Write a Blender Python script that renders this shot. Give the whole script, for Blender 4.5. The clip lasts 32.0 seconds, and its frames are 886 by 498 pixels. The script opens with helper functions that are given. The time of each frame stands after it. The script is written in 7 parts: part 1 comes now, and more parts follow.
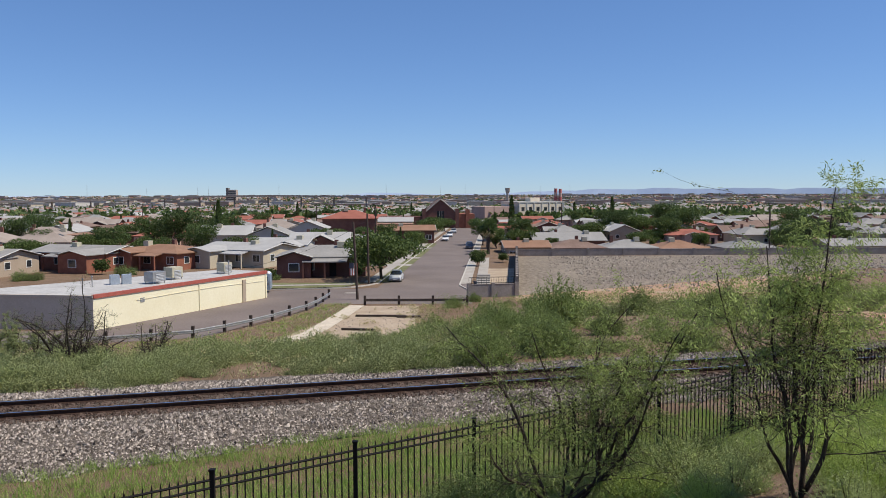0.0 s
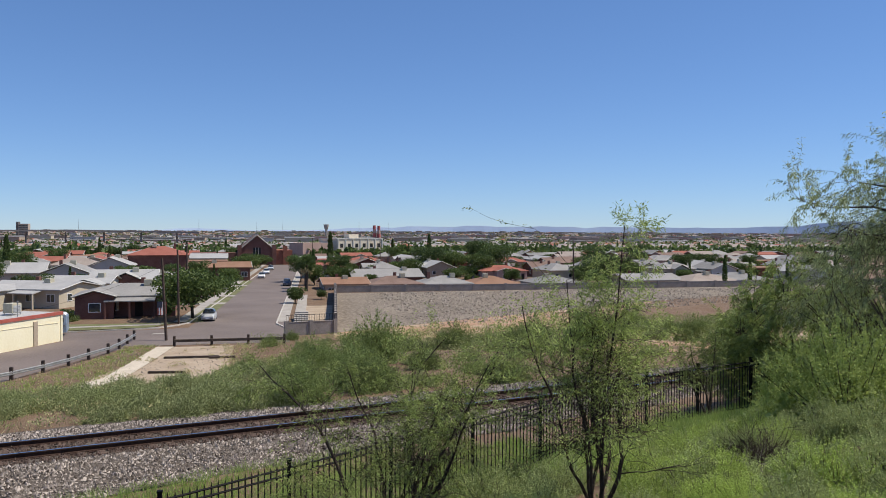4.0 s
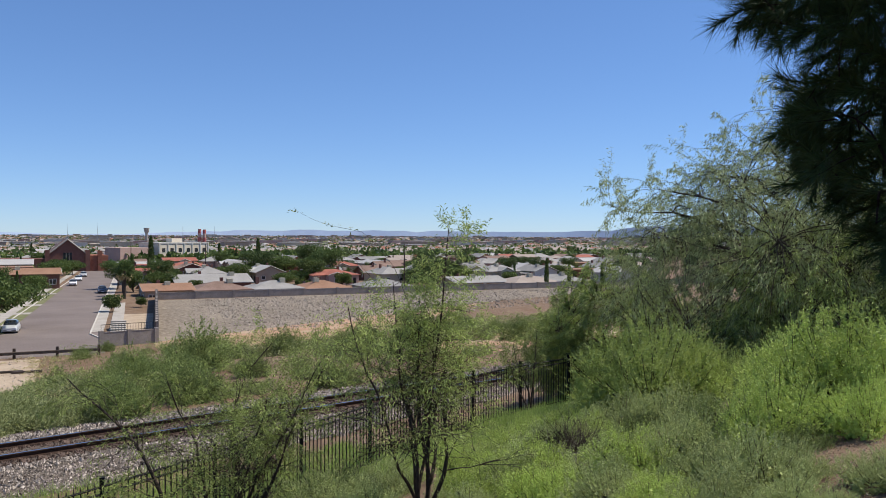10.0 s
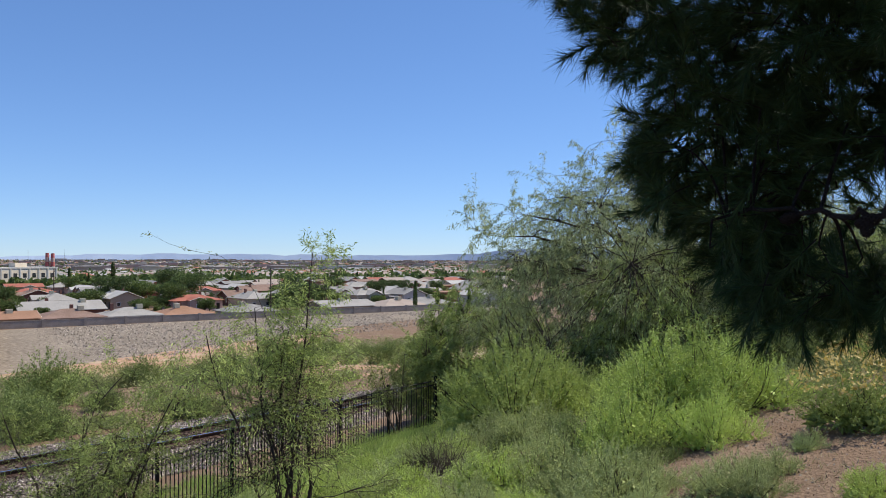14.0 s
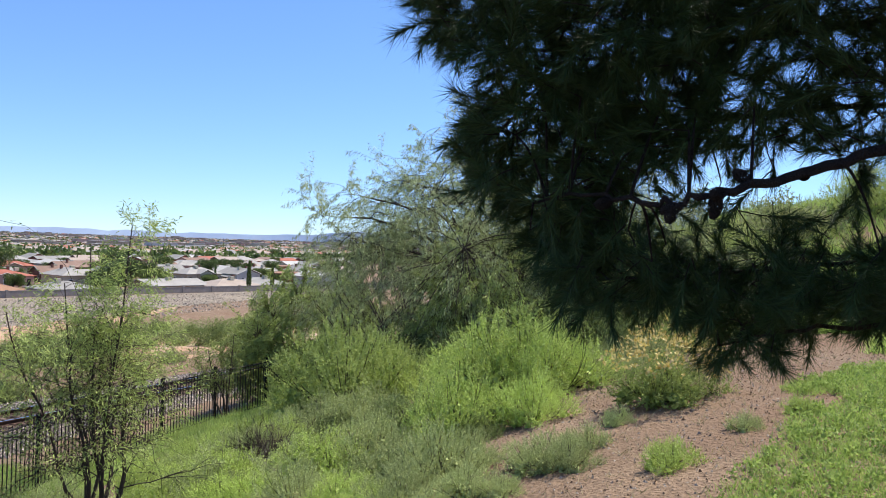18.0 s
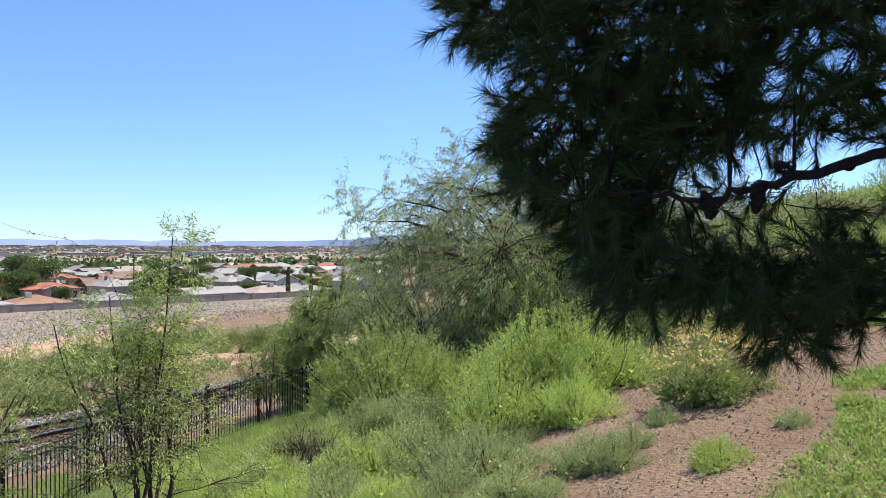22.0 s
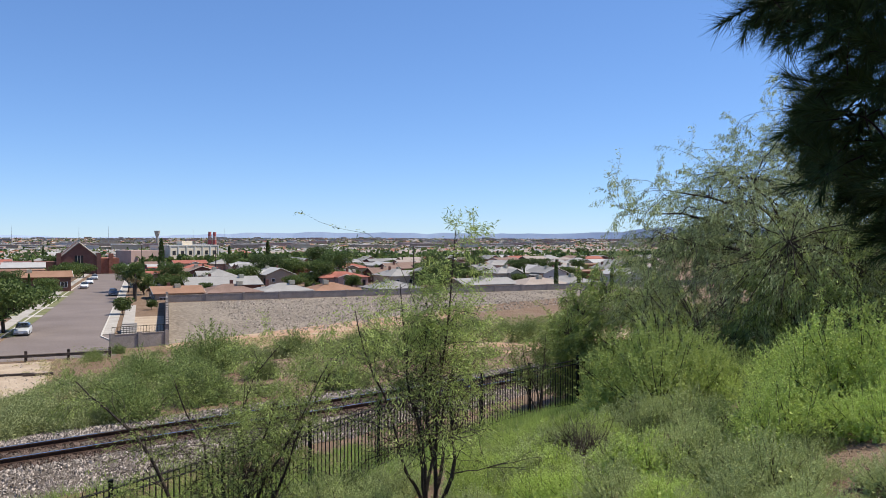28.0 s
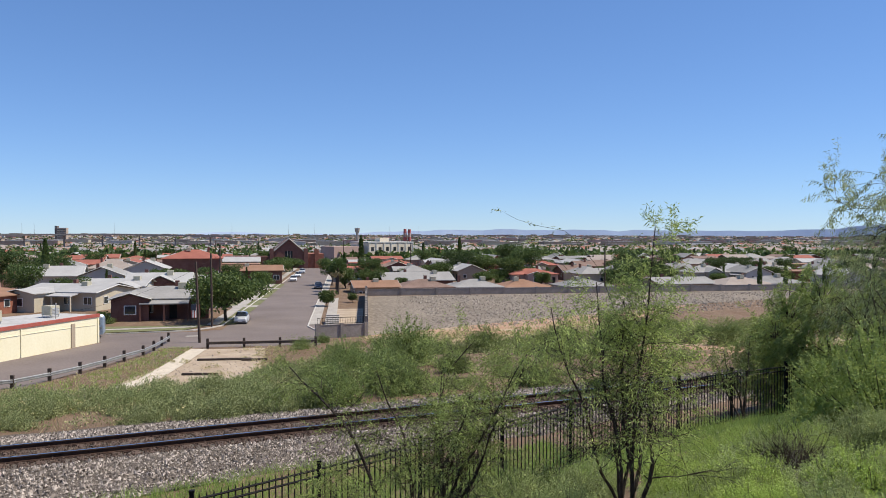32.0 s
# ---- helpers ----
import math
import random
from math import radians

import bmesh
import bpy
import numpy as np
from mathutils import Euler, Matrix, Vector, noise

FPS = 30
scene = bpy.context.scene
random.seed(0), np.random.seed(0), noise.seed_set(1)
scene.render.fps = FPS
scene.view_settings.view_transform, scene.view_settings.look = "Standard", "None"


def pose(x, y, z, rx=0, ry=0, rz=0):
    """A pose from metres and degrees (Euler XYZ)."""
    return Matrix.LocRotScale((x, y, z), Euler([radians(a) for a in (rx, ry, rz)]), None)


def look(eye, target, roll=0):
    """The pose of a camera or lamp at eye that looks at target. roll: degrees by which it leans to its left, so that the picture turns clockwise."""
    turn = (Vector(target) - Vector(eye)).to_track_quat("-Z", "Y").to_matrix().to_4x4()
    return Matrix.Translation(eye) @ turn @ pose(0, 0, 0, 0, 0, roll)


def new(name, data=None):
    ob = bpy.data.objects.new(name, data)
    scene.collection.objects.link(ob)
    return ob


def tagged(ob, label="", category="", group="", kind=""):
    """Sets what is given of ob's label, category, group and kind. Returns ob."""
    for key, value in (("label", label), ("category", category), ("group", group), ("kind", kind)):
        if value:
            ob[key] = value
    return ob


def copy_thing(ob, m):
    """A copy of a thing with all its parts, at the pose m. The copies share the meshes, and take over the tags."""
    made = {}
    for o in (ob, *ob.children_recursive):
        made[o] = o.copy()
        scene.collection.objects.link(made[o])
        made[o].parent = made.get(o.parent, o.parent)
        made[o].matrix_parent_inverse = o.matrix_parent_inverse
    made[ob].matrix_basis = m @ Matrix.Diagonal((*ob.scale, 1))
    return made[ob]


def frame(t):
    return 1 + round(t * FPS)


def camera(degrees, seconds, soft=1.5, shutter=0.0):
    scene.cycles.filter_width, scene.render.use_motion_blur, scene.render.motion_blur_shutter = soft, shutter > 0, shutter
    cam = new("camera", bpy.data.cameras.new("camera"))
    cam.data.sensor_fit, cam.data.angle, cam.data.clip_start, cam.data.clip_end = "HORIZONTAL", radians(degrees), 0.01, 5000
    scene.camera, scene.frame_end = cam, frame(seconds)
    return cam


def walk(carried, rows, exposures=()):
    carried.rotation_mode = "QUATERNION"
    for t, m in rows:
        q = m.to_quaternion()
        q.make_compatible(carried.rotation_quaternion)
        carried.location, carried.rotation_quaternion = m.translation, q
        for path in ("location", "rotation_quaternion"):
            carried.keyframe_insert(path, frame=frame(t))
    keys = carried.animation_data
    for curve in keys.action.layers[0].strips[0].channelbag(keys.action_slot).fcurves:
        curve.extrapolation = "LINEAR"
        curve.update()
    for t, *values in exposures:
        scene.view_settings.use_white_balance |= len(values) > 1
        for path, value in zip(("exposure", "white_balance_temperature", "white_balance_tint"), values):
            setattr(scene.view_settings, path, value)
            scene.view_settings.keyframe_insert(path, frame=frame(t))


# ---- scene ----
# ---------------------------------------------------------------- camera
PATH = [
    (0.0, pose(-0.000, 0.000, 12.000, 86.10, 0.20, -0.00)),
    (0.5, pose(-0.013, 0.016, 11.996, 87.07, 0.34, 0.88)),
    (1.0, pose(0.005, 0.024, 11.993, 87.73, 0.43, -1.01)),
    (1.5, pose(0.021, 0.004, 11.996, 88.18, 0.15, -4.32)),
    (2.0, pose(0.029, -0.005, 12.001, 88.36, 0.10, -5.84)),
    (2.5, pose(0.045, -0.017, 12.003, 88.85, 0.00, -8.67)),
    (3.0, pose(0.054, -0.017, 11.989, 88.85, -0.12, -11.14)),
    (3.5, pose(0.048, -0.038, 11.986, 88.85, -0.21, -12.19)),
    (5.5, pose(0.056, -0.043, 11.981, 88.30, -0.14, -15.67)),
    (6.0, pose(0.063, -0.051, 11.979, 88.22, -0.22, -16.32)),
    (6.5, pose(0.065, -0.062, 11.982, 88.23, -0.23, -17.47)),
    (7.0, pose(0.082, -0.050, 11.978, 88.29, -0.21, -18.54)),
    (7.5, pose(0.088, -0.062, 11.978, 88.15, -0.26, -19.57)),
    (8.0, pose(0.086, -0.077, 11.978, 87.95, -0.32, -20.62)),
    (8.5, pose(0.090, -0.083, 11.975, 88.22, -0.32, -21.72)),
    (9.0, pose(0.098, -0.073, 11.975, 88.59, -0.36, -23.09)),
    (9.5, pose(0.098, -0.082, 11.978, 88.85, -0.39, -24.52)),
    (10.0, pose(0.102, -0.087, 11.971, 89.09, -0.21, -25.22)),
    (10.5, pose(0.108, -0.080, 11.974, 89.16, -0.20, -25.55)),
    (11.0, pose(0.123, -0.070, 11.975, 89.80, -0.20, -26.73)),
    (11.5, pose(0.125, -0.065, 11.983, 90.67, -0.25, -28.17)),
    (12.0, pose(0.125, -0.065, 11.990, 91.63, -0.18, -29.75)),
    (12.5, pose(0.128, -0.066, 11.987, 91.78, -0.14, -31.09)),
    (13.0, pose(0.144, -0.078, 11.994, 92.16, -0.02, -32.30)),
    (13.5, pose(0.156, -0.091, 11.993, 91.98, -0.03, -33.36)),
    (14.0, pose(0.158, -0.098, 11.981, 90.80, -0.03, -34.70)),
    (14.5, pose(0.168, -0.098, 11.971, 90.82, -0.13, -37.25)),
    (15.0, pose(0.192, -0.096, 11.981, 91.09, -0.24, -39.67)),
    (15.5, pose(0.195, -0.096, 11.974, 90.45, -0.27, -40.46)),
    (17.5, pose(0.235, -0.096, 11.954, 89.87, -1.62, -45.82)),
    (18.0, pose(0.244, -0.097, 11.951, 89.72, -1.72, -46.39)),
    (18.5, pose(0.248, -0.103, 11.949, 89.63, -1.45, -47.26)),
    (19.0, pose(0.259, -0.109, 11.949, 89.51, -1.11, -48.62)),
    (19.5, pose(0.277, -0.105, 11.948, 89.40, -1.12, -49.62)),
    (20.0, pose(0.285, -0.097, 11.948, 89.47, -1.14, -50.34)),
    (20.5, pose(0.288, -0.094, 11.952, 89.37, -0.96, -50.07)),
    (21.0, pose(0.278, -0.092, 11.957, 89.65, -0.57, -48.81)),
    (21.5, pose(0.261, -0.086, 11.957, 89.61, -0.18, -45.94)),
    (22.0, pose(0.255, -0.082, 11.961, 89.77, -0.01, -43.76)),
    (22.5, pose(0.243, -0.089, 11.959, 89.72, -0.06, -41.70)),
    (23.0, pose(0.244, -0.085, 11.964, 89.40, 0.00, -40.28)),
    (23.5, pose(0.244, -0.085, 11.966, 89.56, -0.01, -39.24)),
    (24.0, pose(0.247, -0.082, 11.964, 89.61, -0.11, -38.23)),
    (24.5, pose(0.239, -0.085, 11.964, 89.63, -0.14, -37.33)),
    (25.0, pose(0.237, -0.077, 11.969, 90.30, -0.34, -35.68)),
    (25.5, pose(0.209, -0.074, 11.967, 90.25, -0.40, -33.63)),
    (27.5, pose(0.150, -0.071, 11.971, 89.70, -0.08, -25.97)),
    (28.0, pose(0.145, -0.068, 11.971, 89.23, -0.04, -24.54)),
    (28.5, pose(0.133, -0.077, 11.966, 88.98, -0.09, -23.10)),
    (29.0, pose(0.132, -0.055, 11.967, 88.99, 0.00, -21.69)),
    (29.5, pose(0.124, -0.048, 11.963, 88.86, 0.07, -19.80)),
    (30.0, pose(0.112, -0.048, 11.958, 89.20, 0.21, -17.42)),
    (30.5, pose(0.113, -0.037, 11.962, 89.57, -0.22, -15.51)),
    (31.0, pose(0.090, -0.033, 11.962, 89.52, -0.09, -13.74)),
    (31.5, pose(0.081, -0.036, 11.966, 89.42, -0.05, -11.84)),
    (32.0, pose(0.076, -0.036, 11.967, 89.00, -0.14, -10.85)),
]
cam = camera(58.56, 32.0, soft=0.9)
walk(cam, PATH, exposures=((0.0, 0.0), (6.0, 0.08), (9.0, 0.15), (13.0, 0.25), (15.5, 0.4), (18.0, 0.78), (20.5, 0.92), (24.0, 0.60), (28.0, 0.36), (32.0, 0.22)))

# ---------------------------------------------------------------- world and sun
SUN_AZ, SUN_EL = 96.0, 57.0          # degrees clockwise from +y, and above the horizon
world = bpy.data.worlds.new("world")
scene.world = world
world.use_nodes = True
wn, wl = world.node_tree.nodes, world.node_tree.links
wn.clear()
sky = wn.new("ShaderNodeTexSky")
sky.sky_type = "NISHITA"
sky.sun_disc = False
sky.sun_elevation = radians(SUN_EL)
sky.sun_rotation = radians(SUN_AZ)
sky.altitude = 1200
sky.air_density, sky.dust_density, sky.ozone_density = 0.9, 0.0, 3.2
bg = wn.new("ShaderNodeBackground")
bg.inputs["Strength"].default_value = 0.135
wo = wn.new("ShaderNodeOutputWorld")
even = wn.new("ShaderNodeVectorMath")
even.operation = "SCALE"
even.inputs["Scale"].default_value = 0.1
wl.new(sky.outputs["Color"], even.inputs[0])
clear_air = wn.new("ShaderNodeGamma")
clear_air.inputs["Gamma"].default_value = 0.75
wl.new(even.outputs["Vector"], clear_air.inputs["Color"])
tint = wn.new("ShaderNodeMix")
tint.data_type, tint.blend_type = "RGBA", "MULTIPLY"
tint.inputs[0].default_value = 1.0
tint.inputs[7].default_value = (4.56, 5.68, 7.62, 1)
wl.new(clear_air.outputs["Color"], tint.inputs[6])
rich = wn.new("ShaderNodeHueSaturation")
rich.inputs["Saturation"].default_value = 1.05
wl.new(tint.outputs[2], rich.inputs["Color"])
wl.new(rich.outputs["Color"], bg.inputs["Color"])
wl.new(bg.outputs["Background"], wo.inputs["Surface"])

sun = new("sun", bpy.data.lights.new("sun", "SUN"))
sun.data.energy, sun.data.angle, sun.data.color = 5.0, radians(0.53), (1.0, 0.93, 0.81)
_se, _sa = radians(SUN_EL), radians(SUN_AZ)
SUN_DIR = Vector((math.sin(_sa) * math.cos(_se), math.cos(_sa) * math.cos(_se), math.sin(_se)))
sun.matrix_world = look(SUN_DIR * 100, (0, 0, 0))

# ---------------------------------------------------------------- materials


def surface(name, dark, light, scale=4.0, rough=0.85, bump=0.3, fine=8.0, metal=0.0, spots=None, spread=0.5, object_random=0.0, spec=0.3):
    """A worn surface: two colours mixed by noise at two scales, with fine relief. spots: a third colour in blotches."""
    m = bpy.data.materials.new(name)
    m.use_nodes = True
    n, l = m.node_tree.nodes, m.node_tree.links
    bs = n["Principled BSDF"]
    bs.inputs["Roughness"].default_value, bs.inputs["Metallic"].default_value = rough, metal
    bs.inputs["Specular IOR Level"].default_value = spec
    co = n.new("ShaderNodeTexCoord")
    big, small = n.new("ShaderNodeTexNoise"), n.new("ShaderNodeTexNoise")
    for tex, s in ((big, scale), (small, scale * fine)):
        tex.inputs["Scale"].default_value, tex.inputs["Detail"].default_value = s, 5.0
        l.new(co.outputs["Object"], tex.inputs["Vector"])
    add = n.new("ShaderNodeMix")
    add.inputs[0].default_value = spread
    l.new(big.outputs["Fac"], add.inputs[2])
    l.new(small.outputs["Fac"], add.inputs[3])
    ramp = n.new("ShaderNodeValToRGB")
    ramp.color_ramp.elements[0].position, ramp.color_ramp.elements[1].position = 0.36, 0.64
    ramp.color_ramp.elements[0].color, ramp.color_ramp.elements[1].color = (*dark, 1), (*light, 1)
    l.new(add.outputs[0], ramp.inputs["Fac"])
    out = ramp.outputs["Color"]
    if spots:
        third = n.new("ShaderNodeTexNoise")
        third.inputs["Scale"].default_value, third.inputs["Detail"].default_value = scale * 0.45, 6.0
        l.new(co.outputs["Object"], third.inputs["Vector"])
        r2 = n.new("ShaderNodeValToRGB")
        r2.color_ramp.elements[0].position, r2.color_ramp.elements[1].position = 0.5, 0.62
        l.new(third.outputs["Fac"], r2.inputs["Fac"])
        mx = n.new("ShaderNodeMix")
        mx.data_type = "RGBA"
        l.new(r2.outputs["Color"], mx.inputs[0])
        l.new(out, mx.inputs[6])
        mx.inputs[7].default_value = (*spots, 1)
        out = mx.outputs[2]
    if object_random:
        info = n.new("ShaderNodeObjectInfo")
        hsv = n.new("ShaderNodeHueSaturation")
        mp = n.new("ShaderNodeMapRange")
        mp.inputs["To Min"].default_value, mp.inputs["To Max"].default_value = 1 - object_random, 1 + object_random
        l.new(info.outputs["Random"], mp.inputs["Value"])
        l.new(mp.outputs["Result"], hsv.inputs["Value"])
        l.new(out, hsv.inputs["Color"])
        out = hsv.outputs["Color"]
    l.new(out, bs.inputs["Base Color"])
    if bump:
        bp = n.new("ShaderNodeBump")
        bp.inputs["Strength"].default_value, bp.inputs["Distance"].default_value = bump, 0.05
        l.new(small.outputs["Fac"], bp.inputs["Height"])
        l.new(bp.outputs["Normal"], bs.inputs["Normal"])
    return m


def leafy(name, dark, light, through_light=0.35, rough=0.6):
    """Leaves: each one takes its own tone, and lets some light through."""
    m = bpy.data.materials.new(name)
    m.use_nodes = True
    n, l = m.node_tree.nodes, m.node_tree.links
    bs = n["Principled BSDF"]
    bs.inputs["Roughness"].default_value = rough
    bs.inputs["Specular IOR Level"].default_value = 0.25
    geo = n.new("ShaderNodeNewGeometry")
    ramp = n.new("ShaderNodeValToRGB")
    ramp.color_ramp.elements[0].color, ramp.color_ramp.elements[1].color = (*dark, 1), (*light, 1)
    l.new(geo.outputs["Random Per Island"], ramp.inputs["Fac"])
    info = n.new("ShaderNodeObjectInfo")
    hsv = n.new("ShaderNodeHueSaturation")
    mp = n.new("ShaderNodeMapRange")
    mp.inputs["To Min"].default_value, mp.inputs["To Max"].default_value = 0.8, 1.2
    l.new(info.outputs["Random"], mp.inputs["Value"])
    l.new(mp.outputs["Result"], hsv.inputs["Value"])
    l.new(ramp.outputs["Color"], hsv.inputs["Color"])
    l.new(hsv.outputs["Color"], bs.inputs["Base Color"])
    tr = n.new("ShaderNodeBsdfTranslucent")
    l.new(hsv.outputs["Color"], tr.inputs["Color"])
    mix = n.new("ShaderNodeMixShader")
    mix.inputs[0].default_value = through_light
    l.new(bs.outputs["BSDF"], mix.inputs[1])
    l.new(tr.outputs["BSDF"], mix.inputs[2])
    l.new(mix.outputs["Shader"], n["Material Output"].inputs["Surface"])
    return m


SOIL = surface("soil", (0.120, 0.074, 0.045), (0.245, 0.168, 0.110), 0.5, 0.95, 0.9, 44, spots=(0.165, 0.102, 0.062), spread=0.6)
RED_SOIL = surface("red_soil", (0.30, 0.17, 0.10), (0.44, 0.28, 0.18), 0.5, 0.95, 0.8, 16, spots=(0.40, 0.30, 0.20))
TAN_SOIL = surface("tan_soil", (0.30, 0.225, 0.155), (0.45, 0.36, 0.265), 0.5, 0.95, 0.6, 16)
BALLAST_BED = surface("ballast_bed", (0.035, 0.026, 0.020), (0.20, 0.165, 0.135), 1.2, 0.95, 1.0, 18, spread=0.88)
STONE = surface("ballast_stone", (0.30, 0.27, 0.25), (0.52, 0.48, 0.45), 3.0, 0.9, 0.4, 6)
GRAVEL = surface("lot_gravel", (0.115, 0.09, 0.068), (0.30, 0.25, 0.19), 0.12, 0.95, 0.8, 14, spread=0.7)
ASPHALT = surface("asphalt", (0.140, 0.112, 0.100), (0.208, 0.170, 0.152), 0.15, 0.9, 0.2, 30)
CONCRETE = surface("concrete", (0.30, 0.27, 0.235), (0.42, 0.385, 0.34), 0.6, 0.9, 0.2, 12)
BLOCK = surface("concrete_block", (0.22, 0.19, 0.165), (0.33, 0.29, 0.26), 0.7, 0.92, 0.4, 10)
CREAM = surface("cream_stucco", (0.78, 0.71, 0.49), (0.85, 0.79, 0.58), 0.35, 0.9, 0.15, 14)
# Darker copy of the cream stucco, with the end wall's shade in its colour.
SHADE_WALL = surface("shade_darkened_stucco", (0.50, 0.42, 0.33), (0.58, 0.50, 0.41), 0.5, 0.9, 0.15, 12)
ROOF_COAT = surface("pale_roof_coating", (0.36, 0.345, 0.33), (0.50, 0.485, 0.465), 0.3, 0.85, 0.2, 8)
RED_TRIM = surface("red_trim", (0.33, 0.08, 0.06), (0.43, 0.12, 0.09), 1.5, 0.7, 0.1)
STEEL = surface("rusted_rail_steel", (0.035, 0.02, 0.015), (0.09, 0.05, 0.035), 3.0, 0.6, 0.2, metal=0.4)
RAIL_TOP = surface("worn_rail_head", (0.62, 0.60, 0.58), (0.85, 0.83, 0.80), 2.0, 0.2, 0.0, metal=1.0)
TIE = surface("creosoted_timber", (0.05, 0.032, 0.025), (0.13, 0.09, 0.07), 2.0, 0.9, 0.6, 8, object_random=0.3)
IRON = surface("black_painted_iron", (0.006, 0.006, 0.007), (0.013, 0.013, 0.014), 6.0, 0.7, 0.05, spec=0.12)
GALV = surface("galvanised_steel", (0.30, 0.30, 0.30), (0.46, 0.46, 0.45), 2.0, 0.5, 0.05, metal=0.6)
POST_WOOD = surface("dark_weathered_wood", (0.045, 0.033, 0.026), (0.10, 0.075, 0.06), 3.0, 0.9, 0.4)
BARK = surface("dark_bark", (0.035, 0.026, 0.020), (0.09, 0.07, 0.055), 12.0, 0.95, 0.8)
# Near-black copy of the bark: the backlit pine's shade is in its colour.
PINE_BARK = surface("pine_bark_darkened_for_shade", (0.016, 0.012, 0.010), (0.045, 0.034, 0.027), 14.0, 0.95, 0.9)
PALE_BARK = surface("grey_dead_wood", (0.20, 0.175, 0.15), (0.36, 0.33, 0.29), 12.0, 0.95, 0.5)
GLASS = surface("window_glass", (0.02, 0.024, 0.028), (0.04, 0.045, 0.05), 1.0, 0.08, 0.0, spec=0.8)
WHITE = surface("white_paint", (0.70, 0.69, 0.66), (0.82, 0.81, 0.78), 1.0, 0.6, 0.1)
DARK = surface("dark_opening", (0.02, 0.018, 0.016), (0.04, 0.035, 0.03), 1.0, 0.9, 0.0)
BRICK = surface("red_brick", (0.22, 0.08, 0.05), (0.33, 0.14, 0.09), 1.2, 0.9, 0.3, 10)
DARK_BRICK = surface("dark_red_brick", (0.13, 0.06, 0.048), (0.20, 0.10, 0.078), 0.8, 0.9, 0.3, 10)
COOLER = surface("cooler_sheet_metal", (0.40, 0.37, 0.27), (0.52, 0.48, 0.37), 2.0, 0.6, 0.1)
RUBBER = surface("tyre_rubber", (0.012, 0.012, 0.012), (0.03, 0.03, 0.03), 4.0, 0.8, 0.1)
CURB = surface("kerb_concrete", (0.425, 0.391, 0.348), (0.544, 0.510, 0.459), 1.0, 0.9, 0.1)
SPILL = surface("pale_spillway_concrete", (0.46, 0.39, 0.30), (0.62, 0.54, 0.43), 0.8, 0.9, 0.5, 8)
# Haze over the far hills is painted in as a pale blue base colour.
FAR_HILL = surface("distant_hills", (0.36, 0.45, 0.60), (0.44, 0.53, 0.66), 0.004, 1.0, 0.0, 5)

ROOFS = [surface("roof_" + k, a, b, 0.35, 0.9, 0.3, 12) for k, a, b in (
    ("grey_shingle", (0.184, 0.176, 0.168), (0.272, 0.264, 0.252)), ("pale_grey", (0.24, 0.23, 0.215), (0.32, 0.305, 0.29)),
    ("brown_shingle", (0.160, 0.104, 0.080), (0.248, 0.168, 0.136)), ("orange_brown", (0.224, 0.124, 0.076), (0.304, 0.176, 0.116)),
    ("red_tile", (0.25, 0.085, 0.060), (0.35, 0.130, 0.092)), ("white_coat", (0.33, 0.32, 0.31), (0.42, 0.41, 0.395)),
    ("taupe", (0.264, 0.216, 0.184), (0.344, 0.288, 0.248)))]
WALLS = [surface("wall_" + k, a, b, 0.5, 0.9, 0.2, 12) for k, a, b in (
    ("cream", (0.44, 0.385, 0.285), (0.54, 0.475, 0.365)), ("white", (0.46, 0.44, 0.40), (0.56, 0.54, 0.49)),
    ("tan", (0.340, 0.264, 0.196), (0.425, 0.348, 0.264)), ("pink", (0.425, 0.281, 0.230), (0.510, 0.365, 0.306)))] + [BRICK, DARK_BRICK]

LEAF_FRESH = leafy("fresh_green_leaves", (0.15, 0.20, 0.052), (0.35, 0.42, 0.125), 0.35)
LEAF_SHRUB = leafy("grey_green_shrub_leaves", (0.30, 0.355, 0.14), (0.46, 0.52, 0.215), 0.25)
LEAF_LIME = leafy("lime_green_shrub_leaves", (0.31, 0.41, 0.095), (0.50, 0.60, 0.165), 0.25)
LEAF_DULL = leafy("dull_olive_leaves", (0.16, 0.19, 0.075), (0.36, 0.39, 0.165), 0.4)
LEAF_MESQ = leafy("mesquite_leaves", (0.22, 0.26, 0.11), (0.50, 0.56, 0.26), 0.4)
LEAF_BRUSH = leafy("creosote_leaves", (0.11, 0.15, 0.045), (0.28, 0.34, 0.115), 0.4)
LEAF_TREE = leafy("bright_mesquite_leaves", (0.24, 0.31, 0.085), (0.40, 0.48, 0.145), 0.4)
LEAF_BAND = leafy("pale_saltbush_leaves", (0.27, 0.305, 0.13), (0.42, 0.455, 0.205), 0.25)
LEAF_DARK = leafy("dark_green_leaves", (0.04, 0.07, 0.022), (0.12, 0.17, 0.05), 0.35)
LEAF_DEEP = leafy("deep_green_shrub_leaves", (0.10, 0.135, 0.045), (0.25, 0.31, 0.105), 0.3)
LEAF_MID = leafy("mid_green_leaves", (0.05, 0.08, 0.022), (0.145, 0.195, 0.055), 0.4)
LEAF_YELLOW = leafy("yellow_flower_heads", (0.58, 0.43, 0.10), (0.80, 0.68, 0.32), 0.3)
NEEDLE = leafy("pine_needles", (0.020, 0.042, 0.012), (0.060, 0.105, 0.028), 0.08)
GRASS = leafy("green_grass_blades", (0.19, 0.29, 0.06), (0.42, 0.54, 0.15), 0.45)
LEAF_STRAW = leafy("straw_tinged_leaves", (0.30, 0.27, 0.12), (0.52, 0.46, 0.25), 0.4)
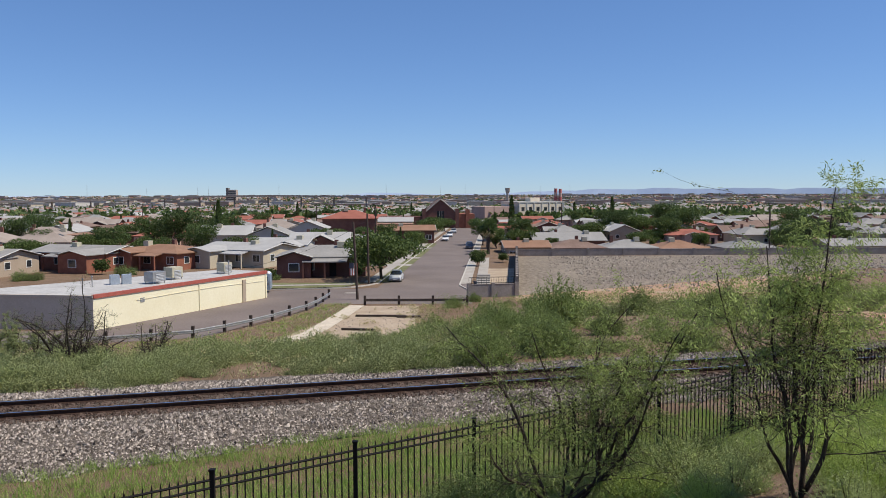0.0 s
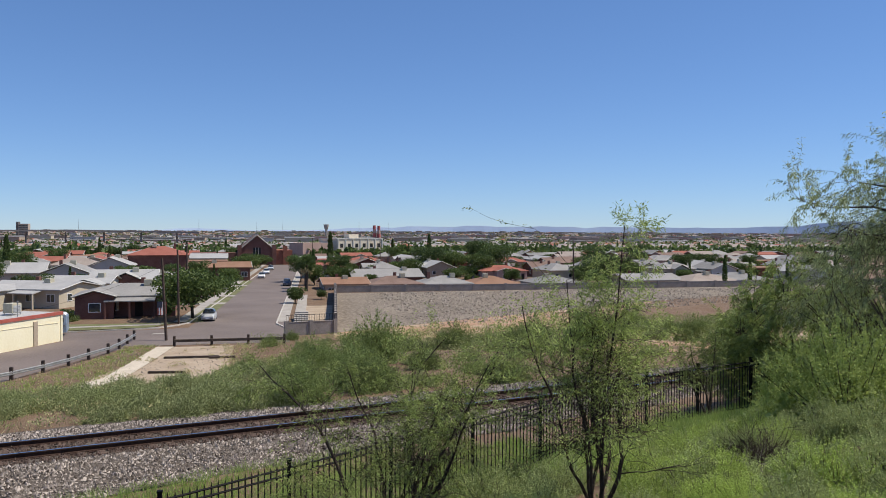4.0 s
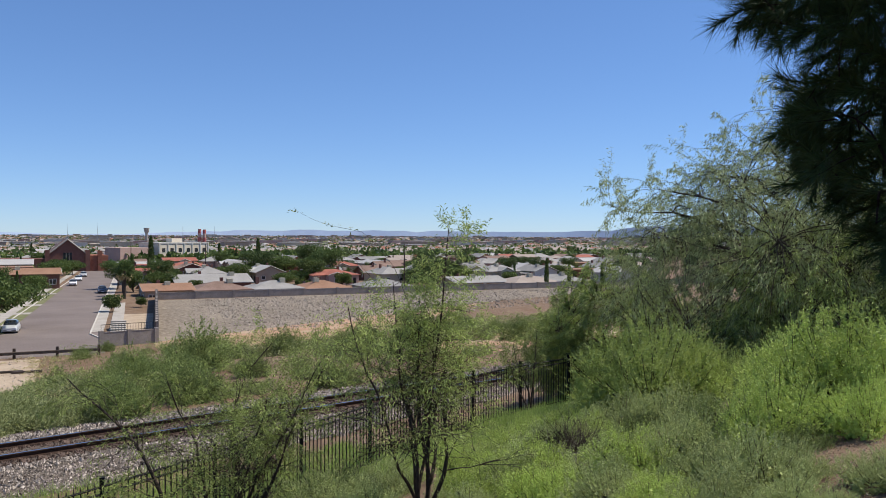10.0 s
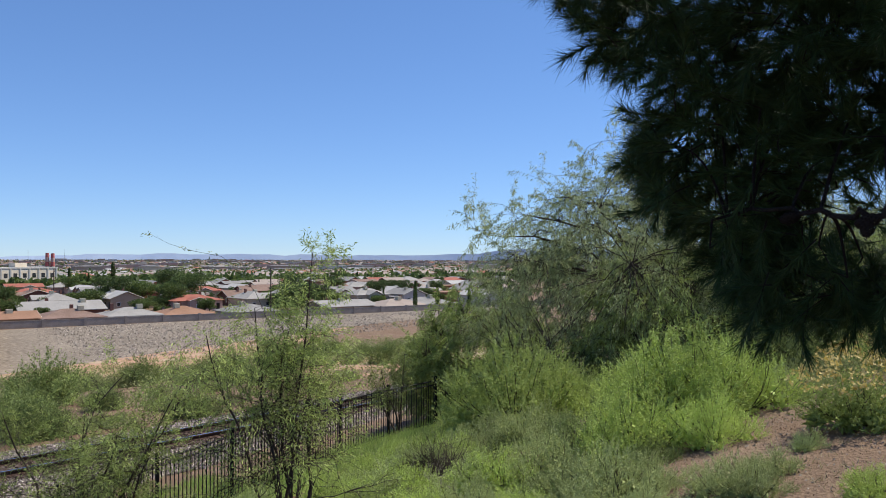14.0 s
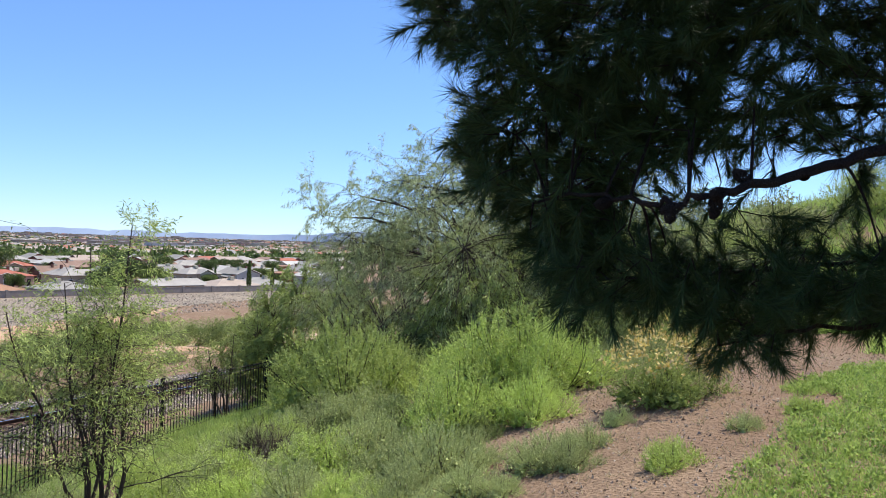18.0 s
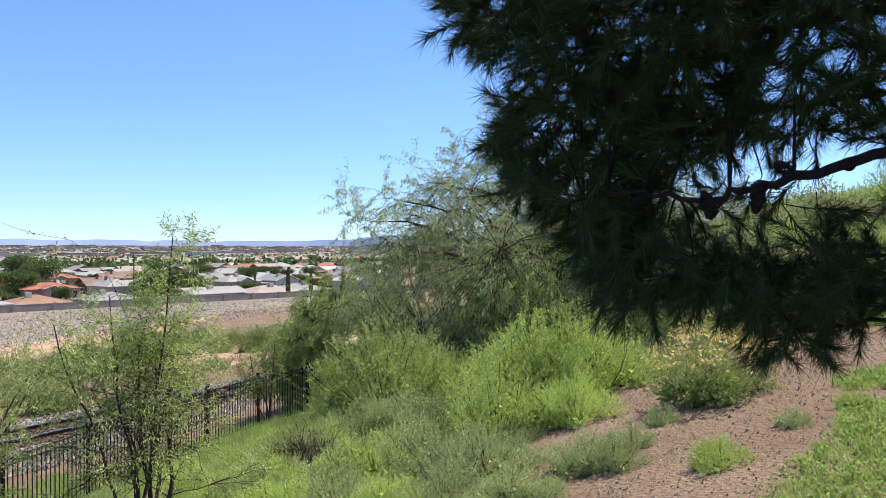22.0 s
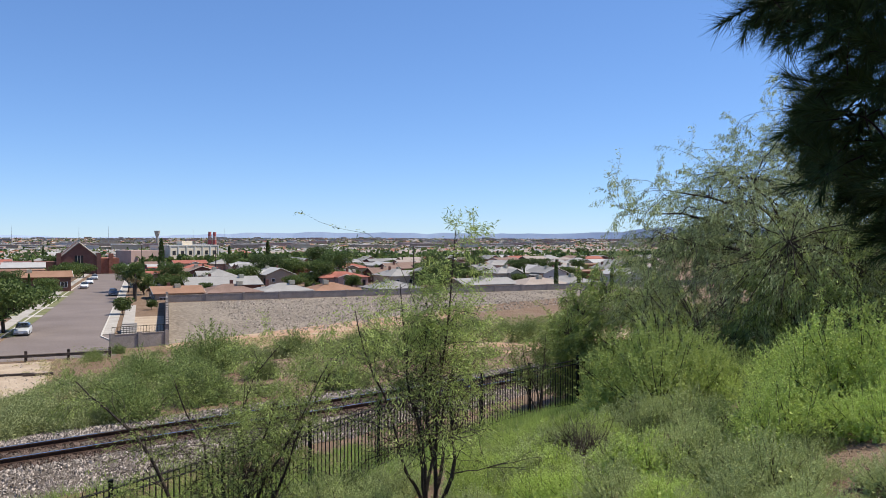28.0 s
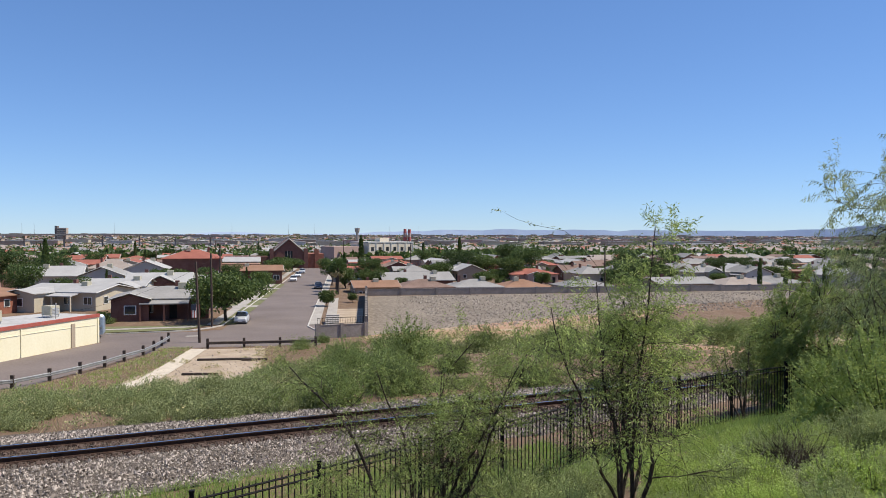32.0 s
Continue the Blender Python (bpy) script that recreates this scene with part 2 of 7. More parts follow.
DRY = leafy("dry_straw_blades", (0.30, 0.25, 0.13), (0.50, 0.43, 0.26), 0.35)
PEBBLE = leafy("crushed_ballast_stone", (0.055, 0.042, 0.034), (0.54, 0.465, 0.40), 0.0, 0.9)
LOT_STONE = leafy("lot_rubble_stone", (0.15, 0.125, 0.10), (0.44, 0.38, 0.32), 0.0, 0.9)
TRIM = surface("weathered_white_trim", (0.42, 0.41, 0.385), (0.54, 0.53, 0.50), 1.5, 0.7, 0.1)
RUBBLE = leafy("broken_pale_stone", (0.30, 0.255, 0.21), (0.46, 0.40, 0.34), 0.0, 0.9)
PEBBLE_RUST = leafy("rust_stained_stone", (0.035, 0.022, 0.017), (0.16, 0.11, 0.085), 0.0, 0.9)

# ---------------------------------------------------------------- mesh helpers


def link(name, mesh, material, parent=None, label=""):
    ob = new(name, mesh)
    if material and not mesh.materials:
        mesh.materials.append(material)
    if parent:
        ob.parent = parent
    if label:
        ob["label"] = label
    return ob


class Acc:
    """Gathers vertices and faces of one mesh."""

    def __init__(self):
        self.v, self.f, self.n = [], {3: [], 4: []}, 0

    def add(self, verts, faces):
        verts, faces = np.asarray(verts, float), np.asarray(faces, int)
        self.v.append(verts)
        self.f[faces.shape[1]].append(faces + self.n)
        self.n += len(verts)

    def box(self, x0, x1, y0, y1, z0, z1):
        v = [(x, y, z) for z in (z0, z1) for x, y in ((x0, y0), (x1, y0), (x1, y1), (x0, y1))]
        self.add(v, [(3, 2, 1, 0), (4, 5, 6, 7), (0, 1, 5, 4), (1, 2, 6, 5), (2, 3, 7, 6), (3, 0, 4, 7)])
        return self

    def tube(self, pts, radii, sides=5):
        pts = np.asarray(pts, float)
        k = len(pts)
        d = np.gradient(pts, axis=0)
        d /= np.linalg.norm(d, axis=1)[:, None] + 1e-9
        ref = np.where(np.abs(d[:, 2:3]) > 0.9, np.array([[1.0, 0, 0]]), np.array([[0, 0, 1.0]]))
        a = np.cross(d, ref)
        a /= np.linalg.norm(a, axis=1)[:, None] + 1e-9
        b = np.cross(d, a)
        ang = np.arange(sides) * 2 * np.pi / sides
        ring = a[:, None] * np.cos(ang)[None, :, None] + b[:, None] * np.sin(ang)[None, :, None]
        v = pts[:, None] + ring * np.asarray(radii, float)[:, None, None]
        i = np.arange(k - 1)[:, None] * sides
        j, j2 = np.arange(sides)[None], (np.arange(sides)[None] + 1) % sides
        self.add(v.reshape(-1, 3), np.stack([i + j, i + j2, i + sides + j2, i + sides + j], -1).reshape(-1, 4))

    def prism(self, foot, z0, z1):
        k = len(foot)
        v = [(x, y, z0) for x, y in foot] + [(x, y, z1) for x, y in foot]
        self.add(v, [(i, (i + 1) % k, k + (i + 1) % k, k + i) for i in range(k)])
        if k == 4:
            self.add(v, [(3, 2, 1, 0), (4, 5, 6, 7)])
        else:
            self.add(v, [(k, k + i, k + i + 1) for i in range(1, k - 1)])
        return self

    def leaves(self, pos, along, length, width, rng, face=None):
        """Diamond leaves at pos, pointing along; face: the way that their flat side tends to look."""
        pos, along = np.asarray(pos), np.asarray(along)
        k = len(pos)
        along = along / (np.linalg.norm(along, axis=1)[:, None] + 1e-9)
        side = np.cross(along, rng.normal(size=(k, 3)) if face is None else np.asarray(face) + rng.normal(size=(k, 3)) * 0.8)
        side /= np.linalg.norm(side, axis=1)[:, None] + 1e-9
        ln = (length * rng.uniform(0.6, 1.3, k))[:, None]
        wd = (width * rng.uniform(0.7, 1.3, k))[:, None]
        v = np.stack([pos, pos + along * ln * 0.45 + side * wd, pos + along * ln, pos + along * ln * 0.45 - side * wd], 1).reshape(-1, 3)
        self.add(v, np.arange(k * 4).reshape(-1, 4))

    def blades(self, pos, along, length, width, rng):
        """Narrow blades, one triangle each."""
        k = len(pos)
        along = along / (np.linalg.norm(along, axis=1)[:, None] + 1e-9)
        side = np.cross(along, rng.normal(size=(k, 3)))
        side /= np.linalg.norm(side, axis=1)[:, None] + 1e-9
        ln = (length * rng.uniform(0.6, 1.25, k))[:, None]
        v = np.stack([pos - side * width, pos + side * width, pos + along * ln], 1).reshape(-1, 3)
        self.add(v, np.arange(k * 3).reshape(-1, 3))

    def mesh(self, name, material=None, smooth=False):
        me = bpy.data.meshes.new(name)
        v = np.concatenate(self.v)
        tri = np.concatenate(self.f[3]) if self.f[3] else np.zeros((0, 3), int)
        quad = np.concatenate(self.f[4]) if self.f[4] else np.zeros((0, 4), int)
        me.vertices.add(len(v))
        me.vertices.foreach_set("co", v.astype(np.float32).ravel())
        loops = np.concatenate([tri.ravel(), quad.ravel()]).astype(np.int32)
        me.loops.add(len(loops))
        me.loops.foreach_set("vertex_index", loops)
        start = np.concatenate([np.arange(len(tri)) * 3, len(tri) * 3 + np.arange(len(quad)) * 4]).astype(np.int32)
        me.polygons.add(len(start))
        me.polygons.foreach_set("loop_start", start)
        me.update(calc_edges=True)
        me.validate()
        me.polygons.foreach_set("use_smooth", np.full(len(start), bool(smooth)))
        if material:
            me.materials.append(material)
        return me


def box_mesh(name, sx, sy, sz, material, bevel=0.0):
    """A box on z = 0, centred in x and y, with softened edges."""
    if not bevel:
        return Acc().box(-sx / 2, sx / 2, -sy / 2, sy / 2, 0, sz).mesh(name, material)
    bm = bmesh.new()
    bmesh.ops.create_cube(bm, size=1)
    for v in bm.verts:
        v.co = Vector((v.co.x * sx, v.co.y * sy, (v.co.z + 0.5) * sz))
    bmesh.ops.bevel(bm, geom=list(bm.edges), offset=bevel, segments=2, affect="EDGES")
    me = bpy.data.meshes.new(name)
    bm.to_mesh(me)
    bm.free()
    me.materials.append(material)
    return me


def place(ob, x, y, z=0.0, turn=0.0, s=1.0):
    ob.matrix_basis = pose(x, y, z, 0, 0, turn) @ Matrix.Diagonal((s, s, s, 1))
    return ob


# ---------------------------------------------------------------- ground
def smooth(a, b, t):
    u = np.clip((t - a) / (b - a), 0, 1)
    return u * u * (3 - 2 * u)


FENCE = np.array([(-14.0, 4.9), (-8.2, 8.8), (-1.5, 13.1), (8.8, 19.45), (12.2, 21.45), (14.6, 21.9), (18.5, 24.0), (29.0, 29.6), (60.0, 46.0)])


def fence_y(x):
    return np.interp(x, FENCE[:, 0], FENCE[:, 1])


def track_v(x, y):
    """Distance beyond the far rail; the near rail lies at -1.5."""
    return (y - 28.9 - 0.256 * x) / 1.032


def ground_z(x, y):
    x, y = np.asarray(x, float), np.asarray(y, float)
    q = (fence_y(x) - y) * 0.86                       # towards the viewer from the fence
    v = track_v(x, y)
    hill = np.interp(q, [-30, -6, 0, 6, 12, 14, 18, 26, 60], [4.8, 4.95, 6.25, 8.2, 9.85, 10.3, 10.9, 11.9, 13.5])
    az = np.degrees(np.arctan2(x, y))
    r = np.hypot(x, y)
    hill = hill + 3.3 * smooth(16, 42, r) * smooth(50, 68, az) * smooth(180, 150, az)
    flat = 4.92
    down = np.where(v > 2.2, 1, 0)
    run = 38 + 22 * smooth(-8, 12, x)
    slope = flat * (1 - smooth(0.0, 1.0, np.clip((v - 2.0) / (run - 2.0), 0, 1)) * 1.0)
    z = np.where(v > -5.5, flat, hill)
    z = np.maximum(hill * (q > -6) + (q <= -6) * flat, flat)
    z = np.where(v > 1.8, slope, z)
    plain = np.interp(y, [420, 1000, 1700, 4400, 6000], [0, -5, -5, 12, 12])
    return z + plain


def axis(fine, lo, hi, step, far):
    a = list(np.arange(lo, hi + 1e-6, step))
    s, p = step, a[-1]
    while p < far:
        s *= 1.16
        p += s
        a.append(p)
    s, p = step, a[0]
    while p > -far:
        s *= 1.16
        p -= s
        a.insert(0, p)
    return np.array(a)


def noise2(x, y, scale, seed=0):
    """Cheap smooth noise from summed waves."""
    rng = np.random.default_rng(seed)
    out = np.zeros_like(np.asarray(x, float))
    for k in range(7):
        a, w, p = rng.uniform(0, 6.28), rng.uniform(0.6, 2.2) / scale, rng.uniform(0, 6.28)
        out = out + np.sin((x * math.cos(a) + y * math.sin(a)) * w * 2 + p)
    return out / 4


def sheet(name, xs, ys, material, lift=0.0, rough=0.0, kind="structure", label="", category="ground"):
    X, Y = np.meshgrid(xs, ys)
    Z = ground_z(X, Y) + lift
    if rough:
        Z = Z + rough * noise2(X, Y, 1.5, 3) * (track_v(X, Y) < 16)
    nx, ny = len(xs), len(ys)
    i = np.arange(ny - 1)[:, None] * nx + np.arange(nx - 1)[None]
    acc = Acc()
    acc.add(np.stack([X, Y, Z], -1).reshape(-1, 3), np.stack([i, i + 1, i + nx + 1, i + nx], -1).reshape(-1, 4))
    return tagged(link(name, acc.mesh(name, material, True), None), label, category, kind=kind)


ground = sheet("ground", axis(0, -30, 45, 0.6, 4900), axis(0, -8, 70, 0.6, 4900), SOIL, 0, 0.02,
               label="dry reddish soil sloping down to the railway and the town")


def strip(name, line, half, material, lift, label, category, kind="structure", step=2.0):
    """A ribbon on the ground along a line of (x, y), with its two edges half metres apart on either side."""
    line = np.asarray(line, float)
    seg = np.concatenate([[0], np.cumsum(np.linalg.norm(np.diff(line, axis=0), axis=1))])
    s = np.arange(0, seg[-1] + step, step).clip(0, seg[-1])
    c = np.stack([np.interp(s, seg, line[:, k]) for k in (0, 1)], 1)
    d = np.gradient(c, axis=0)
    d /= np.linalg.norm(d, axis=1)[:, None] + 1e-9
    nrm = np.stack([-d[:, 1], d[:, 0]], 1)
    acc = Acc()
    rows = []
    for k in np.linspace(-1, 1, 7):
        p = c + nrm * half * k
        rows.append(np.stack([p[:, 0], p[:, 1], ground_z(p[:, 0], p[:, 1]) + lift], 1))
    v = np.stack(rows, 1)
    n, w = v.shape[:2]
    i = np.arange(n - 1)[:, None] * w + np.arange(w - 1)[None]
    acc.add(v.reshape(-1, 3), np.stack([i + 1, i, i + w, i + w + 1], -1).reshape(-1, 4))
    return tagged(link(name, acc.mesh(name, material, True), None), label, category, kind=kind)


def patch(name, foot, material, lift, label, category, cell=3.0):
    """A flat-edged area of the ground inside a convex quadrilateral, corner by corner."""
    a, b, c, d = [np.array(p, float) for p in foot]
    nu = max(2, int(max(np.linalg.norm(b - a), np.linalg.norm(c - d)) / cell) + 1)
    nv = max(2, int(max(np.linalg.norm(d - a), np.linalg.norm(c - b)) / cell) + 1)
    u, v = np.meshgrid(np.linspace(0, 1, nu), np.linspace(0, 1, nv))
    P = (a * (1 - u[..., None]) + b * u[..., None]) * (1 - v[..., None]) + (d * (1 - u[..., None]) + c * u[..., None]) * v[..., None]
    Z = ground_z(P[..., 0], P[..., 1]) + lift
    i = np.arange(nv - 1)[:, None] * nu + np.arange(nu - 1)[None]
    acc = Acc()
    acc.add(np.concatenate([P, Z[..., None]], -1).reshape(-1, 3), np.stack([i, i + 1, i + nu + 1, i + nu], -1).reshape(-1, 4))
    return tagged(link(name, acc.mesh(name, material, True), None), label, category, kind="structure")

# ---------------------------------------------------------------- railway
TD = np.array([0.9688, 0.2480])                       # along the track
TN = np.array([-0.2480, 0.9688])                      # across it, away from the viewer
T0 = np.array([0.0, 28.9]) - TN * 0.75                # the middle of the track
RAIL_Z = 5.36


def on_track(s, across):
    p = T0 + TD * s + TN * across
    return float(p[0]), float(p[1])


def rail_profile(acc, s0, s1, across):
    half = [(-0.075, 0.0), (0.075, 0.0), (0.07, 0.02), (0.012, 0.035), (0.012, 0.125), (0.036, 0.135), (0.036, 0.165), (0.03, 0.172), (-0.03, 0.172), (-0.036, 0.165), (-0.036, 0.135), (-0.012, 0.125), (-0.012, 0.035), (-0.07, 0.02)]
    k = len(half)
    n = 40
    ss = np.linspace(s0, s1, n)
    v = []
    for s in ss:
        for a, h in half:
            x, y = on_track(s, across + a)
            v.append((x, y, RAIL_Z - 0.172 + h))
    f = [(i * k + j, i * k + (j + 1) % k, (i + 1) * k + (j + 1) % k, (i + 1) * k + j) for i in range(n - 1) for j in range(k)]
    acc.add(v, f)


track = tagged(new("railway_track"), "rusty single railway track on dark timber ties over grey ballast", "railway")
for side, nm in ((0.75, "far"), (-0.75, "near")):
    acc = Acc()
    rail_profile(acc, -75, 110, side)
    rail = link("rail", acc.mesh("rail", STEEL), None, track, "rust-brown steel rail with a worn shiny head")
    acc = Acc()
    pts = [on_track(s, side) for s in np.linspace(-75, 110, 60)]
    a = np.array([(x + TN[0] * o, y + TN[1] * o, RAIL_Z + 0.002) for x, y in pts for o in (-0.033, 0.033)])
    i = np.arange(59)[:, None] * 2
    acc.add(a, np.concatenate([i + 1, i, i + 2, i + 3], 1))
    link("rail_head", acc.mesh("rail_head", RAIL_TOP), None, rail, "polished running surface of the rail")
    acc = Acc()
    for s in np.arange(-30, 60, 0.52):
        x, y = on_track(s, side)
        m = np.array([[TD[0], TN[0]], [TD[1], TN[1]]])
        q = np.array([(-0.09, -0.17), (0.09, -0.17), (0.09, 0.17), (-0.09, 0.17)]) @ m.T + (x, y)
        acc.prism([tuple(p) for p in q], RAIL_Z - 0.195, RAIL_Z - 0.165)
    link("tie_plate", acc.mesh("tie_plate", STEEL), None, rail, "rusty steel tie plates under the rail")["kind"] = "stuff"

ballast_line = [on_track(s, -1.6) for s in (-120, -40, 0, 40, 140)]


def ballast_top(x, y):
    """The height of the ballast: a flat shoulder at the ties, falling off on both sides."""
    v = track_v(x, y) + 0.75
    near = np.interp(x, [-14, -8, -1, 6], [6.6, 5.6, 4.2, 3.6])
    h = np.where(v < 0, np.clip((near + v) / (near - 1.7), 0, 1), np.clip((4.0 - v) / 2.3, 0, 1))
    return ground_z(x, y) * 0 + 4.90 + 0.24 * np.clip(h, 0, 1)


acc = Acc()
ss, vv = np.linspace(-75, 110, 200), np.linspace(-7.0, 4.2, 26)
S, V = np.meshgrid(ss, vv)
X, Y = T0[0] + TD[0] * S + TN[0] * V, T0[1] + TD[1] * S + TN[1] * V
near_edge = -np.interp(X, [-14, -8, -1, 6], [6.6, 5.6, 4.2, 3.6])
far_edge = np.interp(X, [-14, 0, 8], [4.0, 4.0, 3.4])
Vc = np.clip(V, near_edge, far_edge)
X, Y = T0[0] + TD[0] * S + TN[0] * Vc, T0[1] + TD[1] * S + TN[1] * Vc
Z = ballast_top(X, Y) + 0.035 + 0.03 * noise2(X, Y, 0.4, 5)
i = np.arange(len(vv) - 1)[:, None] * len(ss) + np.arange(len(ss) - 1)[None]
acc.add(np.stack([X, Y, Z], -1).reshape(-1, 3), np.stack([i, i + 1, i + len(ss) + 1, i + len(ss)], -1).reshape(-1, 4))
tagged(link("ballast_bed", acc.mesh("ballast_bed", BALLAST_BED, True), None), "bed of grey and brown crushed stone under the railway", "ballast", kind="structure")

tie_me = box_mesh("tie", 0.23, 2.65, 0.2, TIE, 0.015)
for s in np.arange(-36, 62, 0.52):
    o = link("tie", tie_me, None, track)
    x, y = on_track(s, random.uniform(-0.06, 0.06))
    o.matrix_basis = pose(x, y, RAIL_Z - 0.365, 0, 0, math.degrees(math.atan2(TD[1], TD[0])) + random.uniform(-1.5, 1.5))


def stones(name, X, Y, Z, size, material, label, rng, category="ballast"):
    """Loose angular stones, one small half-buried lump each."""
    k = len(X)
    lump = np.array([(1, 0, -0.3), (0, 1, -0.3), (-1, 0, -0.3), (0, -1, -0.3), (0, 0, 0.9)], float)
    sc = (size * rng.uniform(0.55, 1.45, (k, 1, 1))) * rng.uniform(0.6, 1.2, (k, 1, 3))
    ang = rng.uniform(0, 6.28, k)
    v = (lump[None] + rng.normal(size=(k, 5, 3)) * 0.3) * sc
    c, s_ = np.cos(ang)[:, None], np.sin(ang)[:, None]
    v = np.stack([v[..., 0] * c - v[..., 1] * s_, v[..., 0] * s_ + v[..., 1] * c, v[..., 2]], -1)
    v += np.stack([X, Y, Z], 1)[:, None]
    f = np.array([(0, 1, 4), (1, 2, 4), (2, 3, 4), (3, 0, 4)])
    acc = Acc()
    acc.add(v.reshape(-1, 3), (f[None] + (np.arange(k) * 5)[:, None, None]).reshape(-1, 3))
    return tagged(link(name, acc.mesh(name, material), None), label, category, kind="stuff")


br = np.random.default_rng(21)
n = 105000
S = -24 + 68 * br.uniform(0, 1, n) ** 1.25
V = br.uniform(-6.6, 3.4, n)
X, Y = T0[0] + TD[0] * S + TN[0] * V, T0[1] + TD[1] * S + TN[1] * V
edge = -np.interp(X, [-14, -8, -1, 6], [6.6, 5.6, 4.2, 3.6]) + 0.35 * noise2(X, Y, 0.8, 6)
ok = V > edge
X, Y, V = X[ok], Y[ok], V[ok]
Z = ballast_top(X, Y) + 0.05 + br.uniform(-0.015, 0.02, len(X))
mid = np.abs(V) < 1.45
stones("ballast_stones", X[~mid], Y[~mid], Z[~mid], 0.042, PEBBLE, "loose grey crushed stones beside the rails", br)
stones("ballast_stones", X[mid], Y[mid], Z[mid], 0.036, PEBBLE_RUST, "rust-stained crushed stones between the ties", br)

# ---------------------------------------------------------------- iron fence
fence = tagged(new("iron_fence"), "black wrought-iron picket fence with spear tops on the slope", "fence")
post_me = Acc().box(-0.035, 0.035, -0.035, 0.035, -0.6, 1.72)
post_me.box(-0.045, 0.045, -0.045, 0.045, 1.72, 1.75)
post_me = post_me.mesh("post", IRON)
pk = Acc().box(-0.009, 0.009, -0.009, 0.009, -0.1, 1.60)
pk.add([(-0.016, 0, 1.60), (0.016, 0, 1.60), (0, 0.012, 1.60), (0, 0, 1.70)], [(0, 1, 3), (1, 2, 3), (2, 0, 3)])
pk = pk.mesh("picket", IRON)
POSTS = []
seg = np.concatenate([[0], np.cumsum(np.linalg.norm(np.diff(FENCE, axis=0), axis=1))])
s0 = seg[2]                                           # a post stands at this corner
for k in range(-4, 14):
    s = s0 + 2.42 * k
    POSTS.append(tuple(np.interp(s, seg, FENCE[:, c]) for c in (0, 1)))
FENCE_TOP = 7.98


def fence_base(x):
    return FENCE_TOP - 1.73 + np.interp(x, [-10, -4, 0, 8, 30], [-0.27, -0.16, -0.12, 0.0, 0.05])


count = 0
for k, (x, y) in enumerate(POSTS):
    p = link("post", post_me, None, fence)
    p.location = (x, y, fence_base(x))
    if k + 1 == len(POSTS):
        break
    x2, y2 = POSTS[k + 1]
    for h in (1.46, 1.585, 0.16):
        acc = Acc()
        acc.tube([(x, y, fence_base(x) + h), (x2, y2, fence_base(x2) + h)], [0.021, 0.021], 4)
        link("rail", acc.mesh("fence_rail", IRON), None, fence)
    turn = math.atan2(y2 - y, x2 - x)
    n = 19
    for j in range(1, n):
        u = j / n
        o = link("picket", pk, None, fence)
        px = x + (x2 - x) * u
        o.matrix_basis = pose(px, y + (y2 - y) * u, fence_base(px), 0, 0, math.degrees(turn))

# ---------------------------------------------------------------- road, lot, kerbs
def street_x(y):
    return -3.2 + 0.0655 * (y - 95)


patch("road", [(-75, 50), (-20.5, 66.3), (-31.4, 70.0), (-75, 68)], ASPHALT, 0.012, "worn grey-brown asphalt road past the warehouse", "road")
patch("road", [(-20.5, 66.3), (-13.2, 86.0), (-20.5, 92.5), (-31.4, 70.0)], ASPHALT, 0.016, "worn asphalt forecourt beside the cream warehouse", "road")
patch("road", [(-20.5, 92.5), (-13.2, 86.0), (-9.0, 101.5), (-26.5, 98.5)], ASPHALT, 0.020, "worn asphalt at the bend of the road", "road")
patch("road", [(-13.2, 86.6), (3.2, 86.8), (3.6, 102.0), (-10.0, 102.0)], ASPHALT, 0.024, "worn asphalt road junction", "road")
patch("road", [(-8.6, 101.0), (3.0, 101.0), (street_x(700) + 4.6, 700), (street_x(700) - 4.6, 700)], ASPHALT, 0.028, "long straight street of faded purple-grey asphalt", "road", 6)
patch("road", [(-50, 92.5), (-26.0, 95.9), (-21.5, 98.8), (-50, 99.3)], ASPHALT, 0.018, "worn asphalt lane behind the warehouse", "road")
patch("gravel_lot", [(8.6, 93.5), (70, 128), (150, 158), (14.0, 153.5)], GRAVEL, 0.03, "bare stony gravel lot behind a block wall", "ground")
patch("gravel_lot", [(8.2, 89.0), (40, 98), (70, 128), (8.6, 93.5)], RED_SOIL, 0.022, "bare tan dirt edge of the lot", "ground")
patch("clearing", [(-16, 57.0), (-2.6, 61.0), (-2.6, 85.2), (-8.8, 85.2)], TAN_SOIL, 0.03, "bare tan dirt clearing below the road barrier", "ground")

patch("red_earth", [(14.0, 84.0), (40.0, 90.0), (46.0, 101.0), (16.0, 96.0)], RED_SOIL, 0.028, "bare orange-red earth below the lot", "ground")
patch("red_earth", [(9.0, 60.0), (21.0, 62.0), (24.0, 86.0), (11.0, 86.0)], RED_SOIL, 0.012, "bare orange-red earth on the bank", "ground")
patch("red_earth", [(20.0, 42.0), (40.0, 47.0), (46.0, 62.0), (24.0, 58.0)], RED_SOIL, 0.014, "bare orange-red earth on the bank", "ground")


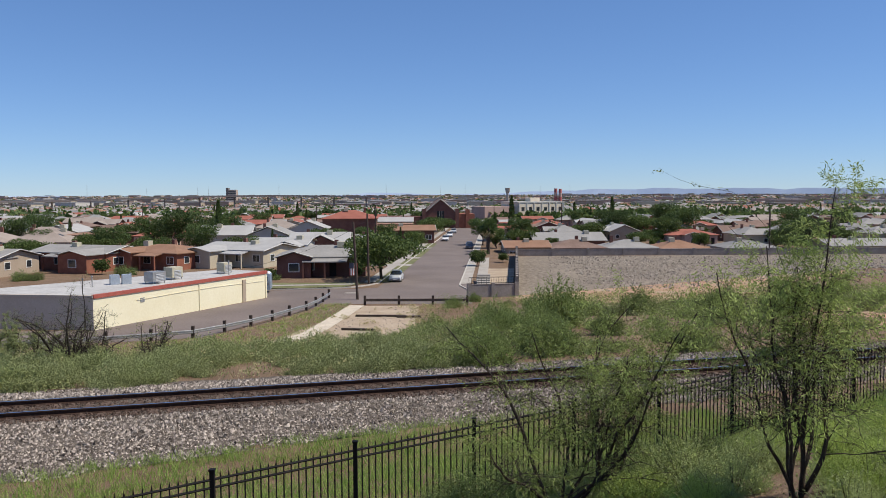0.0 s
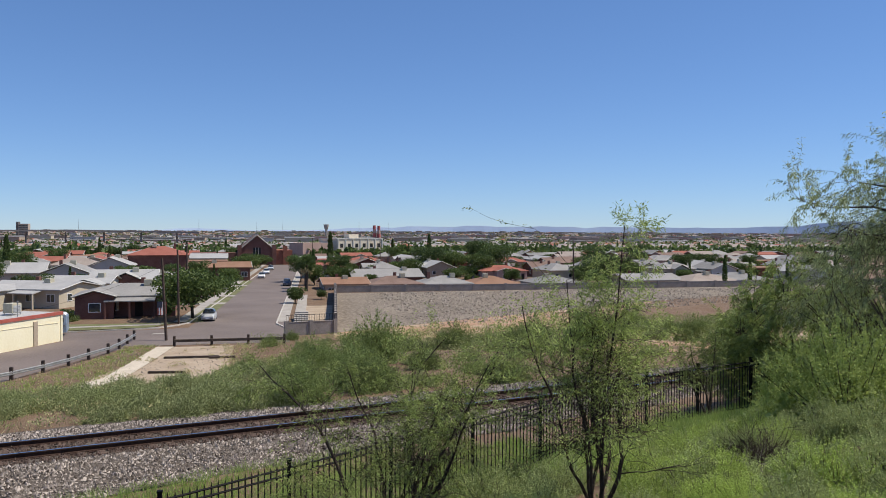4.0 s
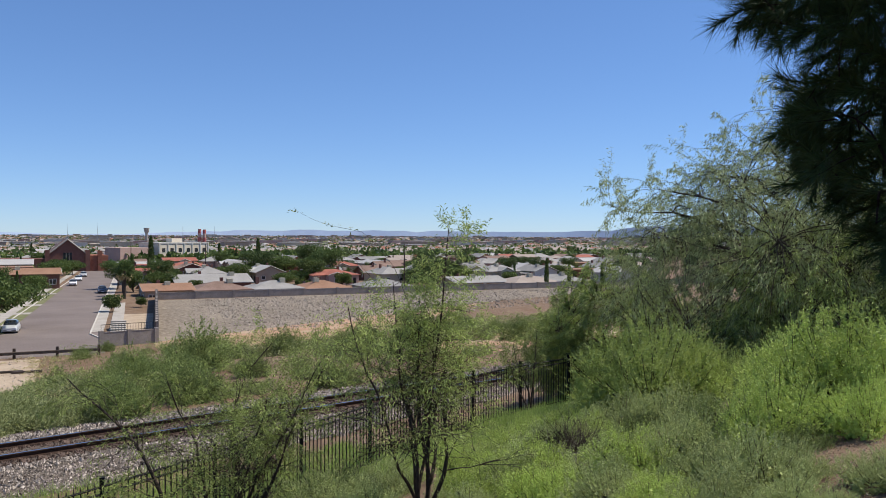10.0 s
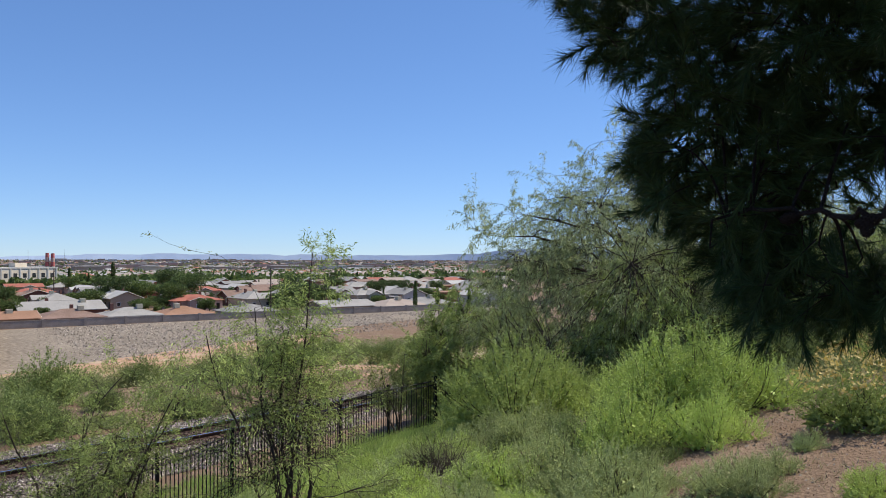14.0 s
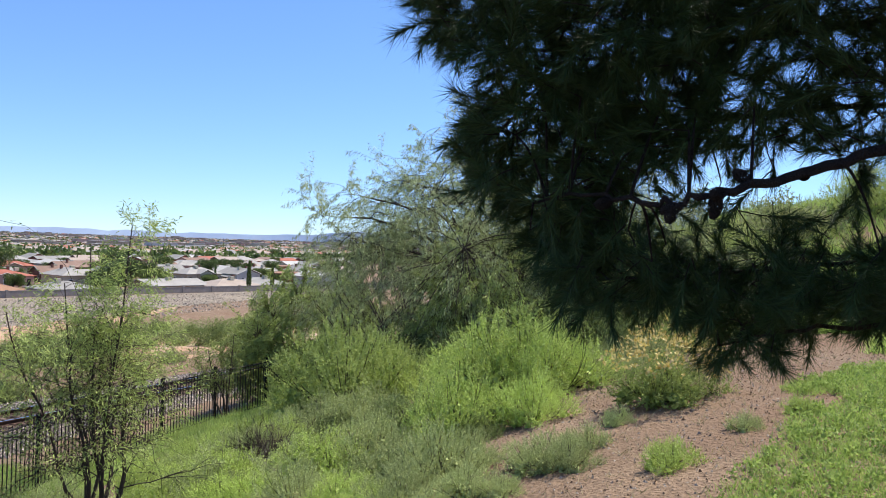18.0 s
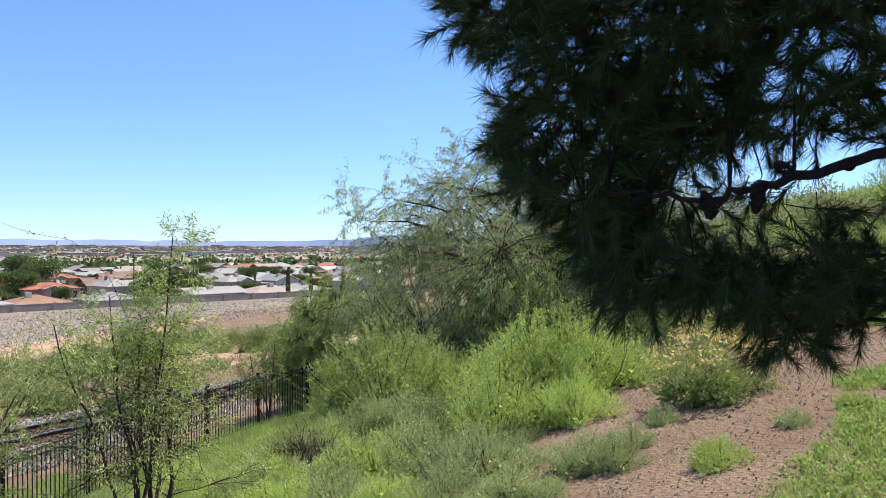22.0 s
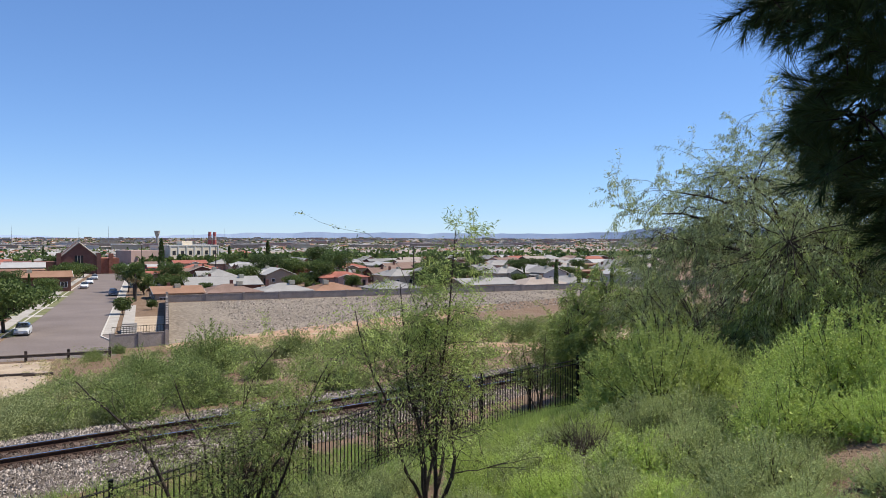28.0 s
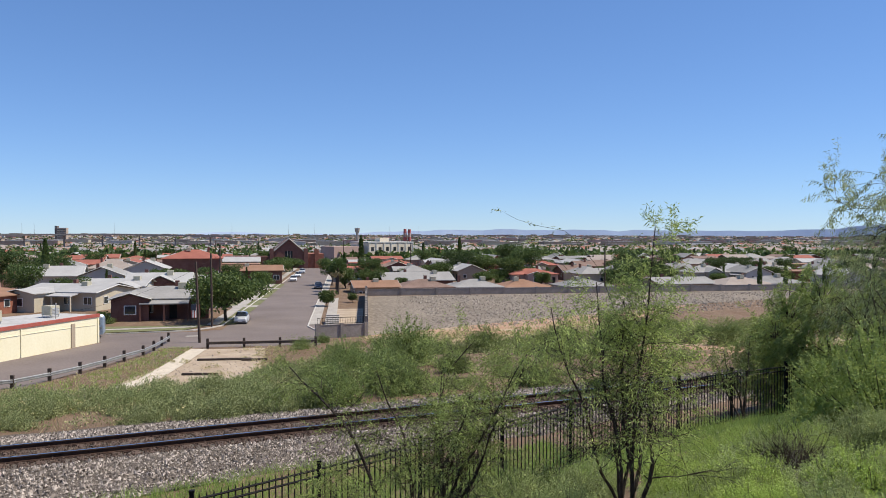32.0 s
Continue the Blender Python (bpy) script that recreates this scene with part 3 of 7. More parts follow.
def kerb(line, label):
    line = np.asarray(line, float)
    seg = np.concatenate([[0], np.cumsum(np.linalg.norm(np.diff(line, axis=0), axis=1))])
    s = np.arange(0, seg[-1] + 3, 3).clip(0, seg[-1])
    c = np.stack([np.interp(s, seg, line[:, k]) for k in (0, 1)], 1)
    d = np.gradient(c, axis=0)
    d /= np.linalg.norm(d, axis=1)[:, None] + 1e-9
    nrm = np.stack([-d[:, 1], d[:, 0]], 1) * 0.09
    z = ground_z(c[:, 0], c[:, 1])
    v = np.stack([np.column_stack([c - nrm, z - 0.1]), np.column_stack([c - nrm, z + 0.15]), np.column_stack([c + nrm, z + 0.15]), np.column_stack([c + nrm, z - 0.1])], 1)
    n = len(c)
    i = np.arange(n - 1)[:, None] * 4
    acc = Acc()
    for j in range(3):
        acc.add(v.reshape(-1, 3), np.concatenate([i + j, i + j + 1, i + 4 + j + 1, i + 4 + j], 1))
    return tagged(link("kerb", acc.mesh("kerb", CURB), None), label, "kerb", kind="structure")


kerb([(-26.5, 98.9), (-12.5, 101.6), (-8.9, 106.0), (street_x(400) - 4.75, 400)], "pale concrete kerb along the street")
kerb([(3.4, 98.0), (street_x(104) + 4.75, 104), (street_x(400) + 4.75, 400)], "pale concrete kerb along the street")


def guard_post_mesh():
    return box_mesh("post", 0.26, 0.26, 1.05, POST_WOOD, 0.02)


GP = guard_post_mesh()


def guardrail(line, label, gap=3.6, beam=GALV, dark=False):
    g = tagged(new("guardrail"), label, "guardrail")
    line = np.asarray(line, float)
    seg = np.concatenate([[0], np.cumsum(np.linalg.norm(np.diff(line, axis=0), axis=1))])
    n = int(seg[-1] / gap)
    prev = None
    for k in range(n + 1):
        s = seg[-1] * k / n
        x, y = (np.interp(s, seg, line[:, c]) for c in (0, 1))
        z = float(ground_z(x, y))
        p = link("post", GP, None, g)
        p.location = (x, y, z)
        if prev:
            a = math.atan2(y - prev[1], x - prev[0])
            nx, ny = -math.sin(a), math.cos(a)
            if nx * x + ny * y > 0:
                nx, ny = -nx, -ny
            acc = Acc()
            prof = [(0.0, 0.0), (0.06, 0.04), (0.06, 0.12), (0.0, 0.155), (0.06, 0.19), (0.06, 0.27), (0.0, 0.31)]
            v = [(px + nx * (0.11 + o), py + ny * (0.11 + o), pz + 0.42 + h) for px, py, pz in (prev, (x, y, z)) for o, h in prof]
            m = len(prof)
            acc.add(v, [(j, j + 1, m + j + 1, m + j) for j in range(m - 1)])
            link("beam", acc.mesh("beam", beam), None, g)
        prev = (x, y, z)
    return g


guardrail([(-70, 50.5), (-34.5, 60.8), (-28.9, 62.6), (-21.5, 65.7), (-19.0, 69.5), (-16.9, 73.7), (-15.3, 78.9), (-14.2, 82.0), (-13.7, 86.3), (-13.4, 92.0)],
          "galvanised steel guardrail on dark wooden posts round the bend", 3.4)
DARKBEAM = surface("dark_barrier_board", (0.07, 0.055, 0.045), (0.13, 0.10, 0.08), 2.0, 0.85, 0.3)
guardrail([(-8.6, 86.0), (2.6, 85.9)], "dark weathered barrier at the end of the street", 3.7, DARKBEAM)


# ---------------------------------------------------------------- warehouse
def warehouse():
    w = tagged(new("warehouse"), "long low cream stucco warehouse with red parapet trim and flat roof", "warehouse")
    A, B, D, C = (-31.3, 70.1), (-20.8, 92.7), (-26.6, 95.4), (-47.0, 72.2)
    z0, z1 = -0.2, 3.0
    link("wall", Acc().prism([A, B, D, C], z0, z1).mesh("wall", CREAM), None, w, "cream stucco wall")
    ab = np.array(B) - np.array(A)
    ab /= np.linalg.norm(ab)
    n = np.array([ab[1], -ab[0]])
    def slab(p, q, out, za, zb, mat, nm, thick=0.12, label=""):
        p, q = np.array(p), np.array(q)
        d = (q - p) / np.linalg.norm(q - p)
        nn = np.array([d[1], -d[0]])
        f = [p + nn * out, q + nn * out, q + nn * (out - thick), p + nn * (out - thick)]
        return link(nm, Acc().prism([tuple(c) for c in f], za, zb).mesh(nm, mat), None, w, label)
    slab(C, A, 0.012, z0, z1 - 0.02, SHADE_WALL, "end_wall", 0.1, "end wall in stucco darkened for shade")
    slab(A, B, 0.10, z1 - 0.12, z1 + 0.22, RED_TRIM, "parapet_trim", 0.3, "faded red parapet trim")
    slab(C, A, 0.08, z1 - 0.05, z1 + 0.16, SHADE_WALL, "parapet_trim", 0.3)
    link("roof", Acc().prism([A, B, D, C], z1 - 0.02, z1 + 0.12).mesh("roof", ROOF_COAT), None, w, "pale coated flat roof")
    L = np.linalg.norm(np.array(B) - np.array(A))
    for s, wd, mat, nm in ((0.54, 0.12, CREAM, "pilaster"), (0.82, 0.55, WALLS[2], "door"), (0.985, 0.10, CREAM, "downpipe")):
        p = np.array(A) + ab * L * s
        slab(p, p + ab * wd, 0.10, 0.0, 2.55 if nm == "door" else 2.8, mat, nm, 0.12)
    for s, zz in ((0.22, 1.9),):
        p = np.array(A) + ab * L * s
        slab(p, p + ab * 0.5, 0.05, zz, zz + 0.4, GALV, "vent", 0.06)
    # conduit along the wall
    acc = Acc()
    acc.tube([(*(np.array(A) + ab * L * s + n * 0.05), 2.0 + 0.25 * math.sin(s * 3)) for s in np.linspace(0.2, 0.97, 12)], [0.02] * 12, 4)
    link("conduit", acc.mesh("conduit", CREAM), None, w)
    return w


warehouse()


def cooler(x, y, z, turn, sx=1.3, sy=1.2, sz=0.95, mat=COOLER):
    c = tagged(new("evaporative_cooler"), "boxy tan sheet-metal evaporative cooler on a flat roof", "cooler", "roof coolers")
    body = link("body", box_mesh("body", sx, sy, sz, mat, 0.03), None, c)
    body.location.z = 0.25
    for sgn in (-1, 1):
        for k in range(5):
            sl = link("louvre", LOUVRE, None, c)
            sl.matrix_basis = pose(0, sgn * (sy / 2 + 0.012), 0.37 + k * 0.15, 25 * sgn, 0, 0)
    for a in (-1, 1):
        for b in (-1, 1):
            lg = link("leg", LEG, None, c)
            lg.location = (a * sx * 0.42, b * sy * 0.42, 0)
    return place(c, x, y, z, turn)


LOUVRE = Acc().box(-0.5, 0.5, -0.01, 0.01, -0.05, 0.05).mesh("louvre", GALV)
LEG = Acc().box(-0.03, 0.03, -0.03, 0.03, -0.02, 0.27).mesh("leg", GALV)
cooler(-29.4, 80.2, 3.1, 62, 1.7, 1.3, 1.0, GALV)
cooler(-28.9, 84.2, 3.1, 62, 1.5, 1.3, 1.1)
cooler(-25.2, 90.6, 3.1, 62, 1.3, 1.2, 1.0)


def vent_pipe(x, y, z, h):
    v = tagged(new("roof_vent"), "thin galvanised vent pipe on the warehouse roof", "vent pipe", "roof vents")
    acc = Acc()
    acc.tube([(0, 0, 0), (0, 0, h)], [0.05, 0.05], 8)
    link("pipe", acc.mesh("pipe", GALV), None, v)
    acc = Acc()
    acc.tube([(0, 0, h), (0, 0, h + 0.12), (0, 0, h + 0.14)], [0.1, 0.1, 0.01], 8)
    link("cap", acc.mesh("cap", GALV), None, v)
    return place(v, x, y, z)


for x, y, h in ((-24.2, 88.8, 1.5), (-31.8, 80.0, 1.0), (-34.5, 77.2, 1.0), (-34.8, 75.8, 0.9)):
    vent_pipe(x, y, 3.1, h)
DUCT = surface("blue_grey_duct_metal", (0.33, 0.38, 0.44), (0.46, 0.51, 0.56), 2.0, 0.5, 0.1, metal=0.3)
for x, y in ((-33.2, 79.4), (-32.2, 79.9)):
    d = tagged(link("roof_duct", box_mesh("roof_duct", 0.9, 0.7, 1.0, DUCT, 0.03), None), "blue-grey sheet-metal roof duct box on the warehouse", "duct")
    place(d, x, y, 3.1, 30)


# ---------------------------------------------------------------- block walls
def block_wall(name, p, q, h, label, pilasters=0.0, mat=BLOCK, z=None):
    w = tagged(new(name), label, "wall")
    p, q = np.array(p, float), np.array(q, float)
    L = np.linalg.norm(q - p)
    turn = math.degrees(math.atan2(q[1] - p[1], q[0] - p[0]))
    zz = float(min(ground_z(*p), ground_z(*q))) if z is None else z
    n = max(1, int(L / 6))
    me = Acc().box(0, L / n - 0.01, -0.1, 0.1, -0.6, h).mesh("panel", mat)
    cap = Acc().box(0, L / n, -0.13, 0.13, h, h + 0.07).mesh("coping", mat)
    for k in range(n):
        o = link("panel", me, None, w)
        o.location.x = k * L / n
        c = link("coping", cap, None, w)
        c.location.x = k * L / n
    if pilasters:
        pm = Acc().box(-0.22, 0.22, -0.22, 0.22, -0.6, h + 0.2).mesh("pilaster", mat)
        for k in range(int(L / pilasters) + 1):
            o = link("pilaster", pm, None, w)
            o.location.x = min(k * pilasters, L)
    return place(w, p[0], p[1], zz, turn)


block_wall("lot_wall", (14.6, 155.0), (160, 158.5), 1.25, "long brown concrete block wall along the back of the lot", 7.0)
block_wall("street_wall", (9.0, 96.0), (14.4, 154.6), 1.9, "tall grey concrete block wall between the street gardens and the lot", 3.0)
block_wall("garden_wall", (3.0, 92.0), (8.9, 93.2), 1.5, "low grey block wall at the corner of the street", 2.9)

# ---------------------------------------------------------------- houses


def house(name, label, w, d, h, roof, wall, kind="gable", pitch=0.32, porch=False, eave=0.5, cool=True, seed=0, plain=False, wing=None):
    """A one-storey house on z = 0: walls, roof, windows, door, chimney and roof cooler."""
    rng = random.Random(seed)
    hs = tagged(new(name), label, "house")
    link("wall", Acc().box(-w / 2, w / 2, -d / 2, d / 2, -0.5, h).mesh("wall", wall), None, hs)
    X, Y, top = w / 2 + eave, d / 2 + eave, h + (d / 2 + eave) * pitch
    acc = Acc()
    if kind == "gable":
        v = [(-X, -Y, h), (X, -Y, h), (X, Y, h), (-X, Y, h), (-X, 0, top), (X, 0, top)]
        v += [(a, b, c + 0.14) for a, b, c in v]
        acc.add(v, [(6, 7, 11, 10), (8, 9, 10, 11), (0, 4, 5, 1), (2, 5, 4, 3), (0, 1, 7, 6), (2, 3, 9, 8), (1, 5, 11, 7), (5, 2, 8, 11), (3, 4, 10, 9), (4, 0, 6, 10)])
        for sg in (-1, 1):
            g = Acc()
            g.add([(sg * w / 2, -d / 2, h), (sg * w / 2, d / 2, h), (sg * w / 2, 0, h + d / 2 * pitch), (sg * (w / 2 - 0.15), -d / 2, h), (sg * (w / 2 - 0.15), d / 2, h), (sg * (w / 2 - 0.15), 0, h + d / 2 * pitch)], [(0, 1, 2), (3, 4, 5)])
            link("gable", g.mesh("gable", wall), None, hs)
    elif kind == "hip":
        r = max(0.3, X - Y)
        v = [(-X, -Y, h), (X, -Y, h), (X, Y, h), (-X, Y, h), (-r, 0, top), (r, 0, top)]
        v += [(-X, -Y, h - 0.14), (X, -Y, h - 0.14), (X, Y, h - 0.14), (-X, Y, h - 0.14)]
        acc.add(v, [(0, 1, 5, 4), (2, 3, 4, 5), (0, 6, 7, 1), (1, 7, 8, 2), (2, 8, 9, 3), (3, 9, 6, 0), (9, 8, 7, 6)])
        acc.add(v, [(1, 2, 5), (3, 0, 4)])
    else:
        acc.box(-X, X, -Y, Y, h, h + 0.3)
        top = h + 0.3
    link("roof", acc.mesh("roof", roof), None, hs)
    if kind == "gable":
        for sg in (-1, 1):
            f = Acc()
            f.tube([(sg * X, -Y, h + 0.06), (sg * X, 0, top + 0.06), (sg * X, Y, h + 0.06)], [0.08] * 3, 4)
            link("fascia", f.mesh("fascia", TRIM), None, hs)
    if wing:
        xc, ww, dd = wing
        yf, hw = -d / 2 - dd, ww / 2 + 0.4
        t2 = h + hw * pitch * 1.15
        link("wing_wall", Acc().box(xc - ww / 2, xc + ww / 2, yf, -d / 2 + 0.2, -0.5, h).mesh("wing_wall", wall), None, hs)
        g = Acc()
        v = [(xc - hw, yf - 0.4, h), (xc, yf - 0.4, t2), (xc + hw, yf - 0.4, h), (xc - hw, 0, h), (xc, 0, t2), (xc + hw, 0, h)]
        v += [(a, b, c + 0.13) for a, b, c in v]
        g.add(v, [(0, 1, 4, 3), (1, 2, 5, 4), (9, 10, 7, 6), (10, 11, 8, 7), (0, 6, 7, 1), (1, 7, 8, 2), (0, 3, 9, 6), (2, 8, 11, 5)])
        link("wing_roof", g.mesh("wing_roof", roof), None, hs)
        g = Acc()
        g.add([(xc - ww / 2, yf, h), (xc + ww / 2, yf, h), (xc, yf, h + ww / 2 * pitch * 1.1)], [(0, 1, 2)])
        link("gable", g.mesh("gable", wall), None, hs)
        g = Acc()
        g.tube([(xc - hw, yf - 0.42, h + 0.06), (xc, yf - 0.42, t2 + 0.06), (xc + hw, yf - 0.42, h + 0.06)], [0.08] * 3, 4)
        link("fascia", g.mesh("fascia", TRIM), None, hs)
        if not plain:
            fr = link("window", Acc().box(-0.8, 0.8, -0.05, 0.05, 0, 1.3).mesh("window", WHITE), None, hs)
            fr.location = (xc, yf, 0.9)
            pn = link("pane", Acc().box(-0.68, 0.68, -0.02, 0.02, 0.1, 1.2).mesh("pane", GLASS), None, fr)
            pn.location = (0, -0.045, 0)
    if plain:
        return hs
    # openings on the front (-y) and on both ends
    spots = [(x, -d / 2, 0) for x in np.linspace(-w / 2 + 1.4, w / 2 - 1.4, max(2, int(w / 3.2)))]
    door_i = rng.randrange(len(spots))
    for k, (x, y, t) in enumerate(spots):
        if k == door_i:
            o = link("door", Acc().box(-0.5, 0.5, -0.06, 0.05, 0, 2.1).mesh("door", DARK), None, hs)
            o.location = (x, y, 0.1)
            continue
        fr = link("window", Acc().box(-0.75, 0.75, -0.05, 0.05, 0, 1.25).mesh("window", WHITE), None, hs)
        fr.location = (x, y, 0.95)
        for s in (-1, 1):
            pn = link("pane", Acc().box(-0.31, 0.31, -0.02, 0.02, 0.08, 1.17).mesh("pane", GLASS), None, fr)
            pn.location = (s * 0.35, -0.045, 0)
    for sx in (-1, 1):
        for yy in (-d / 4, d / 4):
            fr = link("window", Acc().box(-0.6, 0.6, -0.05, 0.05, 0, 1.2).mesh("window", WHITE), None, hs)
            fr.matrix_basis = pose(sx * w / 2, yy, 1.0, 0, 0, 90)
            pn = link("pane", Acc().box(-0.5, 0.5, -0.065, 0.065, 0.09, 1.1).mesh("pane", GLASS), None, fr)
    if porch:
        pr = Acc()
        pr.add([(-w * 0.2, -d / 2 - 2.4, 2.3), (w * 0.3, -d / 2 - 2.4, 2.3), (w * 0.3, -d / 2 + 0.3, 2.75), (-w * 0.2, -d / 2 + 0.3, 2.75),
                (-w * 0.2, -d / 2 - 2.4, 2.45), (w * 0.3, -d / 2 - 2.4, 2.45), (w * 0.3, -d / 2 + 0.3, 2.9), (-w * 0.2, -d / 2 + 0.3, 2.9)],
               [(3, 2, 1, 0), (4, 5, 6, 7), (0, 1, 5, 4), (1, 2, 6, 5), (2, 3, 7, 6), (3, 0, 4, 7)])
        link("porch_roof", pr.mesh("porch_roof", roof), None, hs)
        for x in (-w * 0.19, w * 0.05, w * 0.29):
            o = link("porch_post", Acc().box(-0.12, 0.12, -0.12, 0.12, 0, 2.3).mesh("porch_post", wall), None, hs)
            o.location = (x, -d / 2 - 2.25, 0)
    if kind != "flat":
        ch = link("chimney", Acc().box(-0.3, 0.3, -0.3, 0.3, 0, 1.5).mesh("chimney", DARK_BRICK), None, hs)
        ch.location = (w * rng.uniform(-0.3, 0.3), d * 0.12, top - 0.8)
    if cool:
        c = link("roof_cooler", box_mesh("roof_cooler", 1.1, 1.1, 0.9, COOLER, 0.03), None, hs)
        c.location = (w * rng.uniform(-0.35, 0.35), -d * 0.1, top - 0.35)
    return hs


def put_house(px, py, turn, *args, **kw):
    return place(house(*args, **kw), px, py, float(ground_z(px, py)), turn)


def low_house(px, py, *args, **kw):
    """The yards behind the lot wall lie lower than the lot."""
    hs = put_house(px, py, *args, **kw)
    hs.location.z -= 1.7
    return hs


G, PG, BR, ORG, RT, WC, TP = ROOFS
cream, white, tan, pink, brick, dbrick = WALLS
put_house(-69.5, 121.5, -12, "house", "single-storey tan house with a low grey roof", 9, 9, 2.7, PG, tan, "gable", 0.24, seed=1, wing=(2.0, 4.5, 2.0))
put_house(-59.5, 132.0, -18, "house", "red brick house with a pale grey gabled roof and porch", 15, 9, 2.8, PG, brick, "gable", 0.2, True, seed=2, wing=(4.6, 5.5, 4.0))
put_house(-46.8, 133.5, -24, "house", "red brick bungalow with a rust-brown roof", 12.5, 9, 2.8, ORG, brick, "hip", 0.22, True, seed=3, wing=(-3.2, 4.6, 2.6))
put_house(-34.0, 138.0, -24, "house", "cream house with pale grey gabled roofs and a carport", 13.5, 10, 2.8, WC, cream, "gable", 0.18, True, seed=4, wing=(-3.4, 5.6, 4.5))
put_house(-31.0, 150.0, -6, "house", "white house with a pale gabled roof", 12, 8, 2.8, WC, white, "gable", 0.26, seed=41, wing=(3.0, 5.0, 2.5))
put_house(-18.4, 121.5, 4, "house", "grey-roofed bungalow with dark brick porch", 13, 10, 3.0, PG, dbrick, "hip", 0.26, True, seed=5, wing=(-3.8, 4.8, 1.8))
put_house(-24.5, 158.0, 4, "house", "dark gabled house with a pale roof edge", 11, 8, 2.8, WC, dbrick, "gable", 0.4, seed=42, wing=(0.5, 6.0, 2.0))
put_house(-18.5, 162.0, 4, "house", "low house with a pale grey roof", 11, 9, 2.9, PG, tan, "gable", 0.2, seed=6)
put_house(-26.5, 226.0, 4, "house", "two-storey brick house with a red tile hip roof", 15, 12, 5.6, RT, dbrick, "hip", 0.35, seed=7)
put_house(-9.5, 200.0, 4, "house", "dark brick bungalow with an orange-brown roof", 14, 9, 3.2, ORG, dbrick, "gable", 0.24, seed=8)
put_house(-50.0, 184.0, 4, "house", "white gabled house with a pale roof", 11, 9, 3.0, WC, white, "gable", 0.4, seed=9)
put_house(-40.0, 184.0, 94, "house", "white house with grey shingle gable", 11, 9, 3.0, PG, white, "gable", 0.4, seed=10)
put_house(-36.0, 212.0, 94, "house", "white gabled house among trees", 12, 10, 3.2, WC, white, "gable", 0.4, seed=11)
low_house(17.2, 166.5, 3, "house", "low house with an orange-brown shingle roof", 9, 9, 2.8, ORG, tan, "gable", 0.24, seed=12)
low_house(28.5, 184.0, 3, "house", "grey-roofed house with a dark gable", 16, 11, 3.2, PG, dbrick, "gable", 0.28, seed=13)
low_house(27.6, 166.5, 3, "house", "house with a brown shingle hip roof", 11, 9, 2.8, BR, tan, "hip", 0.3, seed=14)
low_house(39.0, 167.5, 3, "house", "white house with a pale grey hip roof", 10.5, 9, 2.7, PG, white, "hip", 0.3, seed=15)
low_house(49.5, 167.0, 3, "house", "house with a tan-orange hip roof", 10, 9, 2.6, ORG, tan, "hip", 0.3, seed=16)
low_house(64.0, 168.0, 3, "house", "low house with a grey roof behind the block wall", 11, 9, 2.6, G, white, "hip", 0.28, seed=17)
low_house(88.0, 170.0, 3, "house", "low house with a grey shingle roof", 14, 10, 2.7, PG, tan, "gable", 0.24, seed=18)
low_house(101.0, 166.0, 3, "house", "low house with a taupe hip roof", 13, 10, 2.7, TP, tan, "hip", 0.28, seed=19)
low_house(112.0, 170.0, 3, "house", "low house with a grey hip roof", 13, 10, 2.7, G, white, "hip", 0.28, seed=20)
TAKEN = [(-31, 150, 10), (-24.5, 158, 9), (-69.5, 121, 9), (-61.5, 124.5, 12), (-52.5, 131, 12), (-43.5, 132.5, 12), (-31.5, 137.5, 13), (-18.6, 121.5, 12), (-18.5, 162, 10), (-26.5, 226, 13), (-9.5, 200, 12),
         (-50, 184, 10), (-40, 184, 10), (-36, 212, 11), (17.2, 166.5, 9), (28.5, 184, 13), (27.6, 166.5, 9), (39, 167.5, 10), (49.5, 167, 9), (64, 168, 10), (88, 170, 11),
         (101, 166, 11), (112, 170, 11), (-55, 165, 9), (0, 290, 16), (33, 350, 28)]

protos = []
for k in range(28):
    rng = random.Random(100 + k)
    rf, wl_ = ROOFS[k % 7], WALLS[(k * 5 + 1) % 6]
    nm = ("grey-shingled", "pale grey roofed", "brown-shingled", "orange-brown roofed", "red-tiled", "white-roofed", "taupe-roofed")[k % 7]
    wn_ = ("cream", "white", "tan", "pink", "red brick", "dark brick")[(k * 5 + 1) % 6]
    hs = house("house", "%s %s house in the town" % (nm, wn_), rng.uniform(10, 15), rng.uniform(8.5, 11), rng.uniform(2.7, 3.3), rf, wl_,
               ("gable", "hip", "gable", "flat", "hip", "gable", "hip")[k % 7 if k % 5 else 0], rng.uniform(0.22, 0.42), k % 3 == 0, seed=200 + k, plain=k >= 14, wing=(rng.uniform(-3, 3), rng.uniform(4, 5.5), rng.uniform(1.5, 3)) if k % 3 else None)
    hs["group"] = "houses of the town"
    protos.append(hs)

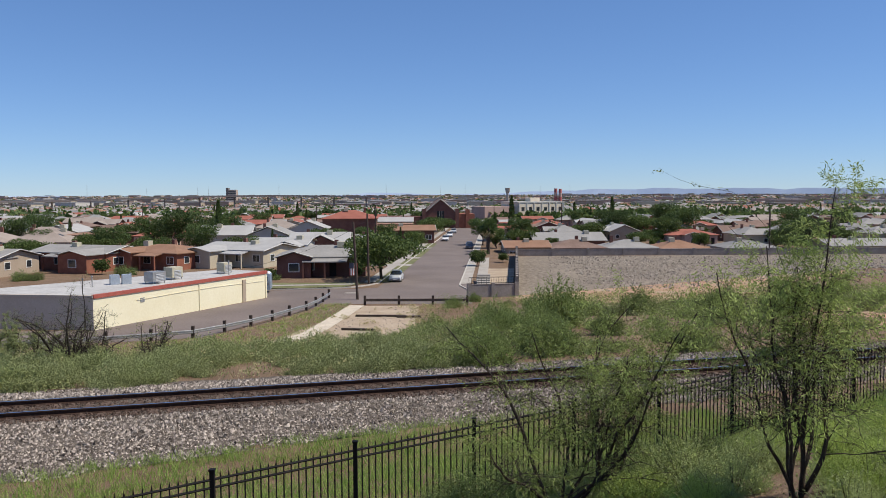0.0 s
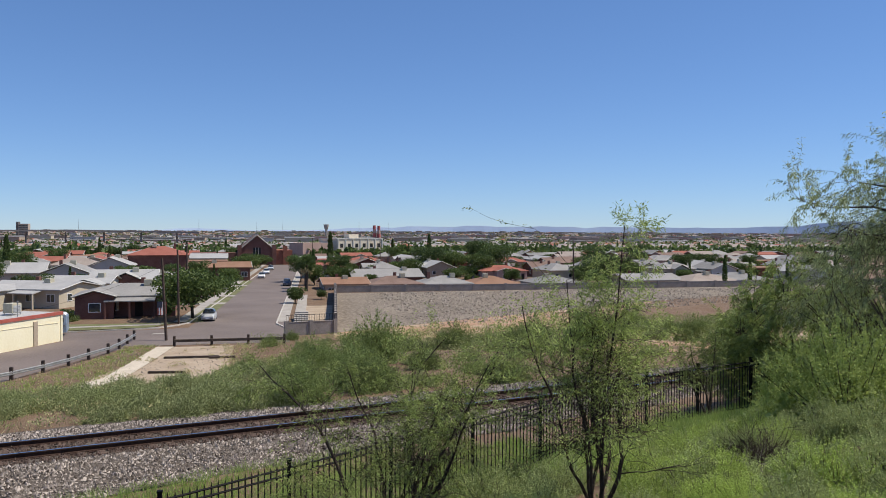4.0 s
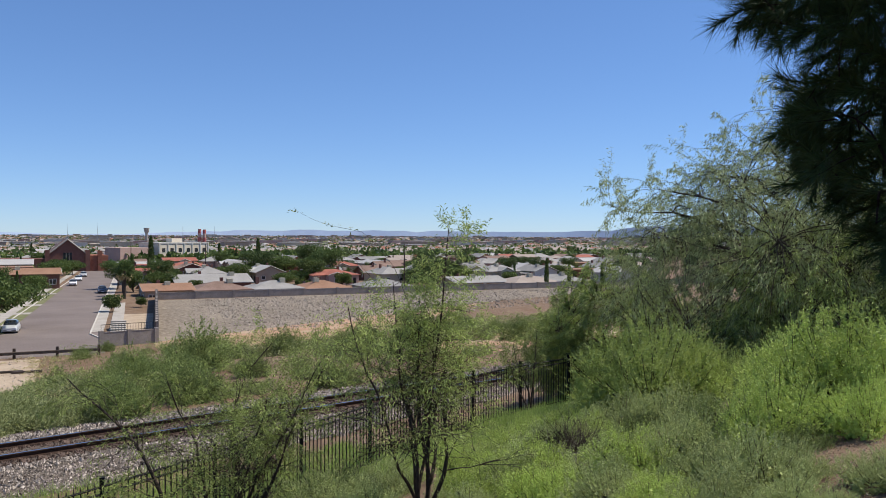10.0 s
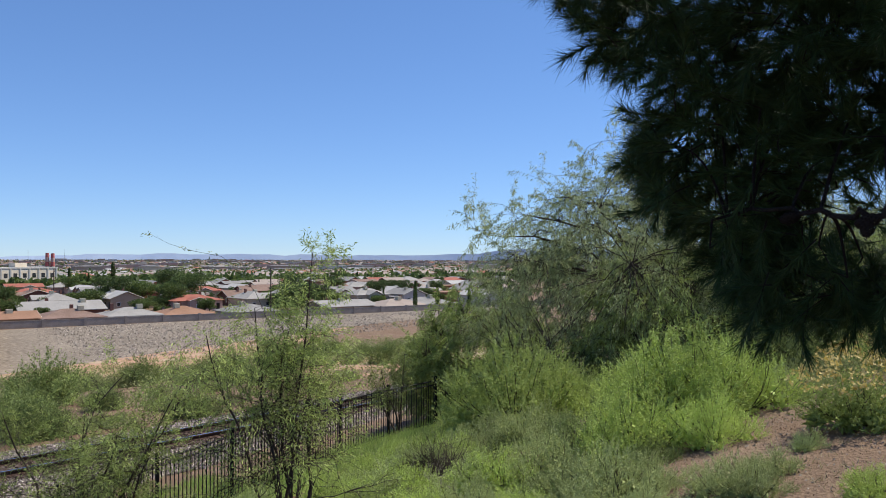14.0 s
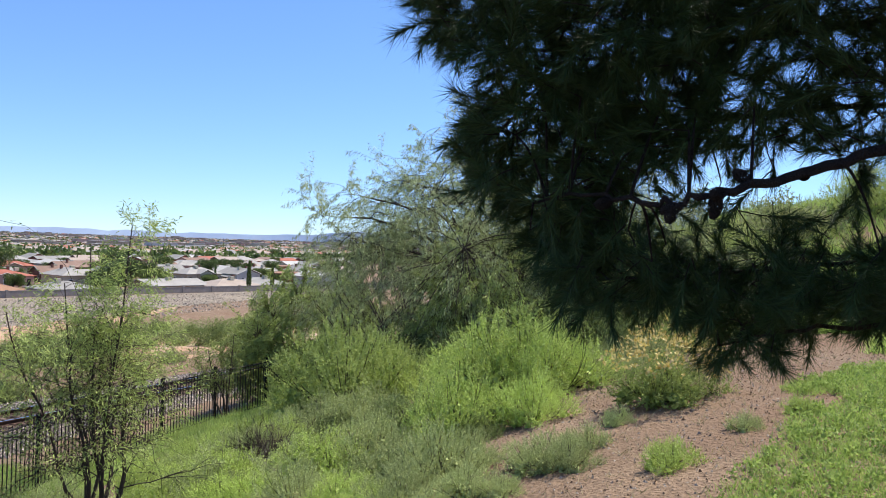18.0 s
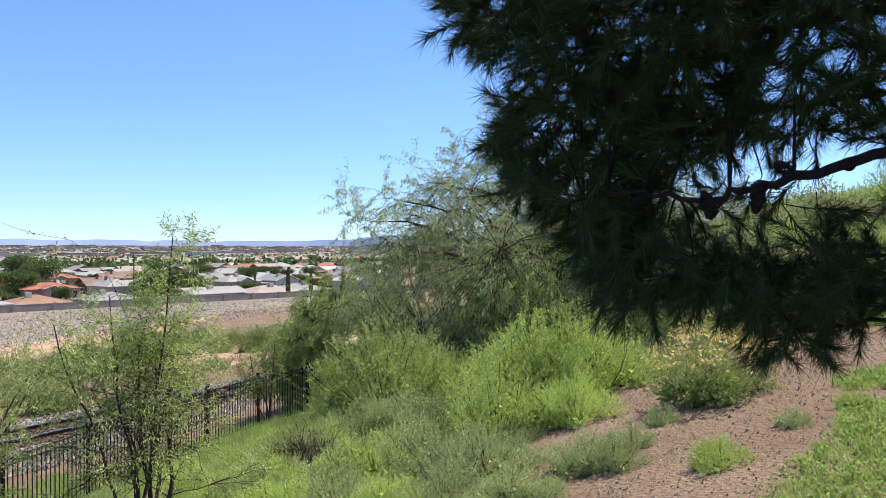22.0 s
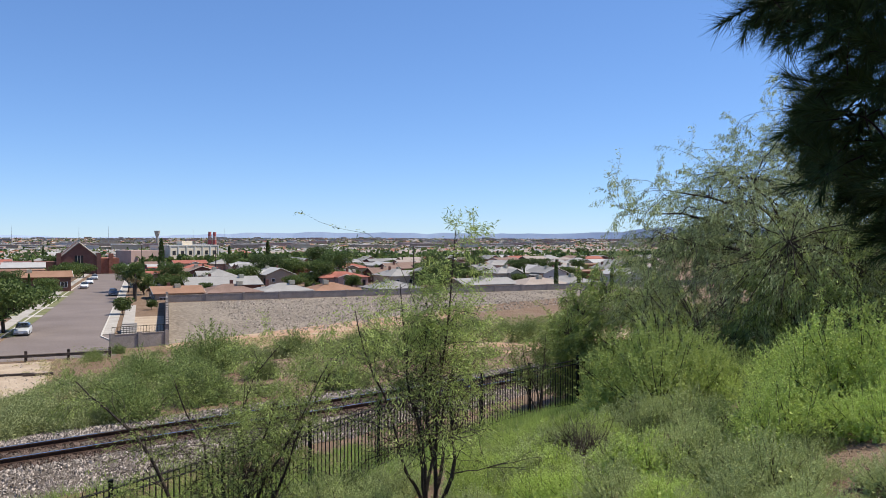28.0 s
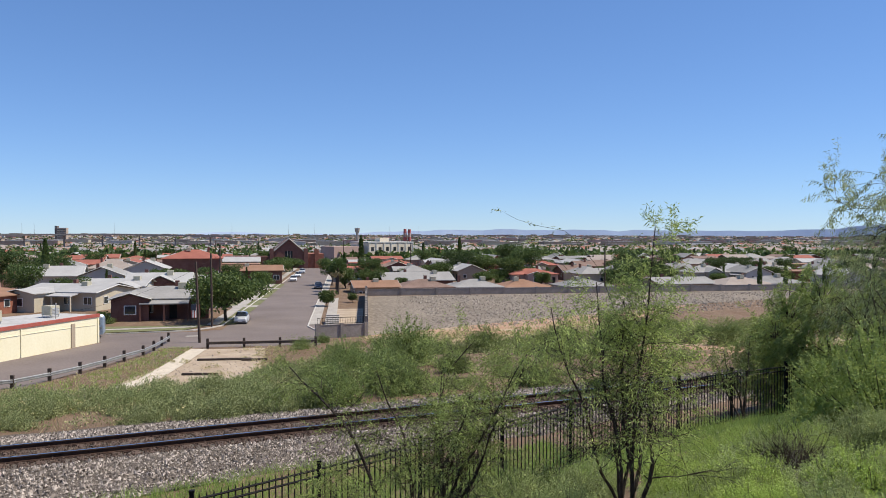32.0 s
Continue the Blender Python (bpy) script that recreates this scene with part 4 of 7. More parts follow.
rng = random.Random(5)
used, n_house = set(), 0
spots = []
for row in range(0, 15):
    for col in range(-13, 16):
        y = 172 + row * 17.0 + rng.uniform(-2.5, 2.5)
        x = street_x(y) + col * 15.0 + (7.5 if col >= 0 else -7.5) + (3.5 if col >= 0 else -3.5) + rng.uniform(-2, 2)
        az = math.degrees(math.atan2(x, y))
        if not -33 < az < 40 or (row % 4 == 3):
            continue
        if any((x - a) ** 2 + (y - b) ** 2 < (r + 7.0) ** 2 for a, b, r in TAKEN):
            continue
        spots.append((x, y))
for k, (x, y) in enumerate(spots):
    i = rng.randrange(14) + (14 if y > 250 else 0)
    small = 0.8 if x > 10 else 0.92
    m = pose(x, y, float(ground_z(x, y)), 0, 0, 4 + rng.choice((0, 90, 180, 270)) + rng.uniform(-3, 3)) @ Matrix.Diagonal((small, small, small, 1))
    if i in used:
        copy_thing(protos[i], m).matrix_basis = m
    else:
        protos[i].matrix_basis = m
        used.add(i)
for i in range(28):
    if i not in used:
        protos[i].matrix_basis = pose(-60 - 14 * i, 520, float(ground_z(0, 520)), 0, 0, 4)

# the far town: many small houses, trees between them
far = {k: Acc() for k in range(7)}
far_walls = {k: Acc() for k in range(4)}
fr = np.random.default_rng(8)
n = 5200
yy = 430 + 3600 * fr.uniform(0, 1, n) ** 1.7
az = fr.uniform(-36, 46, n)
xx = yy * np.tan(np.radians(az))
for x, y, a in zip(xx, yy, fr.choice([0, 0, 0, 1, 2, 2, 3, 4, 6, 6, 6, 5], n)):
    if abs(x - street_x(y)) < 9 and y < 720:
        continue
    big = y > 900 and fr.uniform() < 0.14
    w, d, h = (fr.uniform(20, 60), fr.uniform(15, 30), fr.uniform(4, 9)) if big else (fr.uniform(9, 15), fr.uniform(8, 11), fr.uniform(2.8, 3.6))
    z = float(ground_z(x, y))
    if fr.uniform() < 0.5:
        w, d = d, w
    far_walls[int(fr.choice([0, 2, 2, 3, 1]))].box(x - w / 2, x + w / 2, y - d / 2, y + d / 2, z - 1, z + h)
    X, Y, t = w / 2 + 0.4, d / 2 + 0.4, z + h
    if big:
        far[1 if fr.uniform() < 0.7 else 5].box(x - X, x + X, y - Y, y + Y, t, t + 0.4)
    else:
        p = t + min(w, d) * 0.18
        r = max(0.2, X - Y) if w > d else 0.2
        r2 = max(0.2, Y - X) if d > w else 0.2
        far[int(a)].add([(x - X, y - Y, t), (x + X, y - Y, t), (x + X, y + Y, t), (x - X, y + Y, t), (x - r, y - r2, p), (x + r, y - r2, p), (x + r, y + r2, p), (x - r, y + r2, p)],
                        [(0, 1, 5, 4), (1, 2, 6, 5), (2, 3, 7, 6), (3, 0, 4, 7), (4, 5, 6, 7)])
for k in range(7):
    tagged(link("far_roofs", far[k].mesh("far_roofs", ROOFS[k]), None), "mixed low roofs of the distant town", "houses", kind="stuff")
for k in range(4):
    tagged(link("far_walls", far_walls[k].mesh("far_walls", WALLS[k]), None), "pale walls of the distant town houses", "houses", kind="stuff")

# ---------------------------------------------------------------- plants


def branch(rng, p, d, length, steps=5, droop=0.0, wander=0.25):
    """A crooked line from p along d."""
    pts = [np.array(p, float)]
    d = np.array(d, float) / np.linalg.norm(d)
    for _ in range(steps):
        d = d + rng.normal(size=3) * wander * 0.5 + np.array([0, 0, -droop])
        d /= np.linalg.norm(d)
        pts.append(pts[-1] + d * length / steps)
    return np.array(pts), d


def grow(rng, wood, p, d, length, radius, depth, tips, spread=0.7, droop=0.0, kids=3, shrink=0.68, wander=0.25):
    pts, d2 = branch(rng, p, d, length, 5, droop, wander)
    wood.tube(pts, np.linspace(radius, radius * 0.6, len(pts)), 5 if radius > 0.012 else 3)
    if depth == 0:
        tips.append(pts)
        return
    for k in range(kids):
        i = rng.integers(2, len(pts)) if k else len(pts) - 1
        nd = d2 + rng.normal(size=3) * spread
        grow(rng, wood, pts[i], nd, length * shrink * rng.uniform(0.75, 1.2), radius * 0.6, depth - 1, tips, spread, droop, kids, shrink, wander)


def feathery(rng, leaf, tips, per, size, width, hang=0.3, out=0.05, loose=0.8):
    """Small leaflets along each twig."""
    if not tips:
        return
    t = np.array([q for q in tips])
    k = rng.integers(0, t.shape[1] - 1, (len(t), per))
    u = rng.uniform(0, 1, (len(t), per, 1))
    idx = np.arange(len(t))[:, None]
    p = t[idx, k] * (1 - u) + t[idx, k + 1] * u + rng.normal(size=(len(t), per, 3)) * out
    d = (t[idx, k + 1] - t[idx, k])
    d = d / (np.linalg.norm(d, axis=-1, keepdims=True) + 1e-9) + rng.normal(size=p.shape) * loose
    d[..., 2] -= hang
    leaf.leaves(p.reshape(-1, 3), d.reshape(-1, 3), size, width, rng)


def sapling(seed, label, height, stems, lean, per=26, leaf_mat=LEAF_FRESH, size=0.05, width=0.011, kids=3, spread=0.55, name="acacia_tree", leader=True, thick=1.0, bark=BARK, reach=(0.45, 0.72), bush=3, first=3, bias=(0.0, 0.0)):
    """A thin-stemmed young tree with feathery leaves; its foot is at the origin."""
    rng = np.random.default_rng(seed)
    t = tagged(new(name), label, "tree")
    wood, leaf, tips = Acc(), Acc(), []
    for k in range(stems):
        lead = leader and k == 0
        a = 2 * np.pi * k / stems + rng.uniform(-0.4, 0.4)
        ln = lean * rng.uniform(0.6, 1.15)
        d = np.array([0.0, 0.0, 1.0]) if lead else np.array([math.cos(a) * ln + bias[0], math.sin(a) * ln + bias[1], 1.0])
        L = height * (1.0 if lead else rng.uniform(*reach))
        pts, d2 = branch(rng, (rng.normal() * 0.04, rng.normal() * 0.04, -0.1), d, L, 11, -0.03, 0.08 if lead else 0.27)
        r = np.linspace(0.024, 0.005, len(pts)) * rng.uniform(0.75, 1.15) * thick
        wood.tube(pts, r, 6)
        for i in range(first, len(pts)):
            u0 = i / (len(pts) - 1)
            for _ in range((bush + 2 if lead else bush) if u0 > 0.5 else max(1, bush - 1)):
                u = rng.uniform()
                b = pts[i - 1] * (1 - u) + pts[i] * u
                out = rng.normal(size=3)
                out[2] = abs(out[2]) * 0.7 + (0.8 if lead else 0.35)
                grow(rng, wood, b, out, height * (0.20 - (0.125 if lead else 0.115) * u0) * rng.uniform(0.7, 1.25), r[i] * 0.4, 2, tips, spread, 0.03, kids)
    feathery(rng, leaf, tips, per, size, width, 0.55, 0.025, 0.5)
    link("trunk", wood.mesh("trunk", bark, True), None, t, "thin dark branching stems")
    link("crown", leaf.mesh("crown", leaf_mat), None, t, "airy feathery green leaves")
    return t


def at(az, r):
    return r * math.sin(radians(az)), r * math.cos(radians(az))


def plant(ob, az, r, turn=0.0, s=1.0, dz=0.0):
    x, y = at(az, r)
    return place(ob, x, y, float(ground_z(x, y)) + dz, turn, s)


plant(sapling(11, "young acacia tree with thin dark stems and fresh green leaves", 3.95, 8, 0.36, leaf_mat=LEAF_TREE, per=11, size=0.062, width=0.0058, bush=4, reach=(0.6, 0.92), first=4, thick=1.3, bias=(-0.10, 0.0)), 24.6, 10.5, 0)
plant(sapling(12, "spindly young acacia with a low airy crown before the fence", 3.9, 6, 0.6, leaf_mat=LEAF_TREE, per=14, size=0.062, width=0.0055, leader=False, thick=1.5, reach=(0.6, 0.95), bush=3, first=4), 8.6, 11.6, 40)
plant(sapling(14, "airy young acacia leaning over the iron fence", 4.1, 5, 0.5, leaf_mat=LEAF_TREE, per=14, size=0.062, width=0.0055, leader=False, thick=1.5, reach=(0.65, 0.98), bush=3, first=4, bias=(0.12, 0.0)), 11.2, 12.4, 0)
plant(sapling(13, "thin young acacia standing at the iron fence", 2.7, 3, 0.5, leaf_mat=LEAF_FRESH, per=5, size=0.09, width=0.008, thick=1.5, reach=(0.6, 0.9), bush=3, first=5), 31.9, 24.6, 10)


def long_twig(seed, way, label):
    """A thin arching shoot with a leafy tip, along (azimuth, elevation, distance) from the terrace."""
    rng = np.random.default_rng(seed)
    t = tagged(new("arching_shoot"), label, "shoot")
    p = np.array([(d * math.cos(radians(e)) * math.sin(radians(a)), d * math.cos(radians(e)) * math.cos(radians(a)), 12 + d * math.sin(radians(e))) for a, e, d in way])
    u = np.linspace(0, len(p) - 1, 20)
    q = np.stack([np.interp(u, np.arange(len(p)), p[:, c]) for c in range(3)], 1)
    wood, leaf = Acc(), Acc()
    wood.tube(q, np.linspace(0.0032, 0.0010, 20), 4)
    for c, n in ((q[-1], 16), (q[12], 12), (q[7], 14), (q[9], 8)):
        leaf.leaves(c + rng.normal(size=(n, 3)) * (0.05, 0.05, 0.02), rng.normal(size=(n, 3)) * (1, 1, 0.4), 0.05, 0.007, rng)
    link("twig", wood.mesh("twig", BARK, True), None, t)
    link("leaf", leaf.mesh("leaf", LEAF_DULL), None, t)
    return t


long_twig(5, [(24.0, -6.5, 10.3), (22.5, -2.5, 10.1), (20.3, 0.1, 10.0), (18.0, 0.55, 9.9), (16.6, 1.0, 9.9), (15.4, 1.65, 9.85)], "thin arching acacia shoot with a leafy tip")
long_twig(6, [(24.2, -8.5, 10.3), (21.5, -4.0, 10.0), (19.0, -1.2, 9.9), (17.6, -0.6, 9.9)], "thin arching acacia shoot with sparse leaves")


def bushy(seed, w, h, leaf_mat, lumps=9, shoots=110, length=0.2, leaf=0.032, width=0.0065, per=15, name="shrub", label=""):
    """A dense shrub near at hand: uneven mounds of leafy shoots, close and dark inside, with loose sprigs at the rim."""
    rng = np.random.default_rng(seed)
    s = tagged(new(name), label, "shrub")
    wood, foliage = Acc(), Acc()
    P, D, L = [], [], []
    for k in range(lumps):
        a = 2.4 * k + rng.uniform(-0.4, 0.4)
        off = w / 2 * 0.78 * math.sqrt(k / lumps)
        rr = w * rng.uniform(0.13, 0.21)
        hh = h * (1.0 if k == 0 else rng.uniform(0.62, 0.95) * (1 - 0.35 * k / lumps))
        c = np.array([math.cos(a) * off, math.sin(a) * off, 0.0])
        for _ in range(4):
            e = c + rng.normal(size=3) * (rr * 0.4, rr * 0.4, 0) + (0, 0, hh * rng.uniform(0.55, 0.85))
            u = np.linspace(0, 1, 6)[:, None]
            wood.tube(2 * u * (1 - u) * (c * 0.8 + (0, 0, hh * 0.2)) + u * u * e, np.linspace(0.012, 0.003, 6), 3)
        n = rng.normal(size=(shoots, 3))
        n[:, 2] = np.abs(n[:, 2]) * 1.1 + 0.02
        n /= np.linalg.norm(n, axis=1)[:, None]
        steep = np.stack([n[:, 0], n[:, 1], n[:, 2] ** 0.6], 1)
        base = c + steep * np.array([rr, rr, hh * 0.88]) * rng.uniform(0.55, 0.95, (shoots, 1))
        d = n * 0.8 + np.array([0, 0, 0.4]) + rng.normal(size=(shoots, 3)) * 0.28
        d /= np.linalg.norm(d, axis=1)[:, None]
        ln = length * rng.uniform(0.5, 1.25, (shoots, 1))
        ln = np.where(rng.uniform(size=(shoots, 1)) < 0.07, ln * 1.7, ln)
        t = np.linspace(0.05, 1, per)[None, :, None]
        P.append((base[:, None] + d[:, None] * ln[:, None] * t + rng.normal(size=(shoots, per, 3)) * 0.004).reshape(-1, 3))
        D.append((d[:, None] * 0.62 + rng.normal(size=(shoots, per, 3)) * 0.5).reshape(-1, 3))
        L.append(np.broadcast_to(leaf * (1.15 - 0.5 * t[..., 0]), (shoots, per)).ravel())
        # added oversized inner leaves that block light, to darken the mound inside
        m = 110
        n = rng.normal(size=(m, 3))
        n[:, 2] = np.abs(n[:, 2])
        n /= np.linalg.norm(n, axis=1)[:, None]
        P.append(c + n * np.array([rr, rr, hh * 0.9]) * rng.uniform(0.1, 0.55, (m, 1)))
        D.append(rng.normal(size=(m, 3)))
        L.append(np.full(m, max(0.12, leaf * 2)))
    L = np.concatenate(L)
    foliage.leaves(np.concatenate(P), np.concatenate(D), L, L * width / leaf, rng)
    link("stem", wood.mesh("stem", BARK), None, s, "thin brown woody stems")
    link("foliage", foliage.mesh("foliage", leaf_mat), None, s)
    return s


KINDS = [
    (LEAF_LIME, "bright lime-green desert shrub on the slope", 2.1, 1.6),
    (LEAF_SHRUB, "grey-green saltbush shrub on the slope", 2.1, 1.25),
    (LEAF_TREE, "green bushy desert shrub on the slope", 1.9, 1.45),
    (LEAF_SHRUB, "low grey-green shrub on the slope", 1.6, 0.95),
    (LEAF_DULL, "dull olive brush beside the railway", 2.4, 1.15),
    (LEAF_BAND, "pale grey-green brush beside the railway", 2.3, 0.95),
    (LEAF_BRUSH, "tall airy green creosote bush beyond the railway", 3.0, 2.5),
    (LEAF_DEEP, "dark green bush, in slope hollows a stand-in for shade", 2.3, 1.4),
    (LEAF_LIME, "low lime-green brush on the slope", 1.7, 0.9),
]
FORM = [(11, 120, 0.19, 0.032, 0.0085, 18), (12, 110, 0.16, 0.028, 0.0075, 17), (10, 120, 0.24, 0.032, 0.0085, 21), (9, 105, 0.14, 0.026, 0.0070, 15), (9, 80, 0.22, 0.060, 0.018, 9), (9, 80, 0.20, 0.060, 0.018, 9),
        (13, 75, 0.42, 0.085, 0.022, 12), (11, 95, 0.22, 0.045, 0.0130, 11), (9, 105, 0.16, 0.030, 0.0080, 15)]
SHRUBS = [bushy(30 + k, w, h, m, *FORM[k], label=lab) for k, (m, lab, w, h) in enumerate(KINDS)]
shrub_used = set()


def bush(kind, az, r, s=1.0, dz=-0.05):
    x, y = at(az, r)
    return bush_xy(kind, x, y, s, dz)


def bush_xy(kind, x, y, s=1.0, dz=-0.05):
    turn = (x * 53 + y * 97) % 360
    m = pose(x, y, float(ground_z(x, y)) + dz, 0, 0, turn) @ Matrix.Diagonal((s, s, s, 1))
    ob = SHRUBS[kind]
    if kind in shrub_used:
        c = copy_thing(ob, m)
        c.matrix_basis = m
        return c
    shrub_used.add(kind)
    ob.matrix_basis = m
    return ob


# shrubs on the near slope: kind, azimuth, distance, size
# The small dark kind 7 bushes between the mounds stand in for shade.
for kind, az, r, s in ((2, 40.8, 16.4, 1.7), (2, 43.6, 17.4, 1.2), (2, 37.6, 17.6, 0.9), (0, 53.0, 12.8, 1.05), (0, 50.6, 13.4, 1.0), (0, 55.6, 12.6, 0.85), (0, 49.0, 10.8, 0.7), (0, 54.6, 10.6, 0.5), (7, 46.6, 11.9, 0.72), (7, 52.6, 11.2, 0.42),
                       (1, 41.9, 14.2, 0.66), (1, 38.9, 14.4, 0.66), (8, 36.6, 14.0, 0.6), (7, 40.4, 13.6, 0.4), (0, 44.2, 16.4, 0.8), (8, 35.0, 15.4, 0.7), (1, 42.6, 10.6, 0.62), (1, 44.6, 11.8, 0.5), (1, 48.4, 8.6, 0.55), (3, 45.4, 9.0, 0.6), (3, 50.4, 9.0, 0.45), (1, 55.4, 8.2, 0.36), (3, 57.6, 7.9, 0.40),
                       (3, 58.6, 8.6, 0.35), (8, 64.6, 7.5, 0.33), (3, 60.5, 9.6, 0.28), (8, 40.0, 10.4, 0.7), (3, 38.2, 10.4, 0.7), (8, 32.4, 11.4, 0.75), (3, 31.6, 10.8, 0.7), (8, 29.0, 11.2, 0.6), (8, 27.6, 13.6, 0.6), (3, 33.0, 13.4, 0.7), (7, 34.6, 13.0, 0.42), (7, 44.4, 13.2, 0.5), (7, 50.8, 10.2, 0.34), (7, 43.0, 9.6, 0.3), (7, 47.2, 9.7, 0.3),
                       (3, 20.5, 11.2, 0.7), (1, 17.5, 12.6, 0.7), (7, 15.4, 14.4, 0.75), (7, 12.8, 13.4, 0.6), (8, 14.5, 11.2, 0.65), (8, 18.8, 10.4, 0.5), (1, 22.0, 13.2, 0.6), (3, 28.0, 9.4, 0.55), (7, 18.2, 15.0, 0.7), (7, 2.6, 12.6, 0.85), (7, 5.6, 13.0, 0.75), (7, 0.2, 13.6, 0.55), (3, 10.5, 12.0, 0.6), (7, 9.4, 13.6, 0.55),
                       (1, 45.5, 7.8, 0.42), (3, 50.6, 7.6, 0.42), (8, 41.5, 8.4, 0.5), (1, 38.4, 8.9, 0.48), (3, 53.0, 7.4, 0.3), (8, 35.0, 9.6, 0.5), (3, 47.8, 7.2, 0.35), (8, 43.6, 7.6, 0.4), (3, 69.0, 8.6, 0.25), (8, 72.5, 9.2, 0.25), (1, 59.6, 13.4, 0.5), (4, 62.0, 15.0, 0.6), (2, 64.5, 16.0, 0.7), (4, 68.0, 18.0, 0.8), (2, 72.0, 22.0, 1.1), (2, 66.0, 26.0, 1.6), (4, 70.0, 30.0, 1.8), (2, 75.0, 33.0, 1.9), (4, 63.0, 24.0, 1.5), (2, 79.0, 28.0, 1.4), (7, 46.5, 18.8, 1.1), (7, 50.0, 18.0, 1.1), (7, 55.0, 17.0, 0.9), (7, 44.0, 21.5, 1.7), (7, 48.5, 21.0, 1.8), (7, 52.5, 20.0, 1.6), (7, 57.5, 19.0, 1.3), (7, 60.5, 18.0, 1.1)):
    bush(kind, az, r, s * (1.25 if kind in (1, 3, 8) and r < 17 else 1.2 if r < 14 and kind == 0 else 1.0))
# low cover between them
rc = random.Random(14)
for k in range(70):
    az, r = (rc.uniform(28, 37), rc.uniform(9.0, 17)) if k < 34 else (rc.uniform(19, 39), rc.uniform(9.6, 19))
    x, y = at(az, r)
    if not 0.6 < (float(fence_y(x)) - y) * 0.86 or az > 47 and r < 12.5 or 33.4 < az < 37.4 and r < 12.6 or abs(az - 24.3) < 3.5 and r < 11.5:
        continue
    bush(rc.choice((8, 3, 8, 1, 3) if az > 33 else (8, 8, 3)), az, r, rc.uniform(0.35, 0.7), -0.06)
# brush beyond the railway
rb = random.Random(4)
band = []
for k in range(215):
    s = rb.uniform(-32, 60) if k < 140 else rb.uniform(-32, 8)
    v = 4.0 + 32 * rb.random() ** 1.5 if k < 140 else rb.uniform(3.6, 14)
    x, y = on_track(s, v)
    if -17 < x < -1.5 and y > 48 or x < -16 and y > 54 + 0.32 * (x + 16) or x > 14 and rb.random() < 0.4:
        continue
    if x < 0:
        band.append((rb.choice((5, 5, 4, 5, 4)), x, y, rb.uniform(0.7, 1.25)))
    else:
        bush_xy(rb.choice((4, 6, 4, 5, 4, 6, 5)), x, y, rb.uniform(0.6, 1.1))
for k in range(150):
    x, y = on_track(rb.uniform(-34, 12), 3.5 + 12 * rb.random() ** 1.3)
    if x < 1.0 and not (-17 < x < -1.5 and y > 50):
        band.append((rb.choice((5, 5, 5, 4)), x, y, rb.uniform(0.7, 1.3)))
for kind in (4, 5):
    acc = Acc()
    src = [c for c in SHRUBS[kind].children if c.name.startswith("foliage")][0].data
    co = np.zeros(len(src.vertices) * 3, np.float32)
    src.vertices.foreach_get("co", co)
    co = co.reshape(-1, 3)
    quads = np.arange(len(co)).reshape(-1, 4)
    for j, (k, x, y, s) in enumerate(band):
        if k == kind:
            a = j * 1.7
            q = np.stack([co[:, 0] * math.cos(a) - co[:, 1] * math.sin(a), co[:, 0] * math.sin(a) + co[:, 1] * math.cos(a), co[:, 2]], 1)
            acc.add(q * s + (x, y, float(ground_z(x, y)) - 0.05), quads)
    tagged(link("brush_band", acc.mesh("brush_band", KINDS[kind][0]), None), "thicket of rounded desert brush along the railway", "brush", kind="stuff")
for x, y, s in ((-60.5, 112.5, 1.5), (-58.6, 113.0, 1.3), (-48.5, 120.0, 1.6), (-24.0, 112.5, 0.9), (-27.0, 114.0, 0.8)):
    bush_xy(7, x, y, s)
for x, y, s in ((6.6, 47.0, 1.6), (4.0, 50.0, 0.7), (15.5, 50.0, 1.1), (18.5, 52.0, 1.2), (21.5, 50.0, 1.1), (17.0, 47.0, 0.8), (24.0, 55.0, 1.1), (28.0, 52.0, 0.9), (2.0, 44.0, 0.9), (-0.5, 46.0, 0.8),
                (31.0, 58.0, 1.1), (36.0, 62.0, 1.0), (12.0, 44.0, 0.8), (1.0, 84.0, 0.7), (4.5, 82.0, 0.9), (7.0, 84.0, 0.8), (3.5, 88.5, 0.6), (38.0, 75.0, 1.1), (45.0, 70.0, 1.2), (52.0, 76.0, 1.1), (33.0, 70.0, 1.0)):
    bush_xy(6 if (x * 3 + y) % 5 > 1.6 else 4, x, y, s * 0.95)
bush_xy(7, 10.4, 56.5, 1.15)

